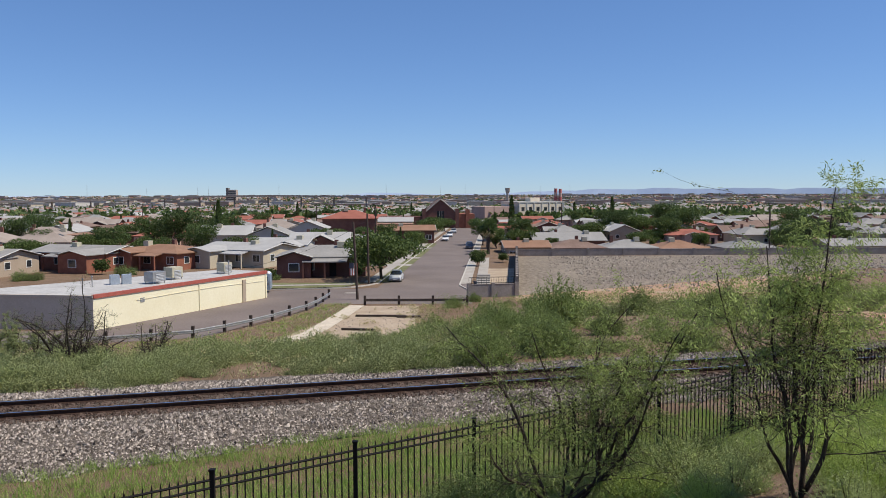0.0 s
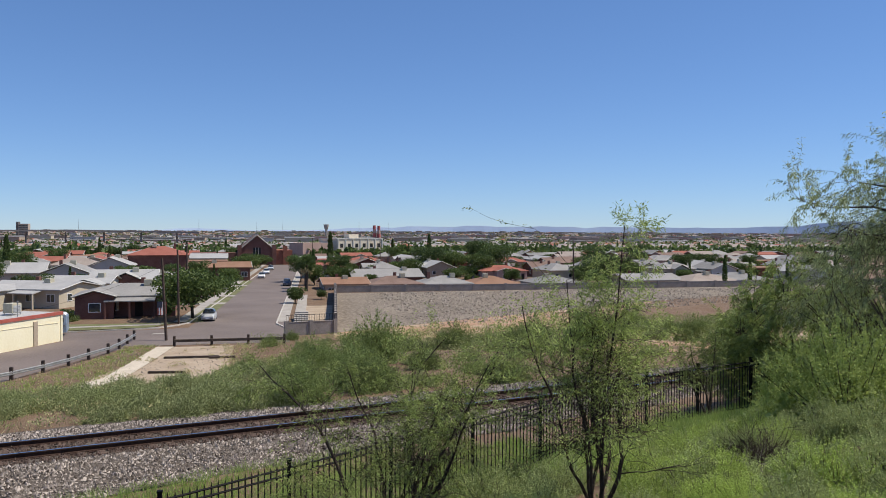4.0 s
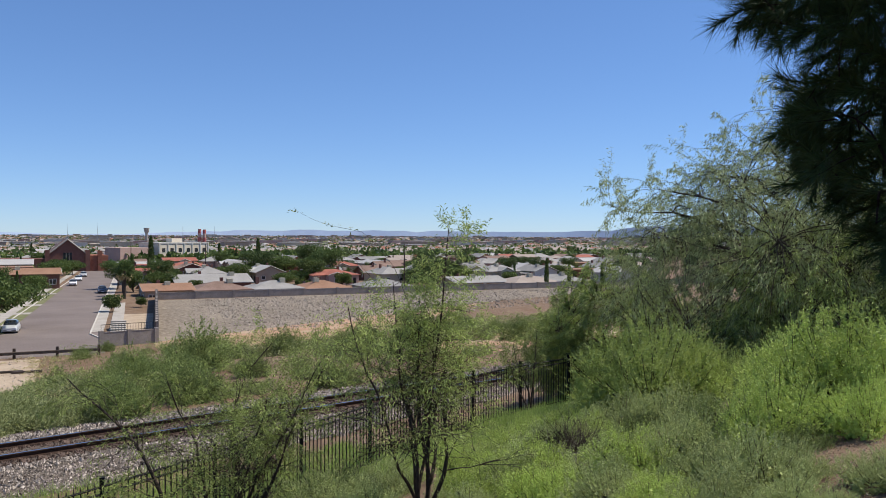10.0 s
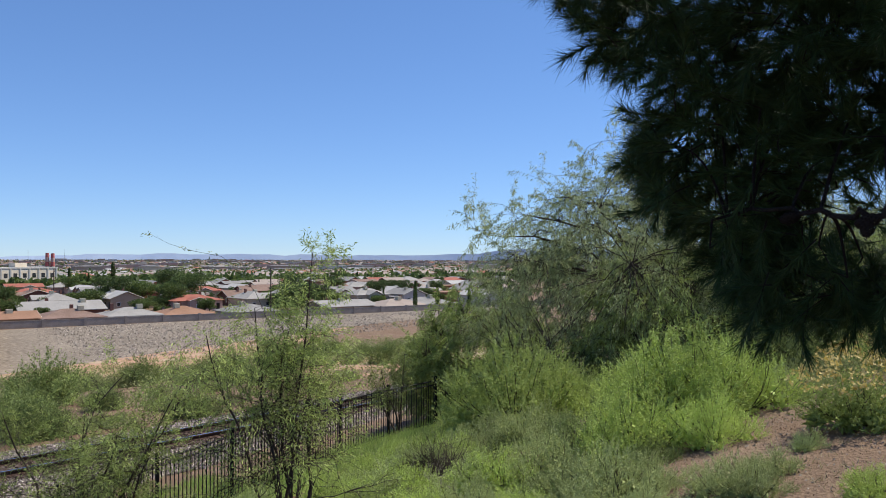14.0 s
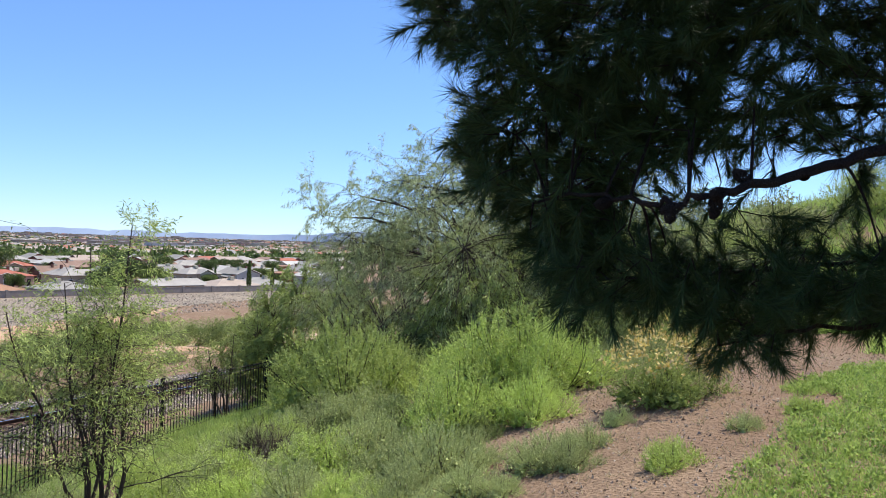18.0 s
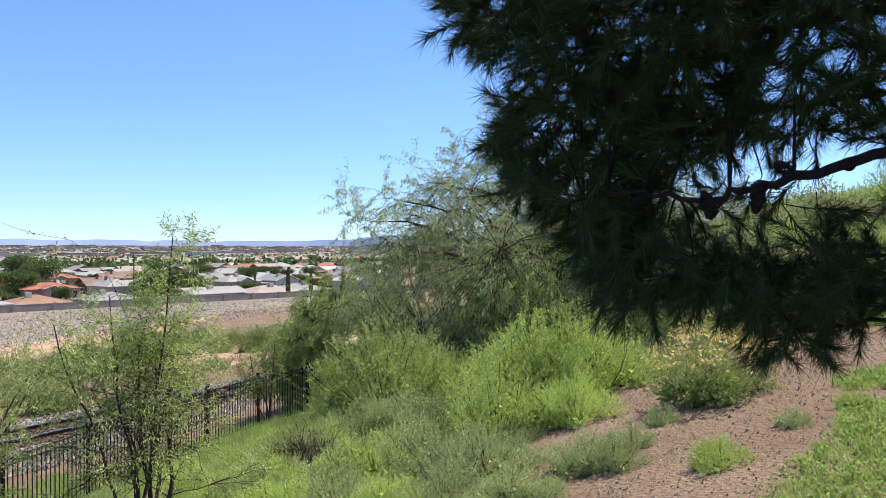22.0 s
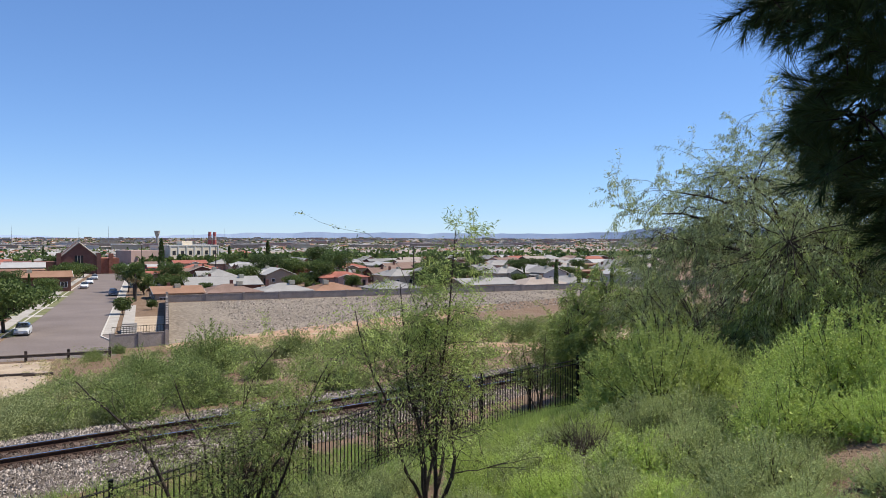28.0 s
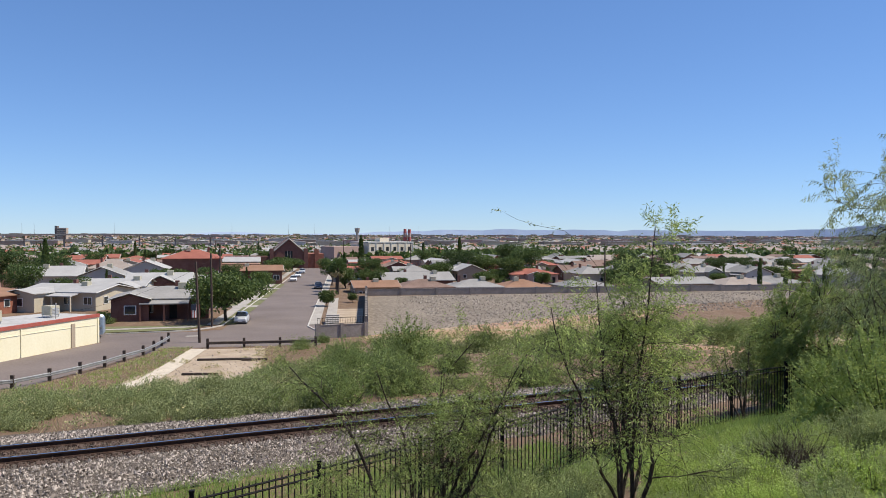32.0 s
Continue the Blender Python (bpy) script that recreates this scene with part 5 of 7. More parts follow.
# big mesquite and the green tree beside it
def mesquite(seed, label, R, H, leaf_mat, limbs=9, per=24, bottom=0.3, leaf_size=0.07, kids=3, hang=0.6, depth=3, dome=160, aims=(), foot=(0, 0, 0)):
    rng = np.random.default_rng(seed)
    t = tagged(new("mesquite_tree"), label, "tree")
    wood, leaf, tips, ways = Acc(), Acc(), [], []
    for k in range(limbs):
        a = 2 * np.pi * k / limbs + rng.uniform(-0.3, 0.3)
        e = rng.uniform(0.25, 1.15)
        d = np.array([math.cos(a) * math.cos(e) * R, math.sin(a) * math.cos(e) * R, math.sin(e) * H])
        L = np.linalg.norm(d) * rng.uniform(0.8, 1.0)
        pts, d2 = branch(rng, (rng.normal() * 0.15, rng.normal() * 0.15, -0.2), d / L, L, 9, 0.06, 0.28)
        if k < len(aims):
            # a long limb that leaves the trunk steeply and arches out
            e = np.array(aims[k]) - np.array(foot)
            u = np.linspace(0, 1, 10)[:, None]
            pts = 2 * u * (1 - u) * np.array([e[0] * 0.35, e[1] * 0.35, e[2] * 0.95]) + u * u * e + rng.normal(size=(10, 3)) * 0.1 * u
            d2 = (pts[-1] - pts[-3]) / np.linalg.norm(pts[-1] - pts[-3])
        ways.append(pts)
        r = np.linspace(0.11, 0.015, len(pts))
        wood.tube(pts, r, 7)
        for i in range(2, len(pts)):
            for _ in range(3):
                out = rng.normal(size=3)
                out[2] = out[2] * 0.8
                grow(rng, wood, pts[i], out + d2 * 0.5, R * (0.17 if k < len(aims) else 0.27) * rng.uniform(0.6, 1.2), max(r[i] * 0.3, 0.009), depth - 1, tips, 0.6, 0.05, kids, 0.7)
    feathery(rng, leaf, tips, per, leaf_size * 1.6, leaf_size * 0.115, hang, 0.035, 0.45)
    # drooping twigs over the dome
    joints = np.concatenate([q[-4:] for q in ways])
    drops = []
    for _ in range(dome):
        a, se = rng.uniform(0, 6.28), rng.uniform(0.05, 1.0)
        ce = (1 - se * se) ** 0.4
        big = rng.uniform(0.75, 1.0)
        e = np.array([math.cos(a) * ce * R, math.sin(a) * ce * R, se * H]) * big
        j = joints[np.argmin(np.linalg.norm(joints - e, axis=1) + 0.6 * (joints[:, 2] > e[2] + 0.3))]
        u = np.linspace(0, 1, 6)[:, None]
        c = j + (e - j) * u
        c[:, 2] += 0.18 * R / 6 * np.sin(u[:, 0] * 3.14)
        wood.tube(c + rng.normal(size=c.shape) * 0.03, np.linspace(0.016, 0.006, 6), 4)
        for _ in range(6):
            i = rng.integers(3, 6)
            out = rng.normal(size=3) * 0.8 + np.array([math.cos(a) * 0.7, math.sin(a) * 0.7, 0.1])
            tp, td = branch(rng, c[i], out, R * 0.13 * rng.uniform(0.6, 1.3), 5, 0.16, 0.2)
            wood.tube(tp, np.linspace(0.005, 0.002, 6), 3)
            drops.append(tp)
    feathery(rng, leaf, drops, int(per * 0.75), leaf_size * 1.6, leaf_size * 0.125, hang, 0.04, 0.45)
    link("trunk", wood.mesh("trunk", BARK, True), None, t, "dark crooked spreading branches")
    link("crown", leaf.mesh("crown", leaf_mat), None, t, "drooping fine grey-green foliage")
    return t


def sight(az, el, r):
    """A place by azimuth, elevation and distance from the terrace."""
    x, y = at(az, r)
    return x, y, 12 + r * math.tan(radians(el))


mx, my = at(53.6, 25.0)
plant(mesquite(61, "large spreading mesquite tree with drooping fine foliage", 7.3, 6.2, LEAF_MESQ, 15, 42, leaf_size=0.07, hang=1.1, dome=560,
               aims=[sight(39.4, 1.8, 22.0), sight(41.6, 3.4, 22.5), sight(44.4, 4.4, 23.0), sight(46.8, 6.0, 24.0), sight(40.6, 0.2, 22.0), sight(49.0, 8.6, 25.0)], foot=(mx, my, float(ground_z(mx, my)))), 53.6, 25.0)
plant(mesquite(62, "bushy bright green mesquite behind the iron fence", 3.2, 5.2, LEAF_TREE, 12, 34, hang=0.35, dome=300, leaf_size=0.10), 37.6, 29.5, s=1.0, dz=-0.2)
plant(mesquite(63, "dense dark mesquite at the back of the slope", 4.0, 4.4, LEAF_FRESH, 10, 34, leaf_size=0.08, dome=180), 56.0, 21.0)


# ---------------------------------------------------------------- pine overhead
def pine():
    rng = np.random.default_rng(77)
    t = tagged(new("pine_tree"), "dark shaded pine with long needles and woody cones", "tree")
    wood, need = Acc(), Acc()
    foot = np.array([6.6, -1.2])
    gz = float(ground_z(*foot))
    wood.tube([(foot[0], foot[1], gz - 0.3), (foot[0] + 0.05, foot[1], gz + 2), (foot[0] - 0.05, foot[1] + 0.1, gz + 5), (foot[0], foot[1], gz + 8.5)], [0.24, 0.2, 0.15, 0.05], 10)

    def spot(az, el, d):
        h = d * math.cos(radians(el))
        return np.array([0.25 + h * math.sin(radians(az)), -0.09 + h * math.cos(radians(az)), 11.95 + d * math.sin(radians(el))])

    def limb(points, r0, r1):
        p = np.array(points)
        k = len(p)
        u = np.linspace(0, k - 1, 5 * k)
        q = np.stack([np.interp(u, np.arange(k), p[:, c]) for c in range(3)], 1)
        q += rng.normal(size=q.shape) * 0.012
        wood.tube(q, np.linspace(r0, r1, len(q)), 7)
        return q

    trunk_at = lambda z: np.array([foot[0], foot[1], z])
    low = limb([trunk_at(13.4), spot(92, 12.5, 5.2), spot(79.5, 8.6, 4.3), spot(74.6, 6.6, 4.0), spot(69.8, 5.1, 3.85), spot(66.4, 4.2, 3.75), spot(64.0, 3.6, 3.75), spot(60.9, 3.4, 3.8), spot(57.6, 4.0, 3.9), spot(53, 3.5, 4.1)], 0.036, 0.007)
    arms = [low]
    for pts in ([(90, 16, 5.4), (72, 14.5, 4.8), (58, 13.5, 4.6), (46, 14.5, 4.6)], [(92, 22, 5.5), (75, 22, 5.0), (58, 20, 4.8), (44, 17.5, 4.7)], [(95, 3, 5.6), (80, 0.5, 5.2), (66, -1.5, 4.8), (56, -2.0, 4.7)],
                [(90, 9.5, 6.0), (70, 9.5, 5.4), (58, 8.0, 5.1), (49, 8.5, 4.9)], [(94, -1, 5.6), (84, -3.5, 5.0), (72, -4.5, 4.5), (66, -6.0, 4.4)], [(90, 28, 5.6), (70, 27, 5.2), (54, 25, 5.0)]):
        arms.append(limb([trunk_at(11.95 + 5.5 * math.tan(radians(pts[0][1])) + 0.3)] + [spot(*q) for q in pts], 0.028, 0.006))
    joints = np.concatenate(arms)
    tw = []
    tries = 0
    while len(tw) < 3700 and tries < 30000:
        tries += 1
        az, el, d = rng.uniform(41, 92), rng.uniform(-7.5, 27), rng.uniform(3.9, 6.0)
        edge = np.interp(el, [-8, -5, -3, 0, 3, 5, 7, 9, 11, 13, 15, 17, 20, 27], [66, 59, 56.5, 53.5, 51.5, 49.5, 48.5, 48, 50.5, 49.5, 47, 44, 42.5, 42])
        under = np.interp(az, [50, 56, 60, 63, 66, 68, 70, 73, 90], [0, -4.2, -3.8, -2.6, -5.8, -6.6, -4.4, -3.9, -3.0])
        if az < edge or el < under:
            continue
        if 60 < az < 79 and 4.4 < el < 6.8 + 1.2 * math.sin(az) and rng.uniform() < 0.95:
            continue
        if az > 66 and 6.0 < el < 14 and rng.uniform() < (0.64 if az > 69.5 else 0.5):
            continue
        if 59 < az < 92 and 0.0 < el < 4.2 and rng.uniform() < 0.86:
            continue
        if math.sin(az * 1.9 + el * 0.7) * math.sin(el * 1.5 - az * 0.5) > (0.22 if az < 63 else 0.45) and el > 3 and rng.uniform() < 0.9:
            continue
        p = spot(az, el, d)
        j = joints[np.argmin(np.linalg.norm(joints - p, axis=1))]
        out = p - j
        L = np.linalg.norm(out) + 1e-6
        dirn = out / L * 0.55 + np.array([-0.40, 0.25, -0.12]) + rng.normal(size=3) * 0.55
        dirn /= np.linalg.norm(dirn)
        tp, td = branch(rng, p - dirn * 0.12, dirn, rng.uniform(0.22, 0.4), 5, 0.04, 0.25)
        wood.tube(tp, np.linspace(0.0035, 0.0015, 6), 3)
        if len(tw) % 9 == 0 and L < 0.55:
            u = np.linspace(0, 1, 6)[:, None]
            c = j + (tp[0] - j) * u
            c[:, 2] += 0.06 * np.sin(u[:, 0] * 3.14)
            wood.tube(c, np.linspace(0.010, 0.0045, 6), 3)
        tw.append(tp)
    tw_a = np.array(tw)
    per = 165
    k = np.minimum(4, 1 + (4 * rng.uniform(0, 1, (len(tw_a), per)) ** 0.7).astype(int))
    u = rng.uniform(0, 1, (len(tw_a), per, 1))
    idx = np.arange(len(tw_a))[:, None]
    p = tw_a[idx, k] * (1 - u) + tw_a[idx, k + 1] * u
    d = tw_a[idx, k + 1] - tw_a[idx, k]
    d = d / (np.linalg.norm(d, axis=-1, keepdims=True) + 1e-9) * 1.0 + rng.normal(size=p.shape) * 0.45
    need.blades(p.reshape(-1, 3), d.reshape(-1, 3), 0.135, 0.0020, rng)
    link("trunk", wood.mesh("trunk", PINE_BARK, True), None, t, "scaly trunk and limbs, bark colour darkened for shade")
    link("needles", need.mesh("needles", NEEDLE), None, t, "long dark green pine needles")["kind"] = "stuff"
    acc = Acc()
    for a in range(10):
        for b in range(9):
            rr = 0.038 * math.sin(math.pi * (0.12 + 0.8 * a / 10))
            th = 2 * math.pi * (b / 9 + a * 0.06)
            c, s = math.cos(th), math.sin(th)
            z = -0.1 * a / 10
            acc.add([(c * rr * 0.2, s * rr * 0.2, z), (c * rr * 1.1 - s * 0.012, s * rr * 1.1 + c * 0.012, z - 0.012), (c * rr * 1.25, s * rr * 1.25, z + 0.006), (c * rr * 1.1 + s * 0.012, s * rr * 1.1 - c * 0.012, z - 0.012)], [(0, 1, 2, 3)])
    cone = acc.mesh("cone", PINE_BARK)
    for f in (0.44, 0.53, 0.61, 0.64, 0.70, 0.73, 0.86):
        q = low[int(f * (len(low) - 1))]
        o = link("cone", cone, None, t)
        o.matrix_basis = Matrix.Translation(q) @ Vector(rng.normal(size=3) + np.array([0, 0, 0.4])).to_track_quat("Z", "Y").to_matrix().to_4x4() @ Matrix.Diagonal((rng.uniform(0.6, 0.85), 0.7, rng.uniform(0.8, 1.15), 1))
    return t


pine()


# ---------------------------------------------------------------- town trees
def crown_tree(seed, label, h, w, leaf_mat, n=2600, name="tree", leaf=0.28, trunk=0.18, base=0.28):
    rng = np.random.default_rng(seed)
    t = tagged(new(name), label, "tree")
    wood, leaf_a, tips = Acc(), Acc(), []
    pts, d2 = branch(rng, (0, 0, -0.3), (0.05, 0, 1), h * 0.45, 5, 0, 0.12)
    wood.tube(pts, np.linspace(trunk, trunk * 0.6, 6), 7)
    P = []
    for k in range(26):
        a, e = rng.uniform(0, 6.28), rng.uniform(-0.25, 1.0)
        c = np.array([math.cos(a) * w * 0.36 * rng.uniform(0.3, 1.1), math.sin(a) * w * 0.36 * rng.uniform(0.3, 1.1), h * (base + 0.36 + 0.30 * e)])
        lp = pts[3] + (c - pts[3]) * np.linspace(0, 1, 5)[:, None] + rng.normal(size=(5, 3)) * 0.08
        wood.tube(lp, np.linspace(trunk * 0.35, 0.02, 5), 4)
        m = n // 26
        q = rng.normal(size=(m, 3))
        q /= np.linalg.norm(q, axis=1)[:, None]
        P.append(c + q * rng.uniform(0.45, 1.05, (m, 1)) ** 0.5 * np.array([w * 0.19, w * 0.19, h * 0.13]))
    P = np.concatenate(P)
    leaf_a.leaves(P, rng.normal(size=P.shape) + np.array([0, 0, -0.2]), leaf * 1.5, leaf * 0.5, rng)
    link("trunk", wood.mesh("trunk", BARK, True), None, t, "brown trunk and limbs")
    link("crown", leaf_a.mesh("crown", leaf_mat), None, t)
    return t


def cypress(seed, h, w):
    rng = np.random.default_rng(seed)
    t = tagged(new("cypress_tree"), "tall narrow dark cypress tree", "tree", "cypresses of the town")
    wood, leaf = Acc(), Acc()
    wood.tube([(0, 0, -0.3), (0, 0, h * 0.4), (0, 0, h * 0.92)], [0.15, 0.1, 0.03], 6)
    m = 1500
    u = rng.uniform(0.03, 1, m)
    r = w / 2 * np.interp(u, [0, 0.1, 0.4, 0.8, 1], [0.6, 0.95, 1, 0.6, 0.05]) * rng.uniform(0.6, 1.1, m)
    a = rng.uniform(0, 6.28, m)
    P = np.stack([np.cos(a) * r, np.sin(a) * r, u * h], 1)
    D = np.stack([np.cos(a) * 0.3, np.sin(a) * 0.3, np.ones(m)], 1) + rng.normal(size=(m, 3)) * 0.3
    leaf.leaves(P, D, 0.55, 0.12, rng)
    link("trunk", wood.mesh("trunk", BARK), None, t)
    link("crown", leaf.mesh("crown", LEAF_DARK), None, t)
    return t


def palm(seed, h):
    """A short shaggy fan palm with a skirt of dry fronds."""
    rng = np.random.default_rng(seed)
    t = tagged(new("palm_tree"), "shaggy dark green fan palm beside the street", "palm", "street palms")
    wood, leaf, dry = Acc(), Acc(), Acc()
    wood.tube([(0, 0, -0.3), (0.05, 0, h * 0.5), (0, 0.05, h * 0.85)], [0.3, 0.24, 0.2], 8)
    for k in range(70):
        a, e = rng.uniform(0, 6.28), rng.uniform(-1.2, 1.3)
        d = np.array([math.cos(a) * math.cos(e), math.sin(a) * math.cos(e), math.sin(e)])
        tip = np.array([0, 0, h * 0.84]) + d * rng.uniform(0.8, 1.2) + (0, 0, -0.15)
        n = 14
        (leaf if e > -0.5 else dry).leaves(np.repeat(tip[None], n, 0), d + rng.normal(size=(n, 3)) * 0.55 + (0, 0, -0.25), 0.85, 0.07, rng)
    link("trunk", wood.mesh("trunk", BARK, True), None, t)
    link("fronds", leaf.mesh("fronds", LEAF_DARK), None, t)
    link("dead_fronds", dry.mesh("dead_fronds", DRY), None, t, "hanging dry brown fronds")
    return t


for k, (x, y, h) in enumerate(((9.2, 160.0, 6.2), (9.6, 168.0, 6.6), (9.9, 176.0, 5.8))):
    place(palm(140 + k, h), x, y, 0, 40 * k)

TREES = [crown_tree(80, "leafy dark green street tree", 6.5, 8.5, LEAF_MID, 6000, leaf=0.2, base=0.02), crown_tree(81, "round green garden tree", 6.0, 6.0, LEAF_MID, 4200, leaf=0.2, base=0.08),
         crown_tree(82, "dark green shade tree", 9.0, 8.5, LEAF_DARK, 5200, leaf=0.22, base=0.14), crown_tree(83, "small green garden tree", 3.6, 3.4, LEAF_MID, 2000, leaf=0.2, trunk=0.08, base=0.02)]
CYP = cypress(84, 11.0, 1.5)
first = set()


def tree_at(k, x, y, s=1.0, sz=1.0):
    ob = CYP if k < 0 else TREES[k]
    m = pose(x, y, float(ground_z(x, y)), 0, 0, (x * 31 + y * 17) % 360) @ Matrix.Diagonal((s, s, s * sz, 1))
    if k in first:
        o = copy_thing(ob, m)
        o.matrix_basis = m
        return o
    first.add(k)
    ob.matrix_basis = m
    return ob


for k, x, y, s in ((0, -8.8, 112.6, 1.38), (2, -55.5, 165.0, 1.15), (2, -62.0, 170.0, 1.0), (-1, -53.1, 187.0, 0.98), (1, 12.0, 178.0, 0.9), (2, 9.5, 190.0, 0.85), (-1, 20.8, 240.0, 1.05), (-1, 12.2, 186.0, 0.7),
                   (3, 5.9, 133.0, 0.95), (1, -4.5, 222.0, 1.0), (0, -4.0, 236.0, 1.0), (1, -3.0, 252.0, 1.0), (0, 0.5, 262.0, 0.9), (2, -100, 184.0, 0.9), (2, -104.0, 205.0, 1.0), (0, -81, 204, 1.0),
                   (0, 38.0, 205.0, 1.0), (2, 46.0, 215.0, 1.0), (1, 54.0, 190.0, 1.25), (2, 62.0, 205.0, 1.15), (0, 56.0, 225.0, 1.3), (2, 70.0, 250.0, 1.2), (-1, 56.0, 262.0, 1.0), (-1, 102.0, 158.6, 0.62), (-1, 110.0, 161.0, 0.55),
                   (1, 88.0, 192.0, 0.9), (2, 96.0, 215.0, 1.0), (0, -70.0, 118.0, 0.6), (0, -72.0, 140.0, 0.8), (0, -54.0, 147.0, 0.9), (2, -64.0, 152.0, 0.8), (3, -52.5, 121.0, 0.8), (0, -38.0, 150.0, 0.9), (3, -24.5, 111.0, 0.6), (3, -12.5, 113.5, 0.6), (2, -47.0, 152.0, 0.85), (0, -66.0, 150.0, 1.0), (0, -75.0, 140.0, 0.9), (1, -24.0, 176.0, 0.9), (0, -30.0, 196.0, 0.8), (2, -60.0, 200.0, 0.9), (1, 24.0, 174.0, 0.5), (0, 45.0, 181.0, 0.7), (2, 78.0, 178.0, 0.8), (1, 72.0, 170.0, 0.6), (3, 10.6, 140.0, 0.6)):
    tree_at(k, x, y, s)
rt = random.Random(9)
for k in range(390):
    y = rt.uniform(165, 430) if k < 320 else rt.uniform(172, 260)
    x = y * math.tan(radians(rt.uniform(-33, 40) if k < 320 else rt.uniform(4, 38)))
    if abs(x - street_x(y)) < 7:
        continue
    if any((x - a) ** 2 + (y - b) ** 2 < (r * 0.7) ** 2 for a, b, r in TAKEN):
        continue
    tree_at(rt.choice((0, 1, 2, 3, 3, 0, 1, 2, 0, -1) if k < 320 else (0, 1, 2, 3, 3, 0)), x, y, rt.uniform(0.4, 0.85))

# woods and gardens of the far town
acc = Acc()
acc2 = Acc()
n = 13000
yy = 330 + 3900 * fr.uniform(0, 1, n) ** 1.6
xx = yy * np.tan(np.radians(fr.uniform(-36, 46, n)))
keep = ~((np.abs(xx - street_x(yy)) < 8) & (yy < 720))
xx, yy = xx[keep], yy[keep]
zz = ground_z(xx, yy)
for which, part_ in ((acc, slice(0, None, 2)), (acc2, slice(1, None, 2))):
    X, Y, Z = xx[part_], yy[part_], zz[part_]
    k = len(X)
    m = 16
    sz = fr.uniform(0.9, 2.8, (k, 1, 1))
    off = fr.normal(size=(k, m, 3)) * np.array([0.55, 0.55, 0.4]) * sz
    P = np.stack([X, Y, Z + 2.6], 1)[:, None] + off
    which.leaves(P.reshape(-1, 3), fr.normal(size=(k * m, 3)), 2.4, 0.9, fr)
tagged(link("far_trees", acc.mesh("far_trees", LEAF_DARK), None), "dark green trees among the distant houses", "trees", kind="stuff")
tagged(link("far_trees", acc2.mesh("far_trees", LEAF_MID), None), "dull green trees among the distant houses", "trees", kind="stuff")

# ---------------------------------------------------------------- landmarks and hills
acc = Acc()
def ridge(acc, az0, az1, el_fn, r):
    a = np.linspace(az0, az1, 160)
    el = np.array([el_fn(t) for t in a])
    x, y = r * np.sin(np.radians(a)), r * np.cos(np.radians(a))
    top = 12 + r * np.tan(np.radians(el))
    v = np.concatenate([np.stack([x, y, top * 0 - 30], 1), np.stack([x * 1.01, y * 1.01, top], 1), np.stack([x * 1.08, y * 1.08, top * 0 - 40], 1)])
    k = len(a)
    i = np.arange(k - 1)[:, None]
    acc.add(v, np.concatenate([i, i + 1, i + k + 1, i + k], 1))
    acc.add(v, np.concatenate([i + k, i + k + 1, i + 2 * k + 1, i + 2 * k], 1))


def hills(a):
    w = 0.06 * math.sin(a * 1.3) + 0.05 * math.sin(a * 3.1 + 1) + 0.03 * math.sin(a * 7.7)
    base = np.interp(a, [-60, -32, -18, -8, -5, 0, 4, 8, 14, 20, 26, 30, 36, 38, 41, 46, 60, 100], [0.03, 0.05, 0.0, 0.0, 0.2, 0.05, 0.1, 0.3, 0.42, 0.40, 0.36, 0.33, 0.40, 0.62, 0.78, 0.7, 0.7, 0.6])
    return base + w * min(1.0, 0.25 + base)


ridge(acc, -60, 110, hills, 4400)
tagged(link("distant_hills", acc.mesh("distant_hills", FAR_HILL), None), "hills along the horizon with blue haze in their colour", "hills", kind="structure")

# ---------------------------------------------------------------- grass and low growth
gr = np.random.default_rng(33)


def tufts(name, X, Y, height, radius, blades, width, material, label, lift=0.0, spread=0.55, category="grass"):
    """Small clumps of blades on the ground."""
    k = len(X)
    Z = ground_z(X, Y) + lift
    P = np.stack([X, Y, Z], 1)[:, None] + gr.normal(size=(k, blades, 3)) * np.array([radius, radius, 0.0])
    D = gr.normal(size=(k, blades, 3)) * spread
    D[..., 2] = 1.0
    acc = Acc()
    hh = np.repeat(height * gr.uniform(0.5, 1.3, k), blades)
    acc.blades(P.reshape(-1, 3), D.reshape(-1, 3), hh, width, gr)
    return tagged(link(name, acc.mesh(name, material), None), label, category, kind="stuff")


def low_brush(name, X, Y, height, radius, leaves, size, material, label):
    """A cover of low leafy growth: clumps of small leaves from the ground up."""
    k = len(X)
    hs = height * gr.uniform(0.45, 1.3, (k, 1))
    u = gr.uniform(0, 1, (k, leaves)) ** 0.8
    a = gr.uniform(0, 6.28, (k, leaves))
    r = radius * gr.uniform(0.6, 1.3, (k, 1)) * np.sqrt(gr.uniform(0, 1, (k, leaves))) * np.sqrt(1.02 - u * u * 0.9)
    P = np.stack([X[:, None] + np.cos(a) * r, Y[:, None] + np.sin(a) * r, ground_z(X, Y)[:, None] + u * hs], -1)
    D = np.stack([np.cos(a) * 0.6, np.sin(a) * 0.6, np.full_like(a, 0.9)], -1) + gr.normal(size=P.shape) * 0.6
    acc = Acc()
    acc.leaves(P.reshape(-1, 3), D.reshape(-1, 3), size, size * 0.3, gr, np.array([0.2, 0.0, 0.9]))
    return tagged(link(name, acc.mesh(name, material), None), label, "undergrowth", kind="stuff")


def scatter(n, x0, x1, y0, y1, keep):
    X, Y = gr.uniform(x0, x1, n), gr.uniform(y0, y1, n)
    ok = keep(X, Y)
    return X[ok], Y[ok]


def toward(X, Y):
    return (fence_y(X) - Y) * 0.86


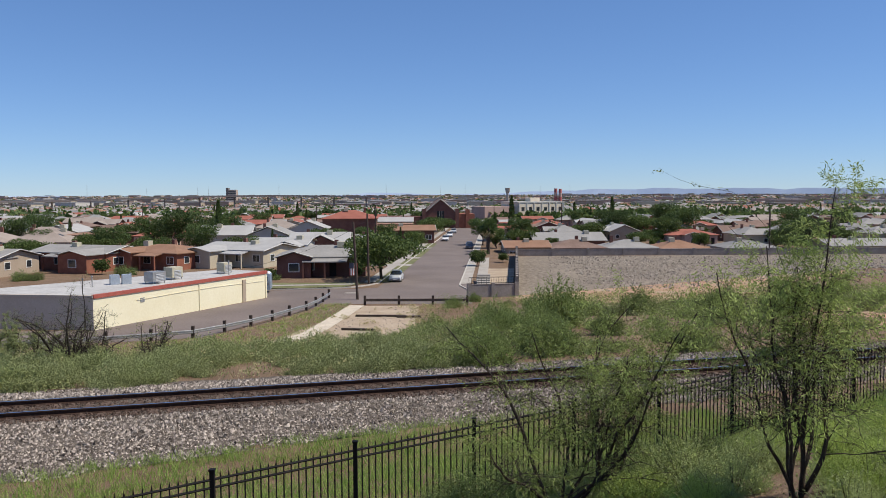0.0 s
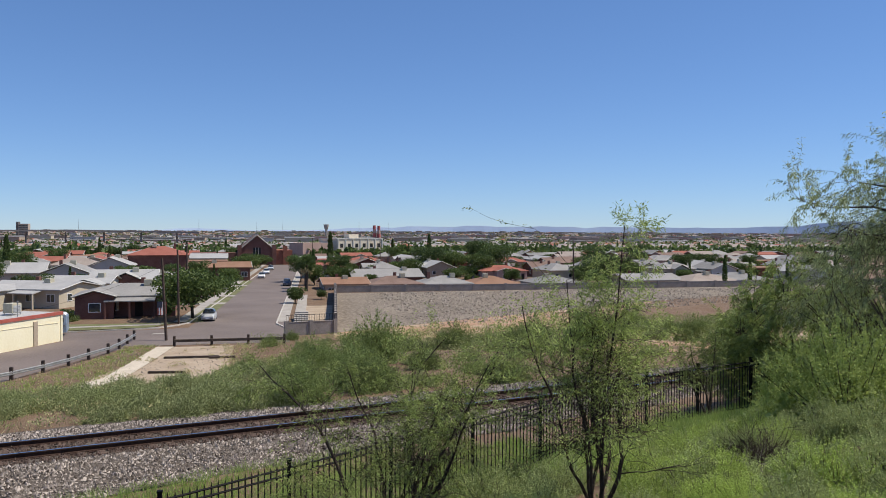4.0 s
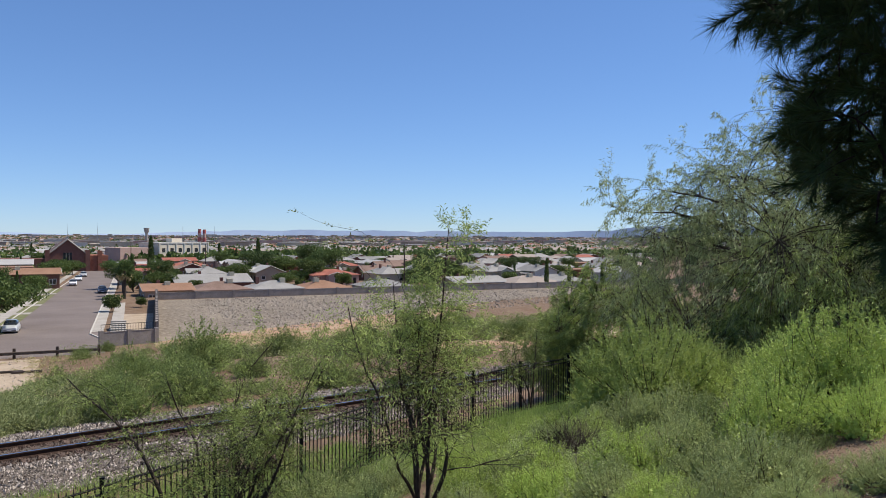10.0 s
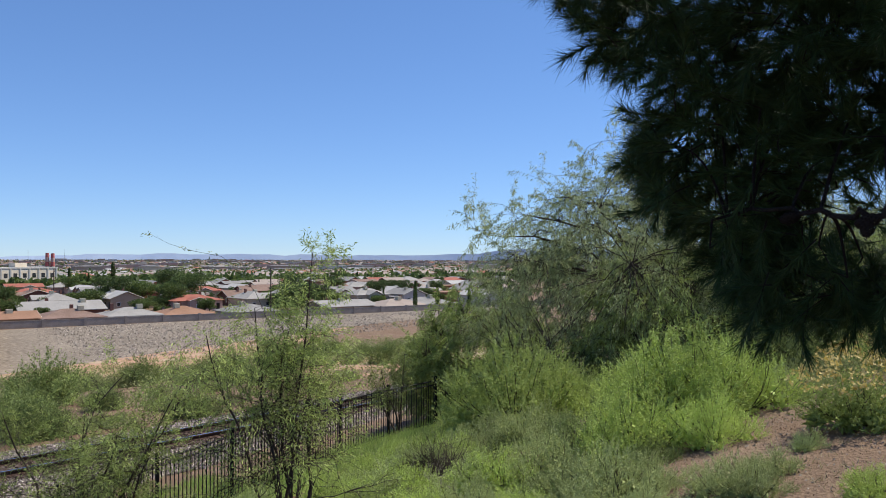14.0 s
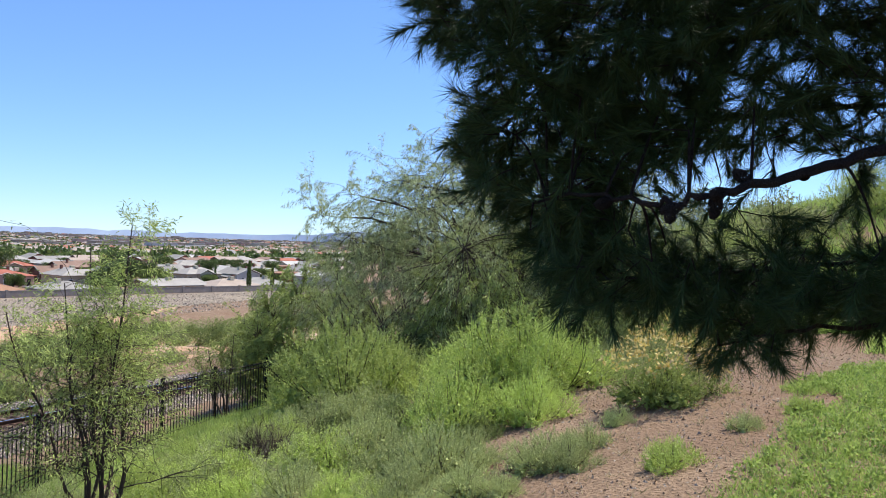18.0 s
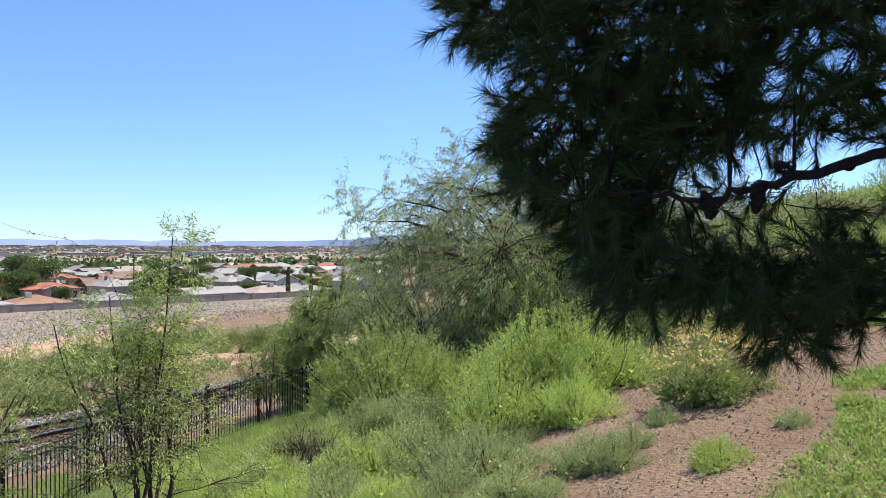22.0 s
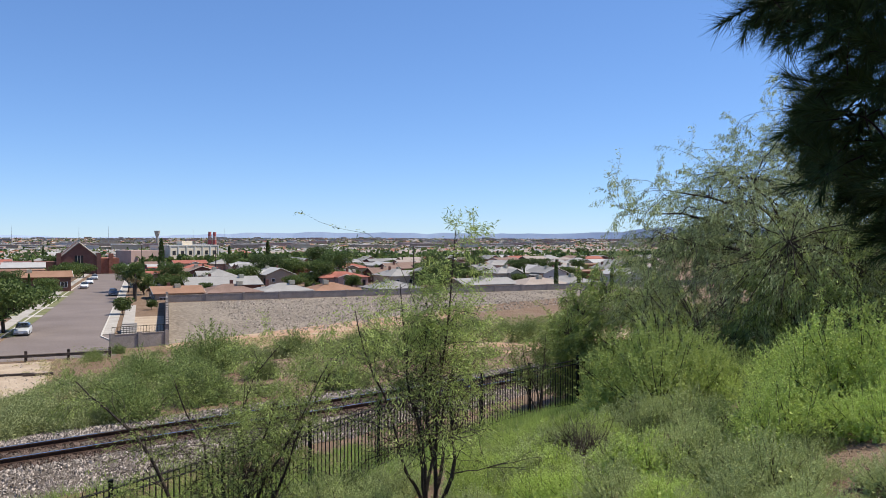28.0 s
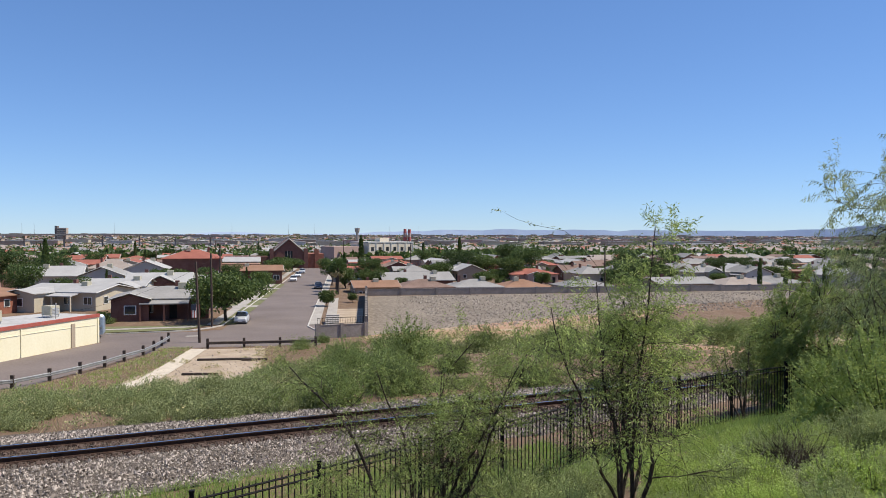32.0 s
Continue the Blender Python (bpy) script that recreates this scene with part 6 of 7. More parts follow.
# lawn on the crest, with bare earth towards the shrubs
def lawn(X, Y):
    az, r = np.degrees(np.arctan2(X, Y)), np.hypot(X, Y)
    edge = np.interp(r, [4, 6, 8, 10, 14, 20], [64, 67, 71, 74.5, 77, 72]) + 3.5 * noise2(X, Y, 0.6, 12)
    return (az > edge) & (az < 110) & (r > 4)


X, Y = scatter(90000, 3.5, 26, -3, 8, lawn)
near = np.hypot(X, Y) < 13
tufts("lawn_grass", X[near], Y[near], 0.10, 0.04, 8, 0.0032, GRASS, "bright green rough grass on the crest", spread=0.7)
XW, YW = X[near][::6], Y[near][::6]
low_brush("lawn_weeds", XW, YW, 0.10, 0.09, 22, 0.035, GRASS, "low leafy weeds among the grass")
X, Y = X[~near], Y[~near]
tufts("lawn_grass", X, Y, 0.25, 0.05, 5, 0.008, GRASS, "bright green rough grass on the crest", spread=0.7)
X, Y = scatter(15000, 14, 60, -10, 26, lambda X, Y: (np.degrees(np.arctan2(X, Y)) > 56) & (np.hypot(X, Y) > 17))
tufts("hill_grass", X, Y, 0.5, 0.15, 7, 0.014, GRASS, "green grass over the rising bank")
X, Y = scatter(2600, 3, 20, 0, 13, lambda X, Y: (np.degrees(np.arctan2(X, Y)) > 55) & (np.degrees(np.arctan2(X, Y)) < 80))
tufts("dry_grass", X, Y, 0.10, 0.04, 6, 0.004, DRY, "sparse dry straw on the bare earth", spread=0.9)

# slope between crest and fence
X, Y = scatter(2600, -6, 26, 5, 24, lambda X, Y: (toward(X, Y) > -0.5) & (toward(X, Y) < 9.5) & (np.hypot(X, Y) > 8.2) & (np.degrees(np.arctan2(X, Y)) < 57) & (noise2(X, Y, 1.6, 14) > -0.75))
low_brush("slope_undergrowth", X[::2], Y[::2], 0.16, 0.22, 22, 0.038, LEAF_SHRUB, "low grey-green growth covering the slope")
low_brush("slope_undergrowth", X[1::2], Y[1::2], 0.16, 0.20, 22, 0.038, LEAF_DULL, "low dull green growth covering the slope")
X, Y = scatter(42000, -18, 26, 4, 30, lambda X, Y: (toward(X, Y) < 3.0) & (toward(X, Y) > np.where(X < 4, -14, np.where(X < 8, -4.5, -1.2))) & (track_v(X, Y) < -np.interp(X, [-14, -8, -1, 6], [6.9, 5.9, 4.5, 3.9])))
tufts("fence_grass", X, Y, 0.27, 0.09, 9, 0.007, GRASS, "long bright green grass on both sides of the iron fence", spread=0.4)

# growth beyond the railway
def beyond(X, Y):
    v = track_v(X, Y)
    clear = (X > -17) & (X < -1.5) & (Y > 52 + 0.4 * (X + 17)) & (Y < 86)
    road_side = (X < -15) & (Y > 57.5 + 0.36 * (X + 20))
    return (v > 2.7 + 0.4 * noise2(X, Y, 1.5, 15)) & ~clear & ~road_side


X, Y = scatter(800, -45, 3, 20, 84, lambda X, Y: beyond(X, Y) & (track_v(X, Y) < 34) & (X < 3))
low_brush("railside_brush", X, Y, 0.45, 0.7, 50, 0.10, LEAF_BAND, "band of pale grey-green brush along the railway")
X, Y = scatter(700, -45, 3, 20, 84, lambda X, Y: beyond(X, Y) & (track_v(X, Y) < 30))
low_brush("railside_brush", X, Y, 0.75, 0.8, 60, 0.10, LEAF_STRAW, "straw-tinged brush along the railway")
X, Y = scatter(350, -45, 3, 20, 84, lambda X, Y: beyond(X, Y) & (track_v(X, Y) < 26))
low_brush("railside_brush", X, Y, 0.45, 0.7, 50, 0.10, LEAF_DULL, "band of olive brush along the railway")
X, Y = scatter(3600, -2, 80, 30, 100, lambda X, Y: beyond(X, Y) & (track_v(X, Y) < 58) & (noise2(X, Y, 4.0, 16) > -0.15))
low_brush("railside_brush", X[::2], Y[::2], 0.9, 0.9, 46, 0.12, LEAF_DULL, "olive brush over the red earth slope")
low_brush("railside_brush", X[1::2], Y[1::2], 0.9, 0.9, 46, 0.12, LEAF_FRESH, "green brush over the red earth slope")
X, Y = scatter(6000, -45, 70, 28, 98, lambda X, Y: beyond(X, Y) & (track_v(X, Y) < 58))
tufts("dry_grass", X, Y, 0.35, 0.2, 8, 0.014, DRY, "dry straw-coloured grass beyond the railway")
def verge(X, Y):
    g = np.interp(Y, [60, 65.7, 69.5, 73.7, 78.9, 82, 86.3], [-36, -21.5, -19, -16.9, -15.3, -14.2, -13.7])
    c = np.interp(Y, [58, 62.5, 68, 76, 85.2], [-22, -14.3, -12.2, -11.2, -10.2])
    return (X > g + 0.6) & (X < c)


X, Y = scatter(5200, -36, -9, 58, 87, verge)
tufts("verge_grass", X[::2], Y[::2], 0.28, 0.2, 9, 0.02, GRASS, "patchy green verge grass behind the guardrail")
tufts("verge_grass", X[1::2], Y[1::2], 0.28, 0.2, 9, 0.02, DRY, "patchy straw-coloured verge grass behind the guardrail")
X, Y = scatter(900, -14, -1.0, 56, 85.6, lambda X, Y: (noise2(X, Y, 2.0, 19) > 0.45) | (X > -3.6 + 0.8 * noise2(X, Y, 1.5, 20)) | (Y < 64 + 1.5 * noise2(X, Y, 1.5, 21)))
low_brush("clearing_weeds", X, Y, 0.3, 0.3, 40, 0.08, LEAF_STRAW, "sparse weeds on the bare clearing")

# yellow-flowered bush with its dead stalks
yb = bushy(91, 1.6, 0.85, LEAF_FRESH, 11, 100, 0.2, 0.036, 0.0075, 14, "flowering_shrub", "green bush covered in faded yellow flower heads")
rng = np.random.default_rng(92)
acc = Acc()
k = 230
a, e = rng.uniform(0, 6.28, k), np.arcsin(rng.uniform(0.45, 1, k))
P = np.stack([np.cos(a) * np.cos(e) * 0.88, np.sin(a) * np.cos(e) * 0.88, np.sin(e) * 0.98], 1) * rng.uniform(0.9, 1.18, (k, 1))
for _ in range(6):
    acc.leaves(P + rng.normal(size=P.shape) * 0.02, rng.normal(size=P.shape) + (0, 0, 0.6), 0.05, 0.018, rng)
link("flower_head", acc.mesh("flower_head", LEAF_YELLOW), None, yb, "faded yellow flower heads")
plant(yb, 63.6, 10.4, s=0.92)


def dead_brush(seed, label, size, n=70, mat=PALE_BARK):
    rng = np.random.default_rng(seed)
    d = tagged(new("dead_brush"), label, "dead shrub", "dead shrubs")
    acc = Acc()
    for _ in range(n):
        a = rng.uniform(0, 6.28)
        dr = np.array([math.cos(a), math.sin(a), rng.uniform(0.1, 1.3)])
        pts, d2 = branch(rng, (rng.normal() * 0.05, rng.normal() * 0.05, 0), dr, size * rng.uniform(0.5, 1.1), 6, 0.06, 0.35)
        acc.tube(pts, np.linspace(0.007, 0.002, 7), 3)
        for _ in range(2):
            q, _d = branch(rng, pts[rng.integers(2, 6)], d2 + rng.normal(size=3) * 0.7, size * 0.35, 4, 0.05, 0.4)
            acc.tube(q, np.linspace(0.004, 0.0015, 5), 3)
    link("twig", acc.mesh("twig", mat), None, d, "dry tangled twigs")
    return d


plant(dead_brush(95, "tangle of dry brown twigs among the green shrubs", 0.85, 240, BARK), 35.6, 12.3)
plant(dead_brush(96, "bleached grey dead twigs lying on the slope", 0.7, 90), 34.4, 11.5)
plant(dead_brush(97, "bleached grey dead twigs lying on the slope", 0.6, 60), 45.5, 11.9)
plant(dead_brush(98, "dry brown twigs at the foot of the shrubs", 0.5, 70, BARK), 33.0, 10.4)

# dark scrubby trees between railway and road
for az, r, h, lean, per in ((-25.6, 38.0, 4.0, 0.5, 1), (-24.6, 38.5, 2.9, 0.7, 1), (-20.4, 40.0, 2.4, 0.9, 1), (-29.0, 44.0, 2.6, 0.8, 12), (-31.0, 44.0, 2.8, 0.8, 12), (-27.4, 43.0, 2.0, 0.9, 10)):
    sp = sapling(int(-az * 10), "dark scrubby half-bare tree between railway and road", h, 8, lean, per=per, leaf_mat=LEAF_DULL, size=0.07, width=0.014, name="scrub_tree", leader=False, thick=2.8, reach=(0.7, 1.1), bush=2)
    plant(sp, az, r)

CLOD = leafy("earth_clods", (0.17, 0.108, 0.068), (0.30, 0.205, 0.135), 0.0, 0.95)
# loose pebbles on the bare earth of the crest
X, Y = scatter(5000, 4, 14, 1, 9, lambda X, Y: (np.degrees(np.arctan2(X, Y)) > 50) & (np.hypot(X, Y) < 13))
stones("pebbles", X, Y, ground_z(X, Y) + 0.02 * noise2(X, Y, 1.5, 3) + 0.002, 0.013, RUBBLE, "small pale pebbles on the bare reddish earth", gr, "pebbles")
X, Y = scatter(16000, 4, 15, 1, 10, lambda X, Y: (np.degrees(np.arctan2(X, Y)) > 48) & (np.hypot(X, Y) < 14))
stones("soil_clods", X, Y, ground_z(X, Y) + 0.02 * noise2(X, Y, 1.5, 3) - 0.003, 0.0125, CLOD, "crumbled clods of reddish earth", gr, "soil")
# rubble on the lot
X, Y = scatter(9000, 12, 110, 96, 152, lambda X, Y: (X > 14 + (Y - 96) * 0.1) & (Y > 100 + (X - 20) * 0.55) & (noise2(X, Y, 12, 18) > -0.55))
stones("lot_rubble", X, Y, ground_z(X, Y) + 0.05, 0.09, LOT_STONE, "pale broken stone strewn over the lot", gr, "rubble")

# ---------------------------------------------------------------- street furniture
POLE = surface("weathered_pole_timber", (0.05, 0.035, 0.027), (0.11, 0.08, 0.065), 3.0, 0.9, 0.4)


def utility_pole(x, y, h, arm=True, lean=0.0, turn=0.0):
    p = tagged(new("utility_pole"), "dark weathered wooden utility pole beside the street", "utility pole", "utility poles")
    acc = Acc()
    acc.tube([(0, 0, -0.3), (0, 0, h * 0.5), (0, 0, h)], [0.16, 0.14, 0.11], 8)
    link("pole", acc.mesh("pole", POLE, True), None, p)
    if arm:
        link("crossarm", Acc().box(-1.1, 1.1, -0.06, 0.06, h - 0.75, h - 0.62).mesh("crossarm", POLE), None, p)
        for s in (-1.0, -0.5, 0.5, 1.0):
            acc = Acc()
            acc.tube([(s, 0, h - 0.62), (s, 0, h - 0.55), (s, 0, h - 0.48)], [0.03, 0.05, 0.02], 6)
            link("insulator", acc.mesh("insulator", GALV), None, p)
    p.matrix_basis = pose(x, y, float(ground_z(x, y)), 0, lean, turn)
    return p


utility_pole(-9.9, 90.6, 9.0, False, -2.6)
utility_pole(-10.0, 105.5, 9.6, False, -0.8)
utility_pole(-12.8, 150.0, 10.0, True, 0, 90)
utility_pole(66.0, 159.5, 8.5, False)
for x, y in ((-40, 250), (-70, 210), (36, 240), (72, 262), (95, 230), (20, 310), (-30, 330), (118, 240), (-95, 250)):
    utility_pole(x, y, 9.5, True, 0, 90)


def wire(p, q, sag):
    u = np.linspace(0, 1, 14)[:, None]
    c = np.array(p) * (1 - u) + np.array(q) * u
    c[:, 2] -= sag * 4 * u[:, 0] * (1 - u[:, 0])
    acc = Acc()
    acc.tube(c, [0.012] * 14, 3)
    return tagged(link("power_line", acc.mesh("power_line", IRON), None), "thin dark overhead power line between poles", "power line", "power lines")


wire((-9.5, 90.6, 8.8), (-9.8, 105.5, 9.4), 0.3)
wire((-9.8, 105.5, 9.3), (-12.8, 150, 9.3), 0.8)
wire((-9.5, 90.6, 8.6), (-23.0, 93.0, 3.6), 0.6)


# ---------------------------------------------------------------- vehicles
PAINT = {k: surface(k + "_car_paint", a, b, 0.8, 0.3, 0.0, spec=0.6) for k, a, b in (
    ("silver_blue", (0.19, 0.25, 0.33), (0.26, 0.32, 0.40)), ("white", (0.70, 0.70, 0.70), (0.80, 0.80, 0.80)), ("silver", (0.42, 0.43, 0.44), (0.52, 0.53, 0.54)),
    ("dark_blue", (0.03, 0.04, 0.07), (0.05, 0.06, 0.09)), ("grey", (0.16, 0.16, 0.17), (0.22, 0.22, 0.23)))}
LAMP = surface("headlamp_lens", (0.6, 0.6, 0.58), (0.75, 0.75, 0.72), 1.0, 0.15, 0.0, spec=0.8)
TAIL = surface("tail_lamp_lens", (0.30, 0.02, 0.02), (0.40, 0.03, 0.03), 1.0, 0.2, 0.0, spec=0.8)


def loft(sections, material, name):
    """A body along x from (x, half width, bottom, top, top half width) sections."""
    acc = Acc()
    v = []
    for x, w, z0, z1, wt in sections:
        v += [(x, -w, z0), (x, -w, z0 + (z1 - z0) * 0.55), (x, -wt, z1 - 0.05), (x, -wt * 0.85, z1), (x, wt * 0.85, z1), (x, wt, z1 - 0.05), (x, w, z0 + (z1 - z0) * 0.55), (x, w, z0)]
    k, n = 8, len(sections)
    f = [(i * k + j, (i + 1) * k + j, (i + 1) * k + (j + 1) % k, i * k + (j + 1) % k) for i in range(n - 1) for j in range(k)]
    f += [(0, 1, 6, 7), (1, 2, 5, 6), (2, 3, 4, 5)]
    b = (n - 1) * k
    f += [(b + 7, b + 6, b + 1, b), (b + 6, b + 5, b + 2, b + 1), (b + 5, b + 4, b + 3, b + 2)]
    acc.add(v, f)
    return acc.mesh(name, material)


def wheels(v, xs, track_w, r):
    for x in xs:
        for s in (-1, 1):
            acc = Acc()
            acc.tube([(0, -0.1, 0), (0, -0.09, 0), (0, 0.09, 0), (0, 0.1, 0)], [r * 0.75, r, r, r * 0.75], 16)
            wheel = link("wheel", acc.mesh("tyre", RUBBER), None, v, "black rubber tyre")
            wheel.location = (x, s * track_w / 2, r)
            acc = Acc()
            acc.tube([(0, -0.105, 0), (0, 0.105, 0)], [r * 0.58, r * 0.58], 12)
            acc.add([(0, -0.1, 0)] + [(math.cos(k * math.pi / 6) * r * 0.58, -0.1, math.sin(k * math.pi / 6) * r * 0.58) for k in range(12)], [(0, k + 1, (k + 1) % 12 + 1) for k in range(12)])
            acc.add([(0, 0.1, 0)] + [(math.cos(k * math.pi / 6) * r * 0.58, 0.1, math.sin(k * math.pi / 6) * r * 0.58) for k in range(12)], [(0, k + 1, (k + 1) % 12 + 1) for k in range(12)])
            link("rim", acc.mesh("rim", GALV), None, wheel, "grey metal rim")


def car(x, y, turn, paint, label):
    c = tagged(new("car"), label, "car", "parked cars")
    link("body", loft([(-2.2, 0.78, 0.35, 0.75, 0.7), (-2.1, 0.86, 0.22, 0.95, 0.78), (-0.9, 0.88, 0.2, 0.98, 0.8), (1.0, 0.88, 0.2, 0.95, 0.8), (2.0, 0.84, 0.22, 0.8, 0.74), (2.2, 0.74, 0.35, 0.65, 0.66)], PAINT[paint], "body"), None, c)
    link("cabin", loft([(-1.75, 0.74, 0.9, 1.0, 0.7), (-1.15, 0.76, 0.9, 1.4, 0.6), (0.15, 0.76, 0.9, 1.44, 0.6), (1.05, 0.74, 0.9, 0.98, 0.7)], GLASS, "cabin"), None, c, "dark glazed cabin")
    link("roof", Acc().box(-1.1, 0.15, -0.56, 0.56, 1.41, 1.46).mesh("roof", PAINT[paint]), None, c)
    for s in (-1, 1):
        link("headlight", Acc().box(2.1, 2.2, s * 0.58 - 0.13, s * 0.58 + 0.13, 0.55, 0.68).mesh("headlight", LAMP), None, c)
        link("tail_light", Acc().box(-2.2, -2.1, s * 0.6 - 0.13, s * 0.6 + 0.13, 0.62, 0.78).mesh("tail_light", TAIL), None, c)
    link("bumper", Acc().box(2.16, 2.27, -0.75, 0.75, 0.3, 0.45).mesh("bumper", PAINT["grey"]), None, c)
    link("number_plate", Acc().box(2.27, 2.285, -0.26, 0.26, 0.36, 0.47).mesh("number_plate", WHITE), None, c)
    wheels(c, (-1.35, 1.35), 1.56, 0.32)
    return place(c, x, y, float(ground_z(x, y)) + 0.03, turn)


car(-6.6, 110.5, -92, "silver", "silver car parked at the kerb under a tree")
car(street_x(207) - 3.6, 207, -92, "white", "white car parked along the street")
car(street_x(227) - 3.6, 227, -92, "white", "white car parked along the street")
car(street_x(250) - 3.6, 250, -92, "silver", "silver car parked along the street")
car(street_x(178) + 3.7, 178, -92, "dark_blue", "dark blue car parked along the street")
car(street_x(300) - 3.6, 300, -92, "white", "white car parked far along the street")


def van(x, y, turn):
    v = tagged(new("camper_van"), "silver-blue high-roofed camper van on the road", "van")
    link("body", loft([(-2.7, 0.9, 0.5, 2.2, 0.8), (-2.6, 0.98, 0.35, 2.36, 0.85), (0.9, 0.98, 0.35, 2.38, 0.85), (1.7, 0.97, 0.35, 1.5, 0.9), (2.5, 0.94, 0.35, 1.2, 0.86), (2.75, 0.86, 0.45, 1.0, 0.8)], PAINT["silver_blue"], "body"), None, v)
    link("high_top", loft([(-2.6, 0.85, 2.3, 2.4, 0.75), (-2.4, 0.88, 2.3, 2.56, 0.72), (0.4, 0.88, 2.3, 2.56, 0.72), (0.9, 0.85, 2.3, 2.4, 0.7)], PAINT["white"], "high_top"), None, v, "white raised roof")
    link("windscreen", loft([(1.0, 0.86, 1.5, 2.3, 0.8), (1.82, 0.88, 1.4, 1.5, 0.84)], GLASS, "windscreen"), None, v)
    for s in (-1, 1):
        for xx, w in ((0.75, 0.42), (-0.4, 0.55), (-1.75, 0.6)):
            link("side_window", Acc().box(xx - w, xx + w, s * 0.985 - 0.012, s * 0.985 + 0.012, 1.5, 2.0).mesh("side_window", GLASS), None, v)
        link("side_stripe", Acc().box(-2.5, 2.3, s * 0.988 - 0.01, s * 0.988 + 0.01, 1.02, 1.2).mesh("side_stripe", PAINT["grey"]), None, v)
        link("headlight", Acc().box(2.68, 2.78, s * 0.62 - 0.15, s * 0.62 + 0.15, 0.75, 0.9).mesh("headlight", LAMP), None, v)
        link("mirror", Acc().box(1.45, 1.6, s * 1.12 - 0.09, s * 1.12 + 0.09, 1.4, 1.65).mesh("mirror", PAINT["grey"]), None, v)
    link("bumper", Acc().box(2.72, 2.86, -0.9, 0.9, 0.4, 0.58).mesh("bumper", GALV), None, v)
    wheels(v, (-1.6, 1.75), 1.72, 0.37)
    return place(v, x, y, float(ground_z(x, y)) + 0.03, turn)


van(-24.1, 97.7, 186)


def porch_flag(x, y, z):
    """A striped cloth hanging beside a plain staff in a front garden."""
    f = tagged(new("porch_flag"), "red and white striped flag with a blue corner", "flag")
    acc = Acc()
    acc.tube([(-0.6, 0.02, -1.1), (-0.6, 0.02, 0.6), (-0.6, 0.02, 2.0)], [0.03, 0.028, 0.02], 6)
    link("staff", acc.mesh("staff", POST_WOOD), None, f)
    for k in range(7):
        x0 = -0.56 + k * 0.16
        v = [(x0 + w, 0.06 * math.sin(5 * (x0 + w)) + o, z1) for o in (0, 0.015) for w, z1 in ((0, 0.1), (0.16, 0.1), (0.16, 1.8), (0, 1.8))]
        acc = Acc()
        acc.add(v, [(0, 1, 2, 3), (7, 6, 5, 4), (0, 4, 5, 1), (2, 6, 7, 3), (1, 5, 6, 2), (3, 7, 4, 0)])
        link("stripe", acc.mesh("stripe", RED_TRIM if k % 2 == 0 else WHITE), None, f)
    link("canton", Acc().box(-0.57, 0.05, -0.07, 0.085, 1.05, 1.81).mesh("canton", PAINT["dark_blue"]), None, f, "dark blue corner")
    return place(f, x, y, z)


porch_flag(-12.2, 107.0, 1.05)

# ---------------------------------------------------------------- gardens and pavements along the street
LAWN = surface("garden_lawn", (0.09, 0.105, 0.04), (0.21, 0.20, 0.095), 0.5, 0.95, 0.5, 14)
sx = street_x


def along(a, b, y0, y1, mat, lift, name, label, cat):
    return patch(name, [(sx(y0) + a, y0), (sx(y0) + b, y0), (sx(y1) + b, y1), (sx(y1) + a, y1)], mat, lift, label, cat)


for y0, y1 in ((108, 133), (136, 148), (152, 176), (180, 195)):
    along(-7.0, -4.85, y0, y1, LAWN, 0.09, "verge", "patchy grass verge between pavement and kerb", "grass")
along(-8.6, -7.05, 108, 290, CONCRETE, 0.085, "pavement", "pale concrete pavement beside the street", "pavement")
along(4.85, 6.2, 106, 300, CONCRETE, 0.085, "pavement", "pale concrete pavement beside the street", "pavement")
for y0 in (133.3, 148.6, 176.6):
    along(-12.5, -4.85, y0, y0 + 3.0, CONCRETE, 0.095, "driveway", "pale concrete driveway", "driveway")
along(-22, -8.7, 136.5, 148, LAWN, 0.06, "lawn", "green front lawn", "grass")
along(-20, -8.7, 180, 194, LAWN, 0.06, "lawn", "green front lawn", "grass")
patch("lawn", [(-26, 100.6), (-13, 102.8), (-10.8, 107.5), (-26, 108)], LAWN, 0.08, "patchy lawn before the grey bungalow", "grass")
patch("pavement", [(-26, 103.2), (-12.2, 105.2), (-12.0, 106.6), (-26, 104.6)], CONCRETE, 0.1, "pale concrete pavement", "pavement")
patch("garden", [(3.4, 94.0), (8.4, 94.6), (11.5, 128), (6.5, 128)], TAN_SOIL, 0.06, "bare garden strip beside the street", "ground")
along(6.8, 8.4, 96, 150, CONCRETE, 0.09, "path", "pale concrete garden path", "path")
along(-9, -7.4, 96, 97, CONCRETE, 0.05, "gutter", "concrete gutter crossing", "pavement")


def step_run():
    s = tagged(new("garden_steps"), "short run of pale concrete garden steps", "steps")
    for k in range(6):
        o = link("step", Acc().box(-0.9, 0.9, 0, 0.9, 0, 0.16 * (k + 1)).mesh("step", CONCRETE), None, s)
        o.location.y = k * 0.85
    return place(s, 5.3, 104.5, 0.05, -4)


step_run()


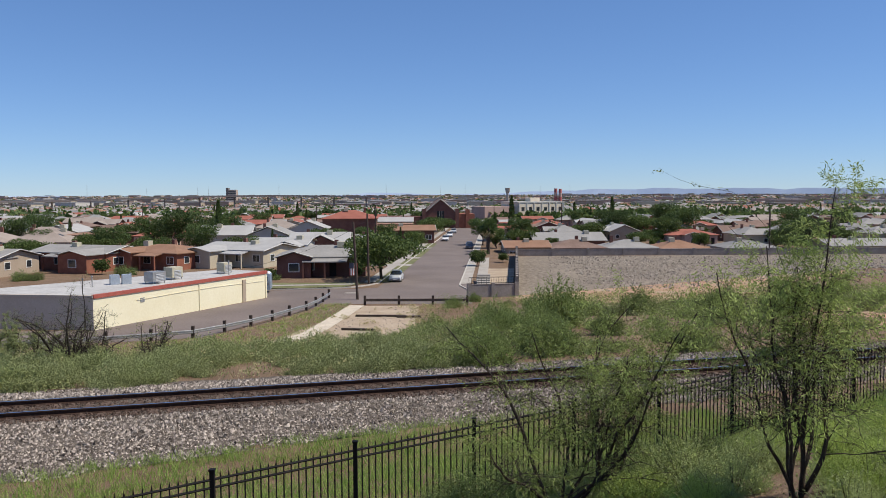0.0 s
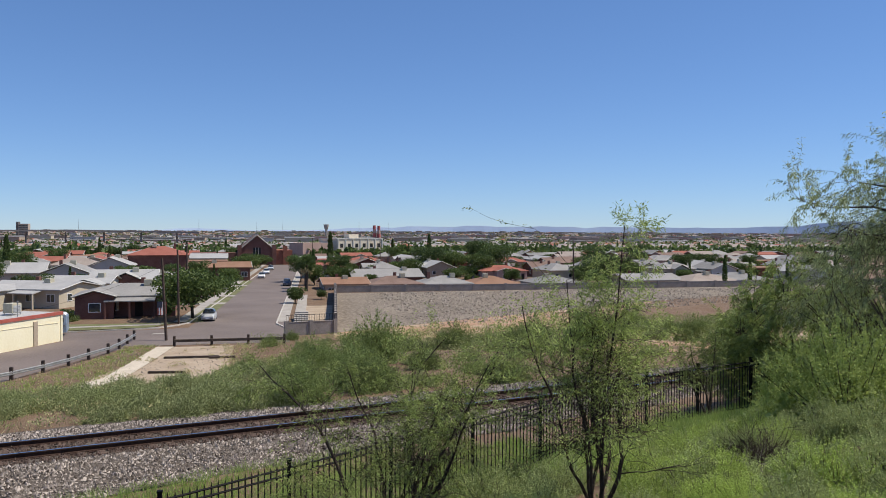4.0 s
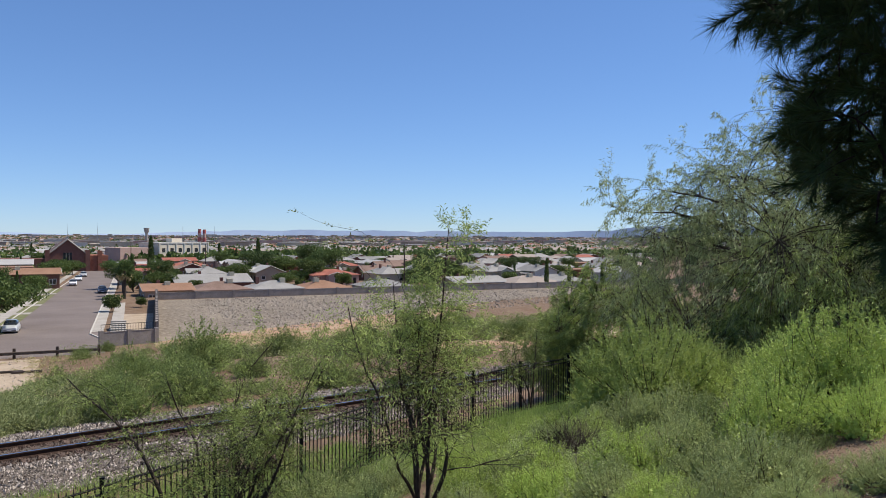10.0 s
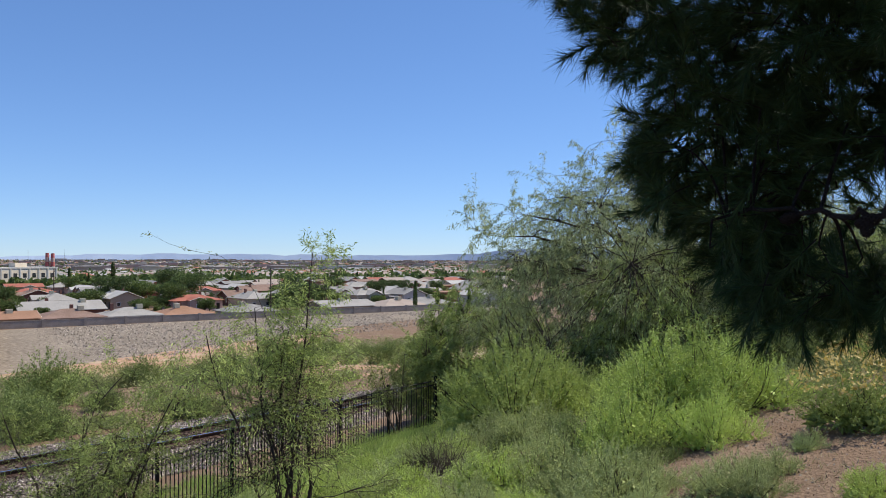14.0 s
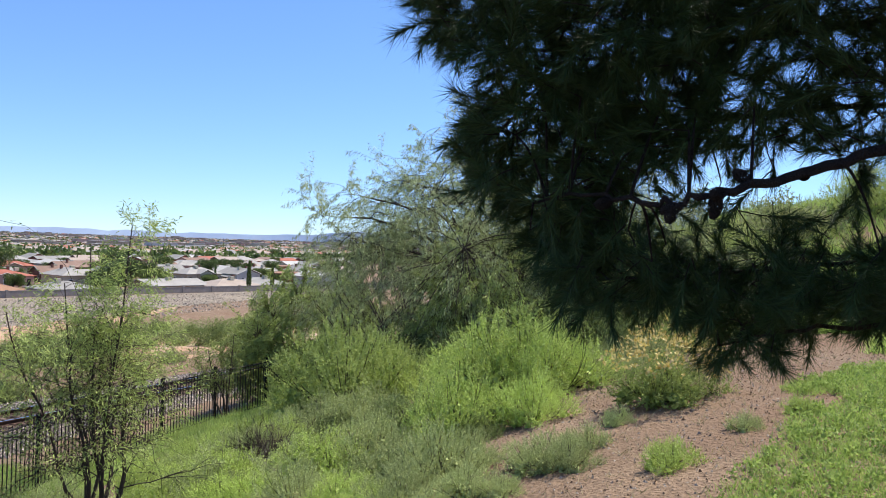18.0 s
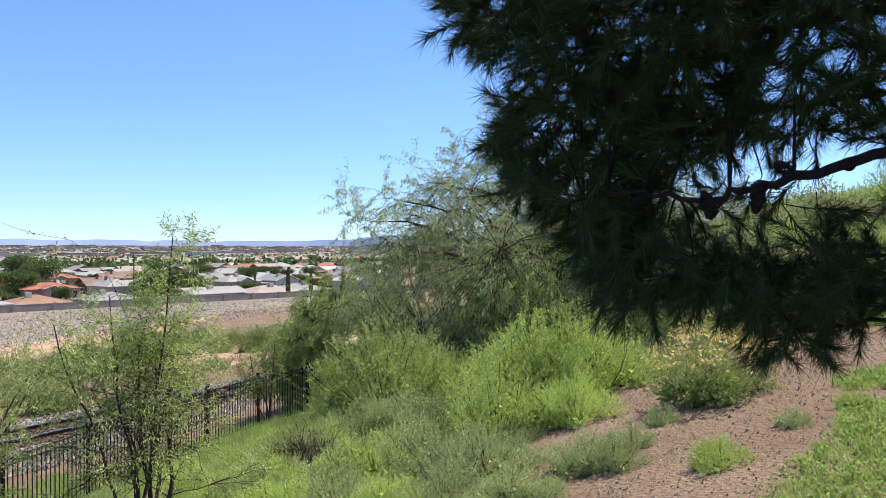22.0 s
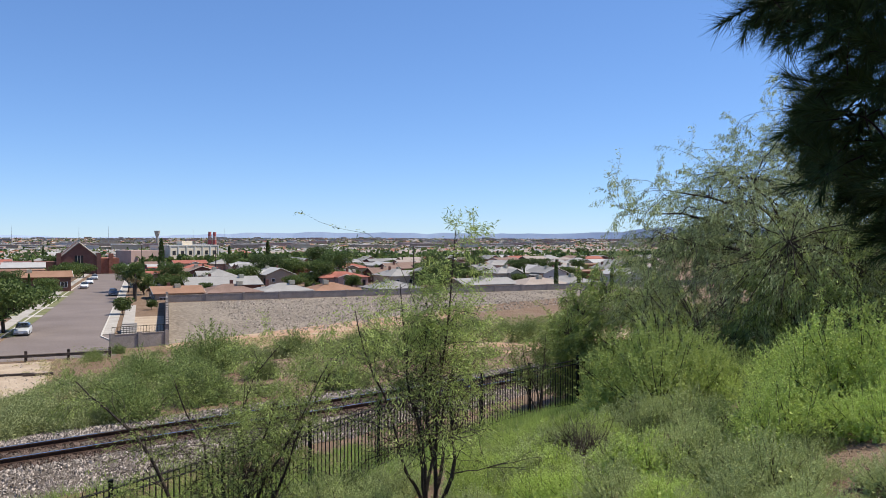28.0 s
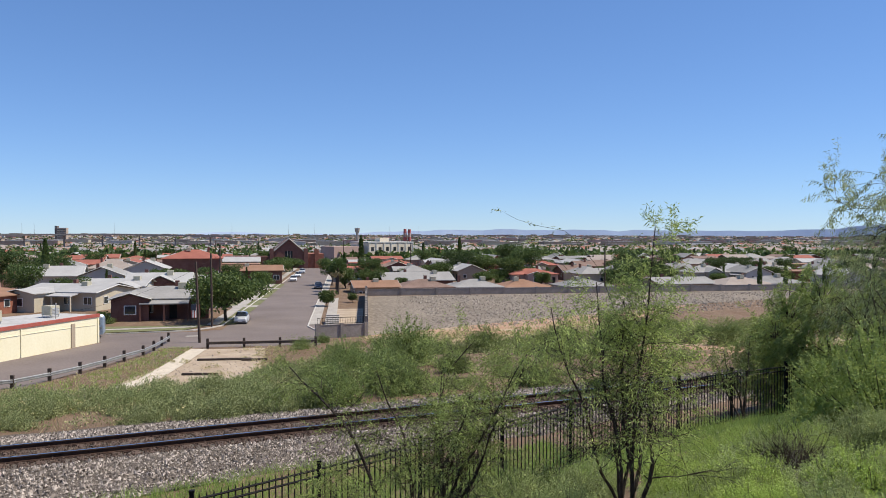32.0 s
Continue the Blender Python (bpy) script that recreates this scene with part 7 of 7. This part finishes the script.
def railing(p, q, h, label):
    r = tagged(new("railing"), label, "railing")
    p, q = np.array(p, float), np.array(q, float)
    L = np.linalg.norm(q - p)
    n = int(L / 0.3)
    for hh in (0.12, h):
        acc = Acc()
        acc.tube([(p[0], p[1], p[2] + hh), (q[0], q[1], q[2] + hh)], [0.025, 0.025], 4)
        link("rail", acc.mesh("rail", IRON), None, r)
    bar = Acc().box(-0.014, 0.014, -0.014, 0.014, 0.0, h).mesh("bar", IRON)
    for k in range(n + 1):
        o = link("bar", bar, None, r)
        o.location = p + (q - p) * k / n
    return r


railing((3.0, 92.0, 1.55), (8.9, 93.2, 1.55), 0.8, "black iron railing on top of the garden wall")


# timber retaining edges and the concrete spillway in the clearing
def log_edge(x, y, L, turn):
    o = tagged(link("timber_edge", box_mesh("timber_edge", L, 0.3, 0.28, POST_WOOD, 0.03), None), "weathered timber edging half buried in the dirt", "timber")
    return place(o, x, y, float(ground_z(x, y)) - 0.06, turn)


log_edge(-6.2, 77.5, 5.0, -2)
log_edge(-3.4, 76.9, 2.4, 4)
log_edge(-7.6, 69.6, 3.0, -8)
strip("spillway", [(-9.4, 85.2), (-10.4, 76.0), (-11.4, 68.0), (-13.5, 62.5), (-18.5, 59.5)], 0.85, SPILL, 0.10, "cracked pale concrete spillway down from the road", "channel")
X, Y = scatter(500, -13, -3, 60, 84, lambda X, Y: Y > 60 + (X + 13) * 0.5)
stones("clearing_rubble", X, Y, ground_z(X, Y) + 0.04, 0.07, RUBBLE, "scattered stones on the bare clearing", gr, "rubble")
X, Y = scatter(12000, 17, 120, 90, 153, lambda X, Y: (Y > 96.5 + 0.42 * (X - 20)) & (X > 19 + 1.2 * noise2(X, Y, 3.0, 23) + 0.05 * (Y - 96)) & (noise2(X, Y, 9.0, 24) > -0.9))
stones("lot_rubble", X, Y, ground_z(X, Y) + 0.05, 0.14, LOT_STONE, "broken pale stones spread over the gravel lot", gr, "rubble")


# ---------------------------------------------------------------- landmarks
def tower_block(x, y, w, d, h, label, mat, mat2):
    b = tagged(new("tower_block"), label, "building")
    link("wall", Acc().box(-w / 2, w / 2, -d / 2, d / 2, -2, h).mesh("wall", mat), None, b)
    link("stair_tower", Acc().box(-w / 2 - w * 0.25, -w / 2, -d * 0.4, d * 0.4, -2, h * 1.12).mesh("stair_tower", mat2), None, b, "darker stair tower")
    for k in range(7):
        link("window_band", Acc().box(-w * 0.46, w * 0.46, -d / 2 - 0.08, -d / 2 + 0.05, h * (0.1 + 0.125 * k), h * (0.1 + 0.125 * k) + h * 0.06).mesh("window_band", GLASS), None, b)
    return place(b, x, y, float(ground_z(x, y)), 0)


OFFICE = surface("brown_office_concrete", (0.36, 0.29, 0.24), (0.46, 0.38, 0.31), 0.1, 0.9, 0.1)
PALE = surface("pale_institution_wall", (0.62, 0.53, 0.40), (0.74, 0.65, 0.52), 0.2, 0.9, 0.1)
DKOFF = surface("dark_office_concrete", (0.12, 0.10, 0.09), (0.17, 0.15, 0.14), 0.1, 0.9, 0.1)


def far_at(az, r):
    x, y = at(az, r)
    return x, y, float(ground_z(x, y))


x, y, z = far_at(-14.85, 1500)
tower_block(x, y, 15, 14, 12 - z + 1500 * math.tan(radians(0.42)), "brown high office block standing over the town", OFFICE, DKOFF)


def church():
    c = tagged(new("church"), "dark brick church with a steep gabled front", "church")
    w, d, h = 12.0, 18.0, 5.5
    link("wall", Acc().box(-w / 2, w / 2, -d / 2, d / 2, -0.5, h).mesh("wall", DARK_BRICK), None, c)
    acc = Acc()
    p = h + 5.0
    v = [(-w / 2 - 0.4, -d / 2 - 0.3, h - 0.3), (0, -d / 2 - 0.3, p), (w / 2 + 0.4, -d / 2 - 0.3, h - 0.3), (-w / 2 - 0.4, d / 2 + 0.3, h - 0.3), (0, d / 2 + 0.3, p), (w / 2 + 0.4, d / 2 + 0.3, h - 0.3)]
    acc.add(v, [(0, 1, 4, 3), (1, 2, 5, 4)])
    link("roof", acc.mesh("roof", BR), None, c, "steep brown roof")
    acc = Acc()
    acc.add([(-w / 2, -d / 2, h), (w / 2, -d / 2, h), (0, -d / 2, p - 0.2)], [(0, 1, 2)])
    link("gable", acc.mesh("gable", DARK_BRICK), None, c)
    for s in (-1, 1):
        acc = Acc()
        acc.tube([(s * (w / 2 + 0.35), -d / 2 - 0.3, h - 0.25), (0, -d / 2 - 0.3, p + 0.1)], [0.22, 0.22], 4)
        link("bargeboard", acc.mesh("bargeboard", CONCRETE), None, c, "pale stone gable coping")
        link("pier", Acc().box(s * w / 2 - 0.7, s * w / 2 + 0.7, -d / 2 - 0.6, -d / 2 + 0.9, 0, h + 1.6).mesh("pier", DARK_BRICK), None, c)
        acc = Acc()
    link("window", Acc().box(-1.3, 1.3, -d / 2 - 0.06, -d / 2 + 0.05, 2.6, 6.2).mesh("window", GLASS), None, c)
    for s in (-0.45, 0.45):
        link("mullion", Acc().box(s - 0.08, s + 0.08, -d / 2 - 0.12, -d / 2, 2.6, 6.2).mesh("mullion", CONCRETE), None, c)
    link("side_hall", Acc().box(w / 2, w / 2 + 6.5, -d / 2 + 1, d / 2, -0.5, 5.2).mesh("side_hall", BRICK), None, c, "red brick side hall")
    link("side_hall", Acc().box(-w / 2 - 16, -w / 2, -d / 2 + 4, d / 2, -0.5, 4.2).mesh("side_hall", DARK_BRICK), None, c, "low brick side hall")
    link("pier", Acc().box(w / 2 + 3.2, w / 2 + 4.6, -d / 2 + 0.5, -d / 2 + 2, 0, 6.8).mesh("pier", BRICK), None, c)
    return place(c, -1.5, 296, float(ground_z(0, 296)), 4)


church()


def school():
    b = tagged(new("school_building"), "long pale cream two-storey institutional building", "building")
    w, d, h = 24, 14, 8.6
    link("wall", Acc().box(-w / 2, w / 2, -d / 2, d / 2, -0.5, h).mesh("wall", PALE), None, b)
    link("wing", Acc().box(-w / 2 - 15, -w / 2, -d / 2 + 3, d / 2, -0.5, h - 1.5).mesh("wing", WALLS[3]), None, b, "lower pinkish wing")
    link("parapet", Acc().box(-w / 2 - 0.2, w / 2 + 0.2, -d / 2 - 0.2, d / 2 + 0.2, h, h + 0.5).mesh("parapet", WALLS[1]), None, b)
    link("tower", Acc().box(-2.5, 2.5, -2, 2, h, h + 2.2).mesh("tower", PALE), None, b)
    for k in range(6):
        for f in (0, 1):
            wn2 = link("window", Acc().box(-0.75, 0.75, -0.05, 0.05, 0, 1.7).mesh("window", GLASS), None, b)
            wn2.location = (-w / 2 + 2.3 + k * 3.9, -d / 2 - 0.02, 1.2 + f * 3.9)
    for k in range(7):
        link("pilaster", Acc().box(-w / 2 + 0.1 + k * 3.9, -w / 2 + 0.6 + k * 3.9, -d / 2 - 0.25, -d / 2, -0.5, h).mesh("pilaster", WALLS[1]), None, b)
    x, y = at(6.45, 352)
    return place(b, x, y, float(ground_z(x, y)), 28)


school()


def water_tower():
    w = tagged(new("water_tower"), "pale flared concrete water tower above the town", "water tower")
    x, y, z = far_at(4.66, 1300)
    H = 12 - z + 1300 * math.tan(radians(0.5))
    acc = Acc()
    acc.tube([(0, 0, -2), (0, 0, H * 0.6), (0, 0, H * 0.72)], [2.1, 1.9, 2.2], 16)
    link("shaft", acc.mesh("shaft", CONCRETE, True), None, w)
    acc = Acc()
    acc.tube([(0, 0, H * 0.7), (0, 0, H * 0.82), (0, 0, H), (0, 0, H + 0.2)], [2.2, 3.6, 4.4, 0.1], 16)
    link("tank", acc.mesh("tank", CONCRETE), None, w)
    return place(w, x, y, z)


water_tower()
STACKRED = surface("red_banded_stack", (0.38, 0.10, 0.09), (0.50, 0.16, 0.14), 0.2, 0.8, 0.0)
for az, hgt in ((8.1, 0.45), (8.42, 0.42)):
    x, y, z = far_at(az, 1400)
    s = tagged(new("chimney_stack"), "red and white industrial stack far off", "chimney stack", "industrial stacks")
    H = 12 - z + 1400 * math.tan(radians(hgt))
    for k in range(4):
        acc = Acc()
        acc.tube([(0, 0, H * k / 4), (0, 0, H * (k + 1) / 4)], [3.4 - 0.2 * k, 3.2 - 0.2 * k], 12)
        link("band", acc.mesh("band", STACKRED if k % 2 else WALLS[3]), None, s)
    place(s, x, y, z)
for az, el in ((-24.2, 0.75), (-17.2, 0.7), (-16.5, 0.75), (-11.7, 0.75), (-4.1, 0.8), (-0.2, 0.7), (1.6, 0.8), (7.0, 0.65), (9.1, 0.7), (27.0, 1.0), (-20.5, 0.55), (36.6, 0.9)):
    r = 1700
    x, y, z = far_at(az, r)
    m = tagged(new("radio_mast"), "thin lattice radio mast far off", "mast", "radio masts")
    H = 12 - z + r * math.tan(radians(el))
    for k in range(3):
        acc = Acc()
        acc.tube([(math.cos(k * 2.1) * 0.45, math.sin(k * 2.1) * 0.45, -2), (0, 0, H)], [0.22, 0.12], 3)
        link("leg", acc.mesh("leg", GALV), None, m)
    place(m, x, y, z)


def viaduct():
    v = tagged(new("freeway_viaduct"), "long pale concrete freeway viaduct across the town", "bridge")
    deck, rows = Acc(), []
    for t in np.linspace(0, 1, 40):
        az = -34 + 30 * t
        r = 780 - 60 * t
        x, y = at(az, r)
        z = 12 + r * math.tan(radians(np.interp(az, [-34, -24, -18, -12, -4], [-0.42, -0.24, -0.03, 0.02, -0.10])))
        rows.append((x, y, z))
    r = np.array(rows)
    for a, b in zip(r[:-1], r[1:]):
        acc = Acc()
        d = (b - a) / np.linalg.norm(b - a)
        n = np.array([-d[1], d[0], 0]) * 6
        p = [a - n, b - n, b + n, a + n]
        acc.add([tuple(q - np.array([0, 0, 0.9])) for q in p] + [tuple(q + np.array([0, 0, 0.5])) for q in p], [(3, 2, 1, 0), (4, 5, 6, 7), (0, 1, 5, 4), (1, 2, 6, 5), (2, 3, 7, 6), (3, 0, 4, 7)])
        link("deck", acc.mesh("deck", BLOCK), None, v)
    for q in r[1::3]:
        acc = Acc()
        z0 = float(ground_z(q[0], q[1]))
        acc.tube([(q[0], q[1], z0 - 1), (q[0], q[1], q[2] - 1.3)], [0.7, 0.7], 8)
        link("pier", acc.mesh("pier", BLOCK), None, v)
    return v


viaduct()
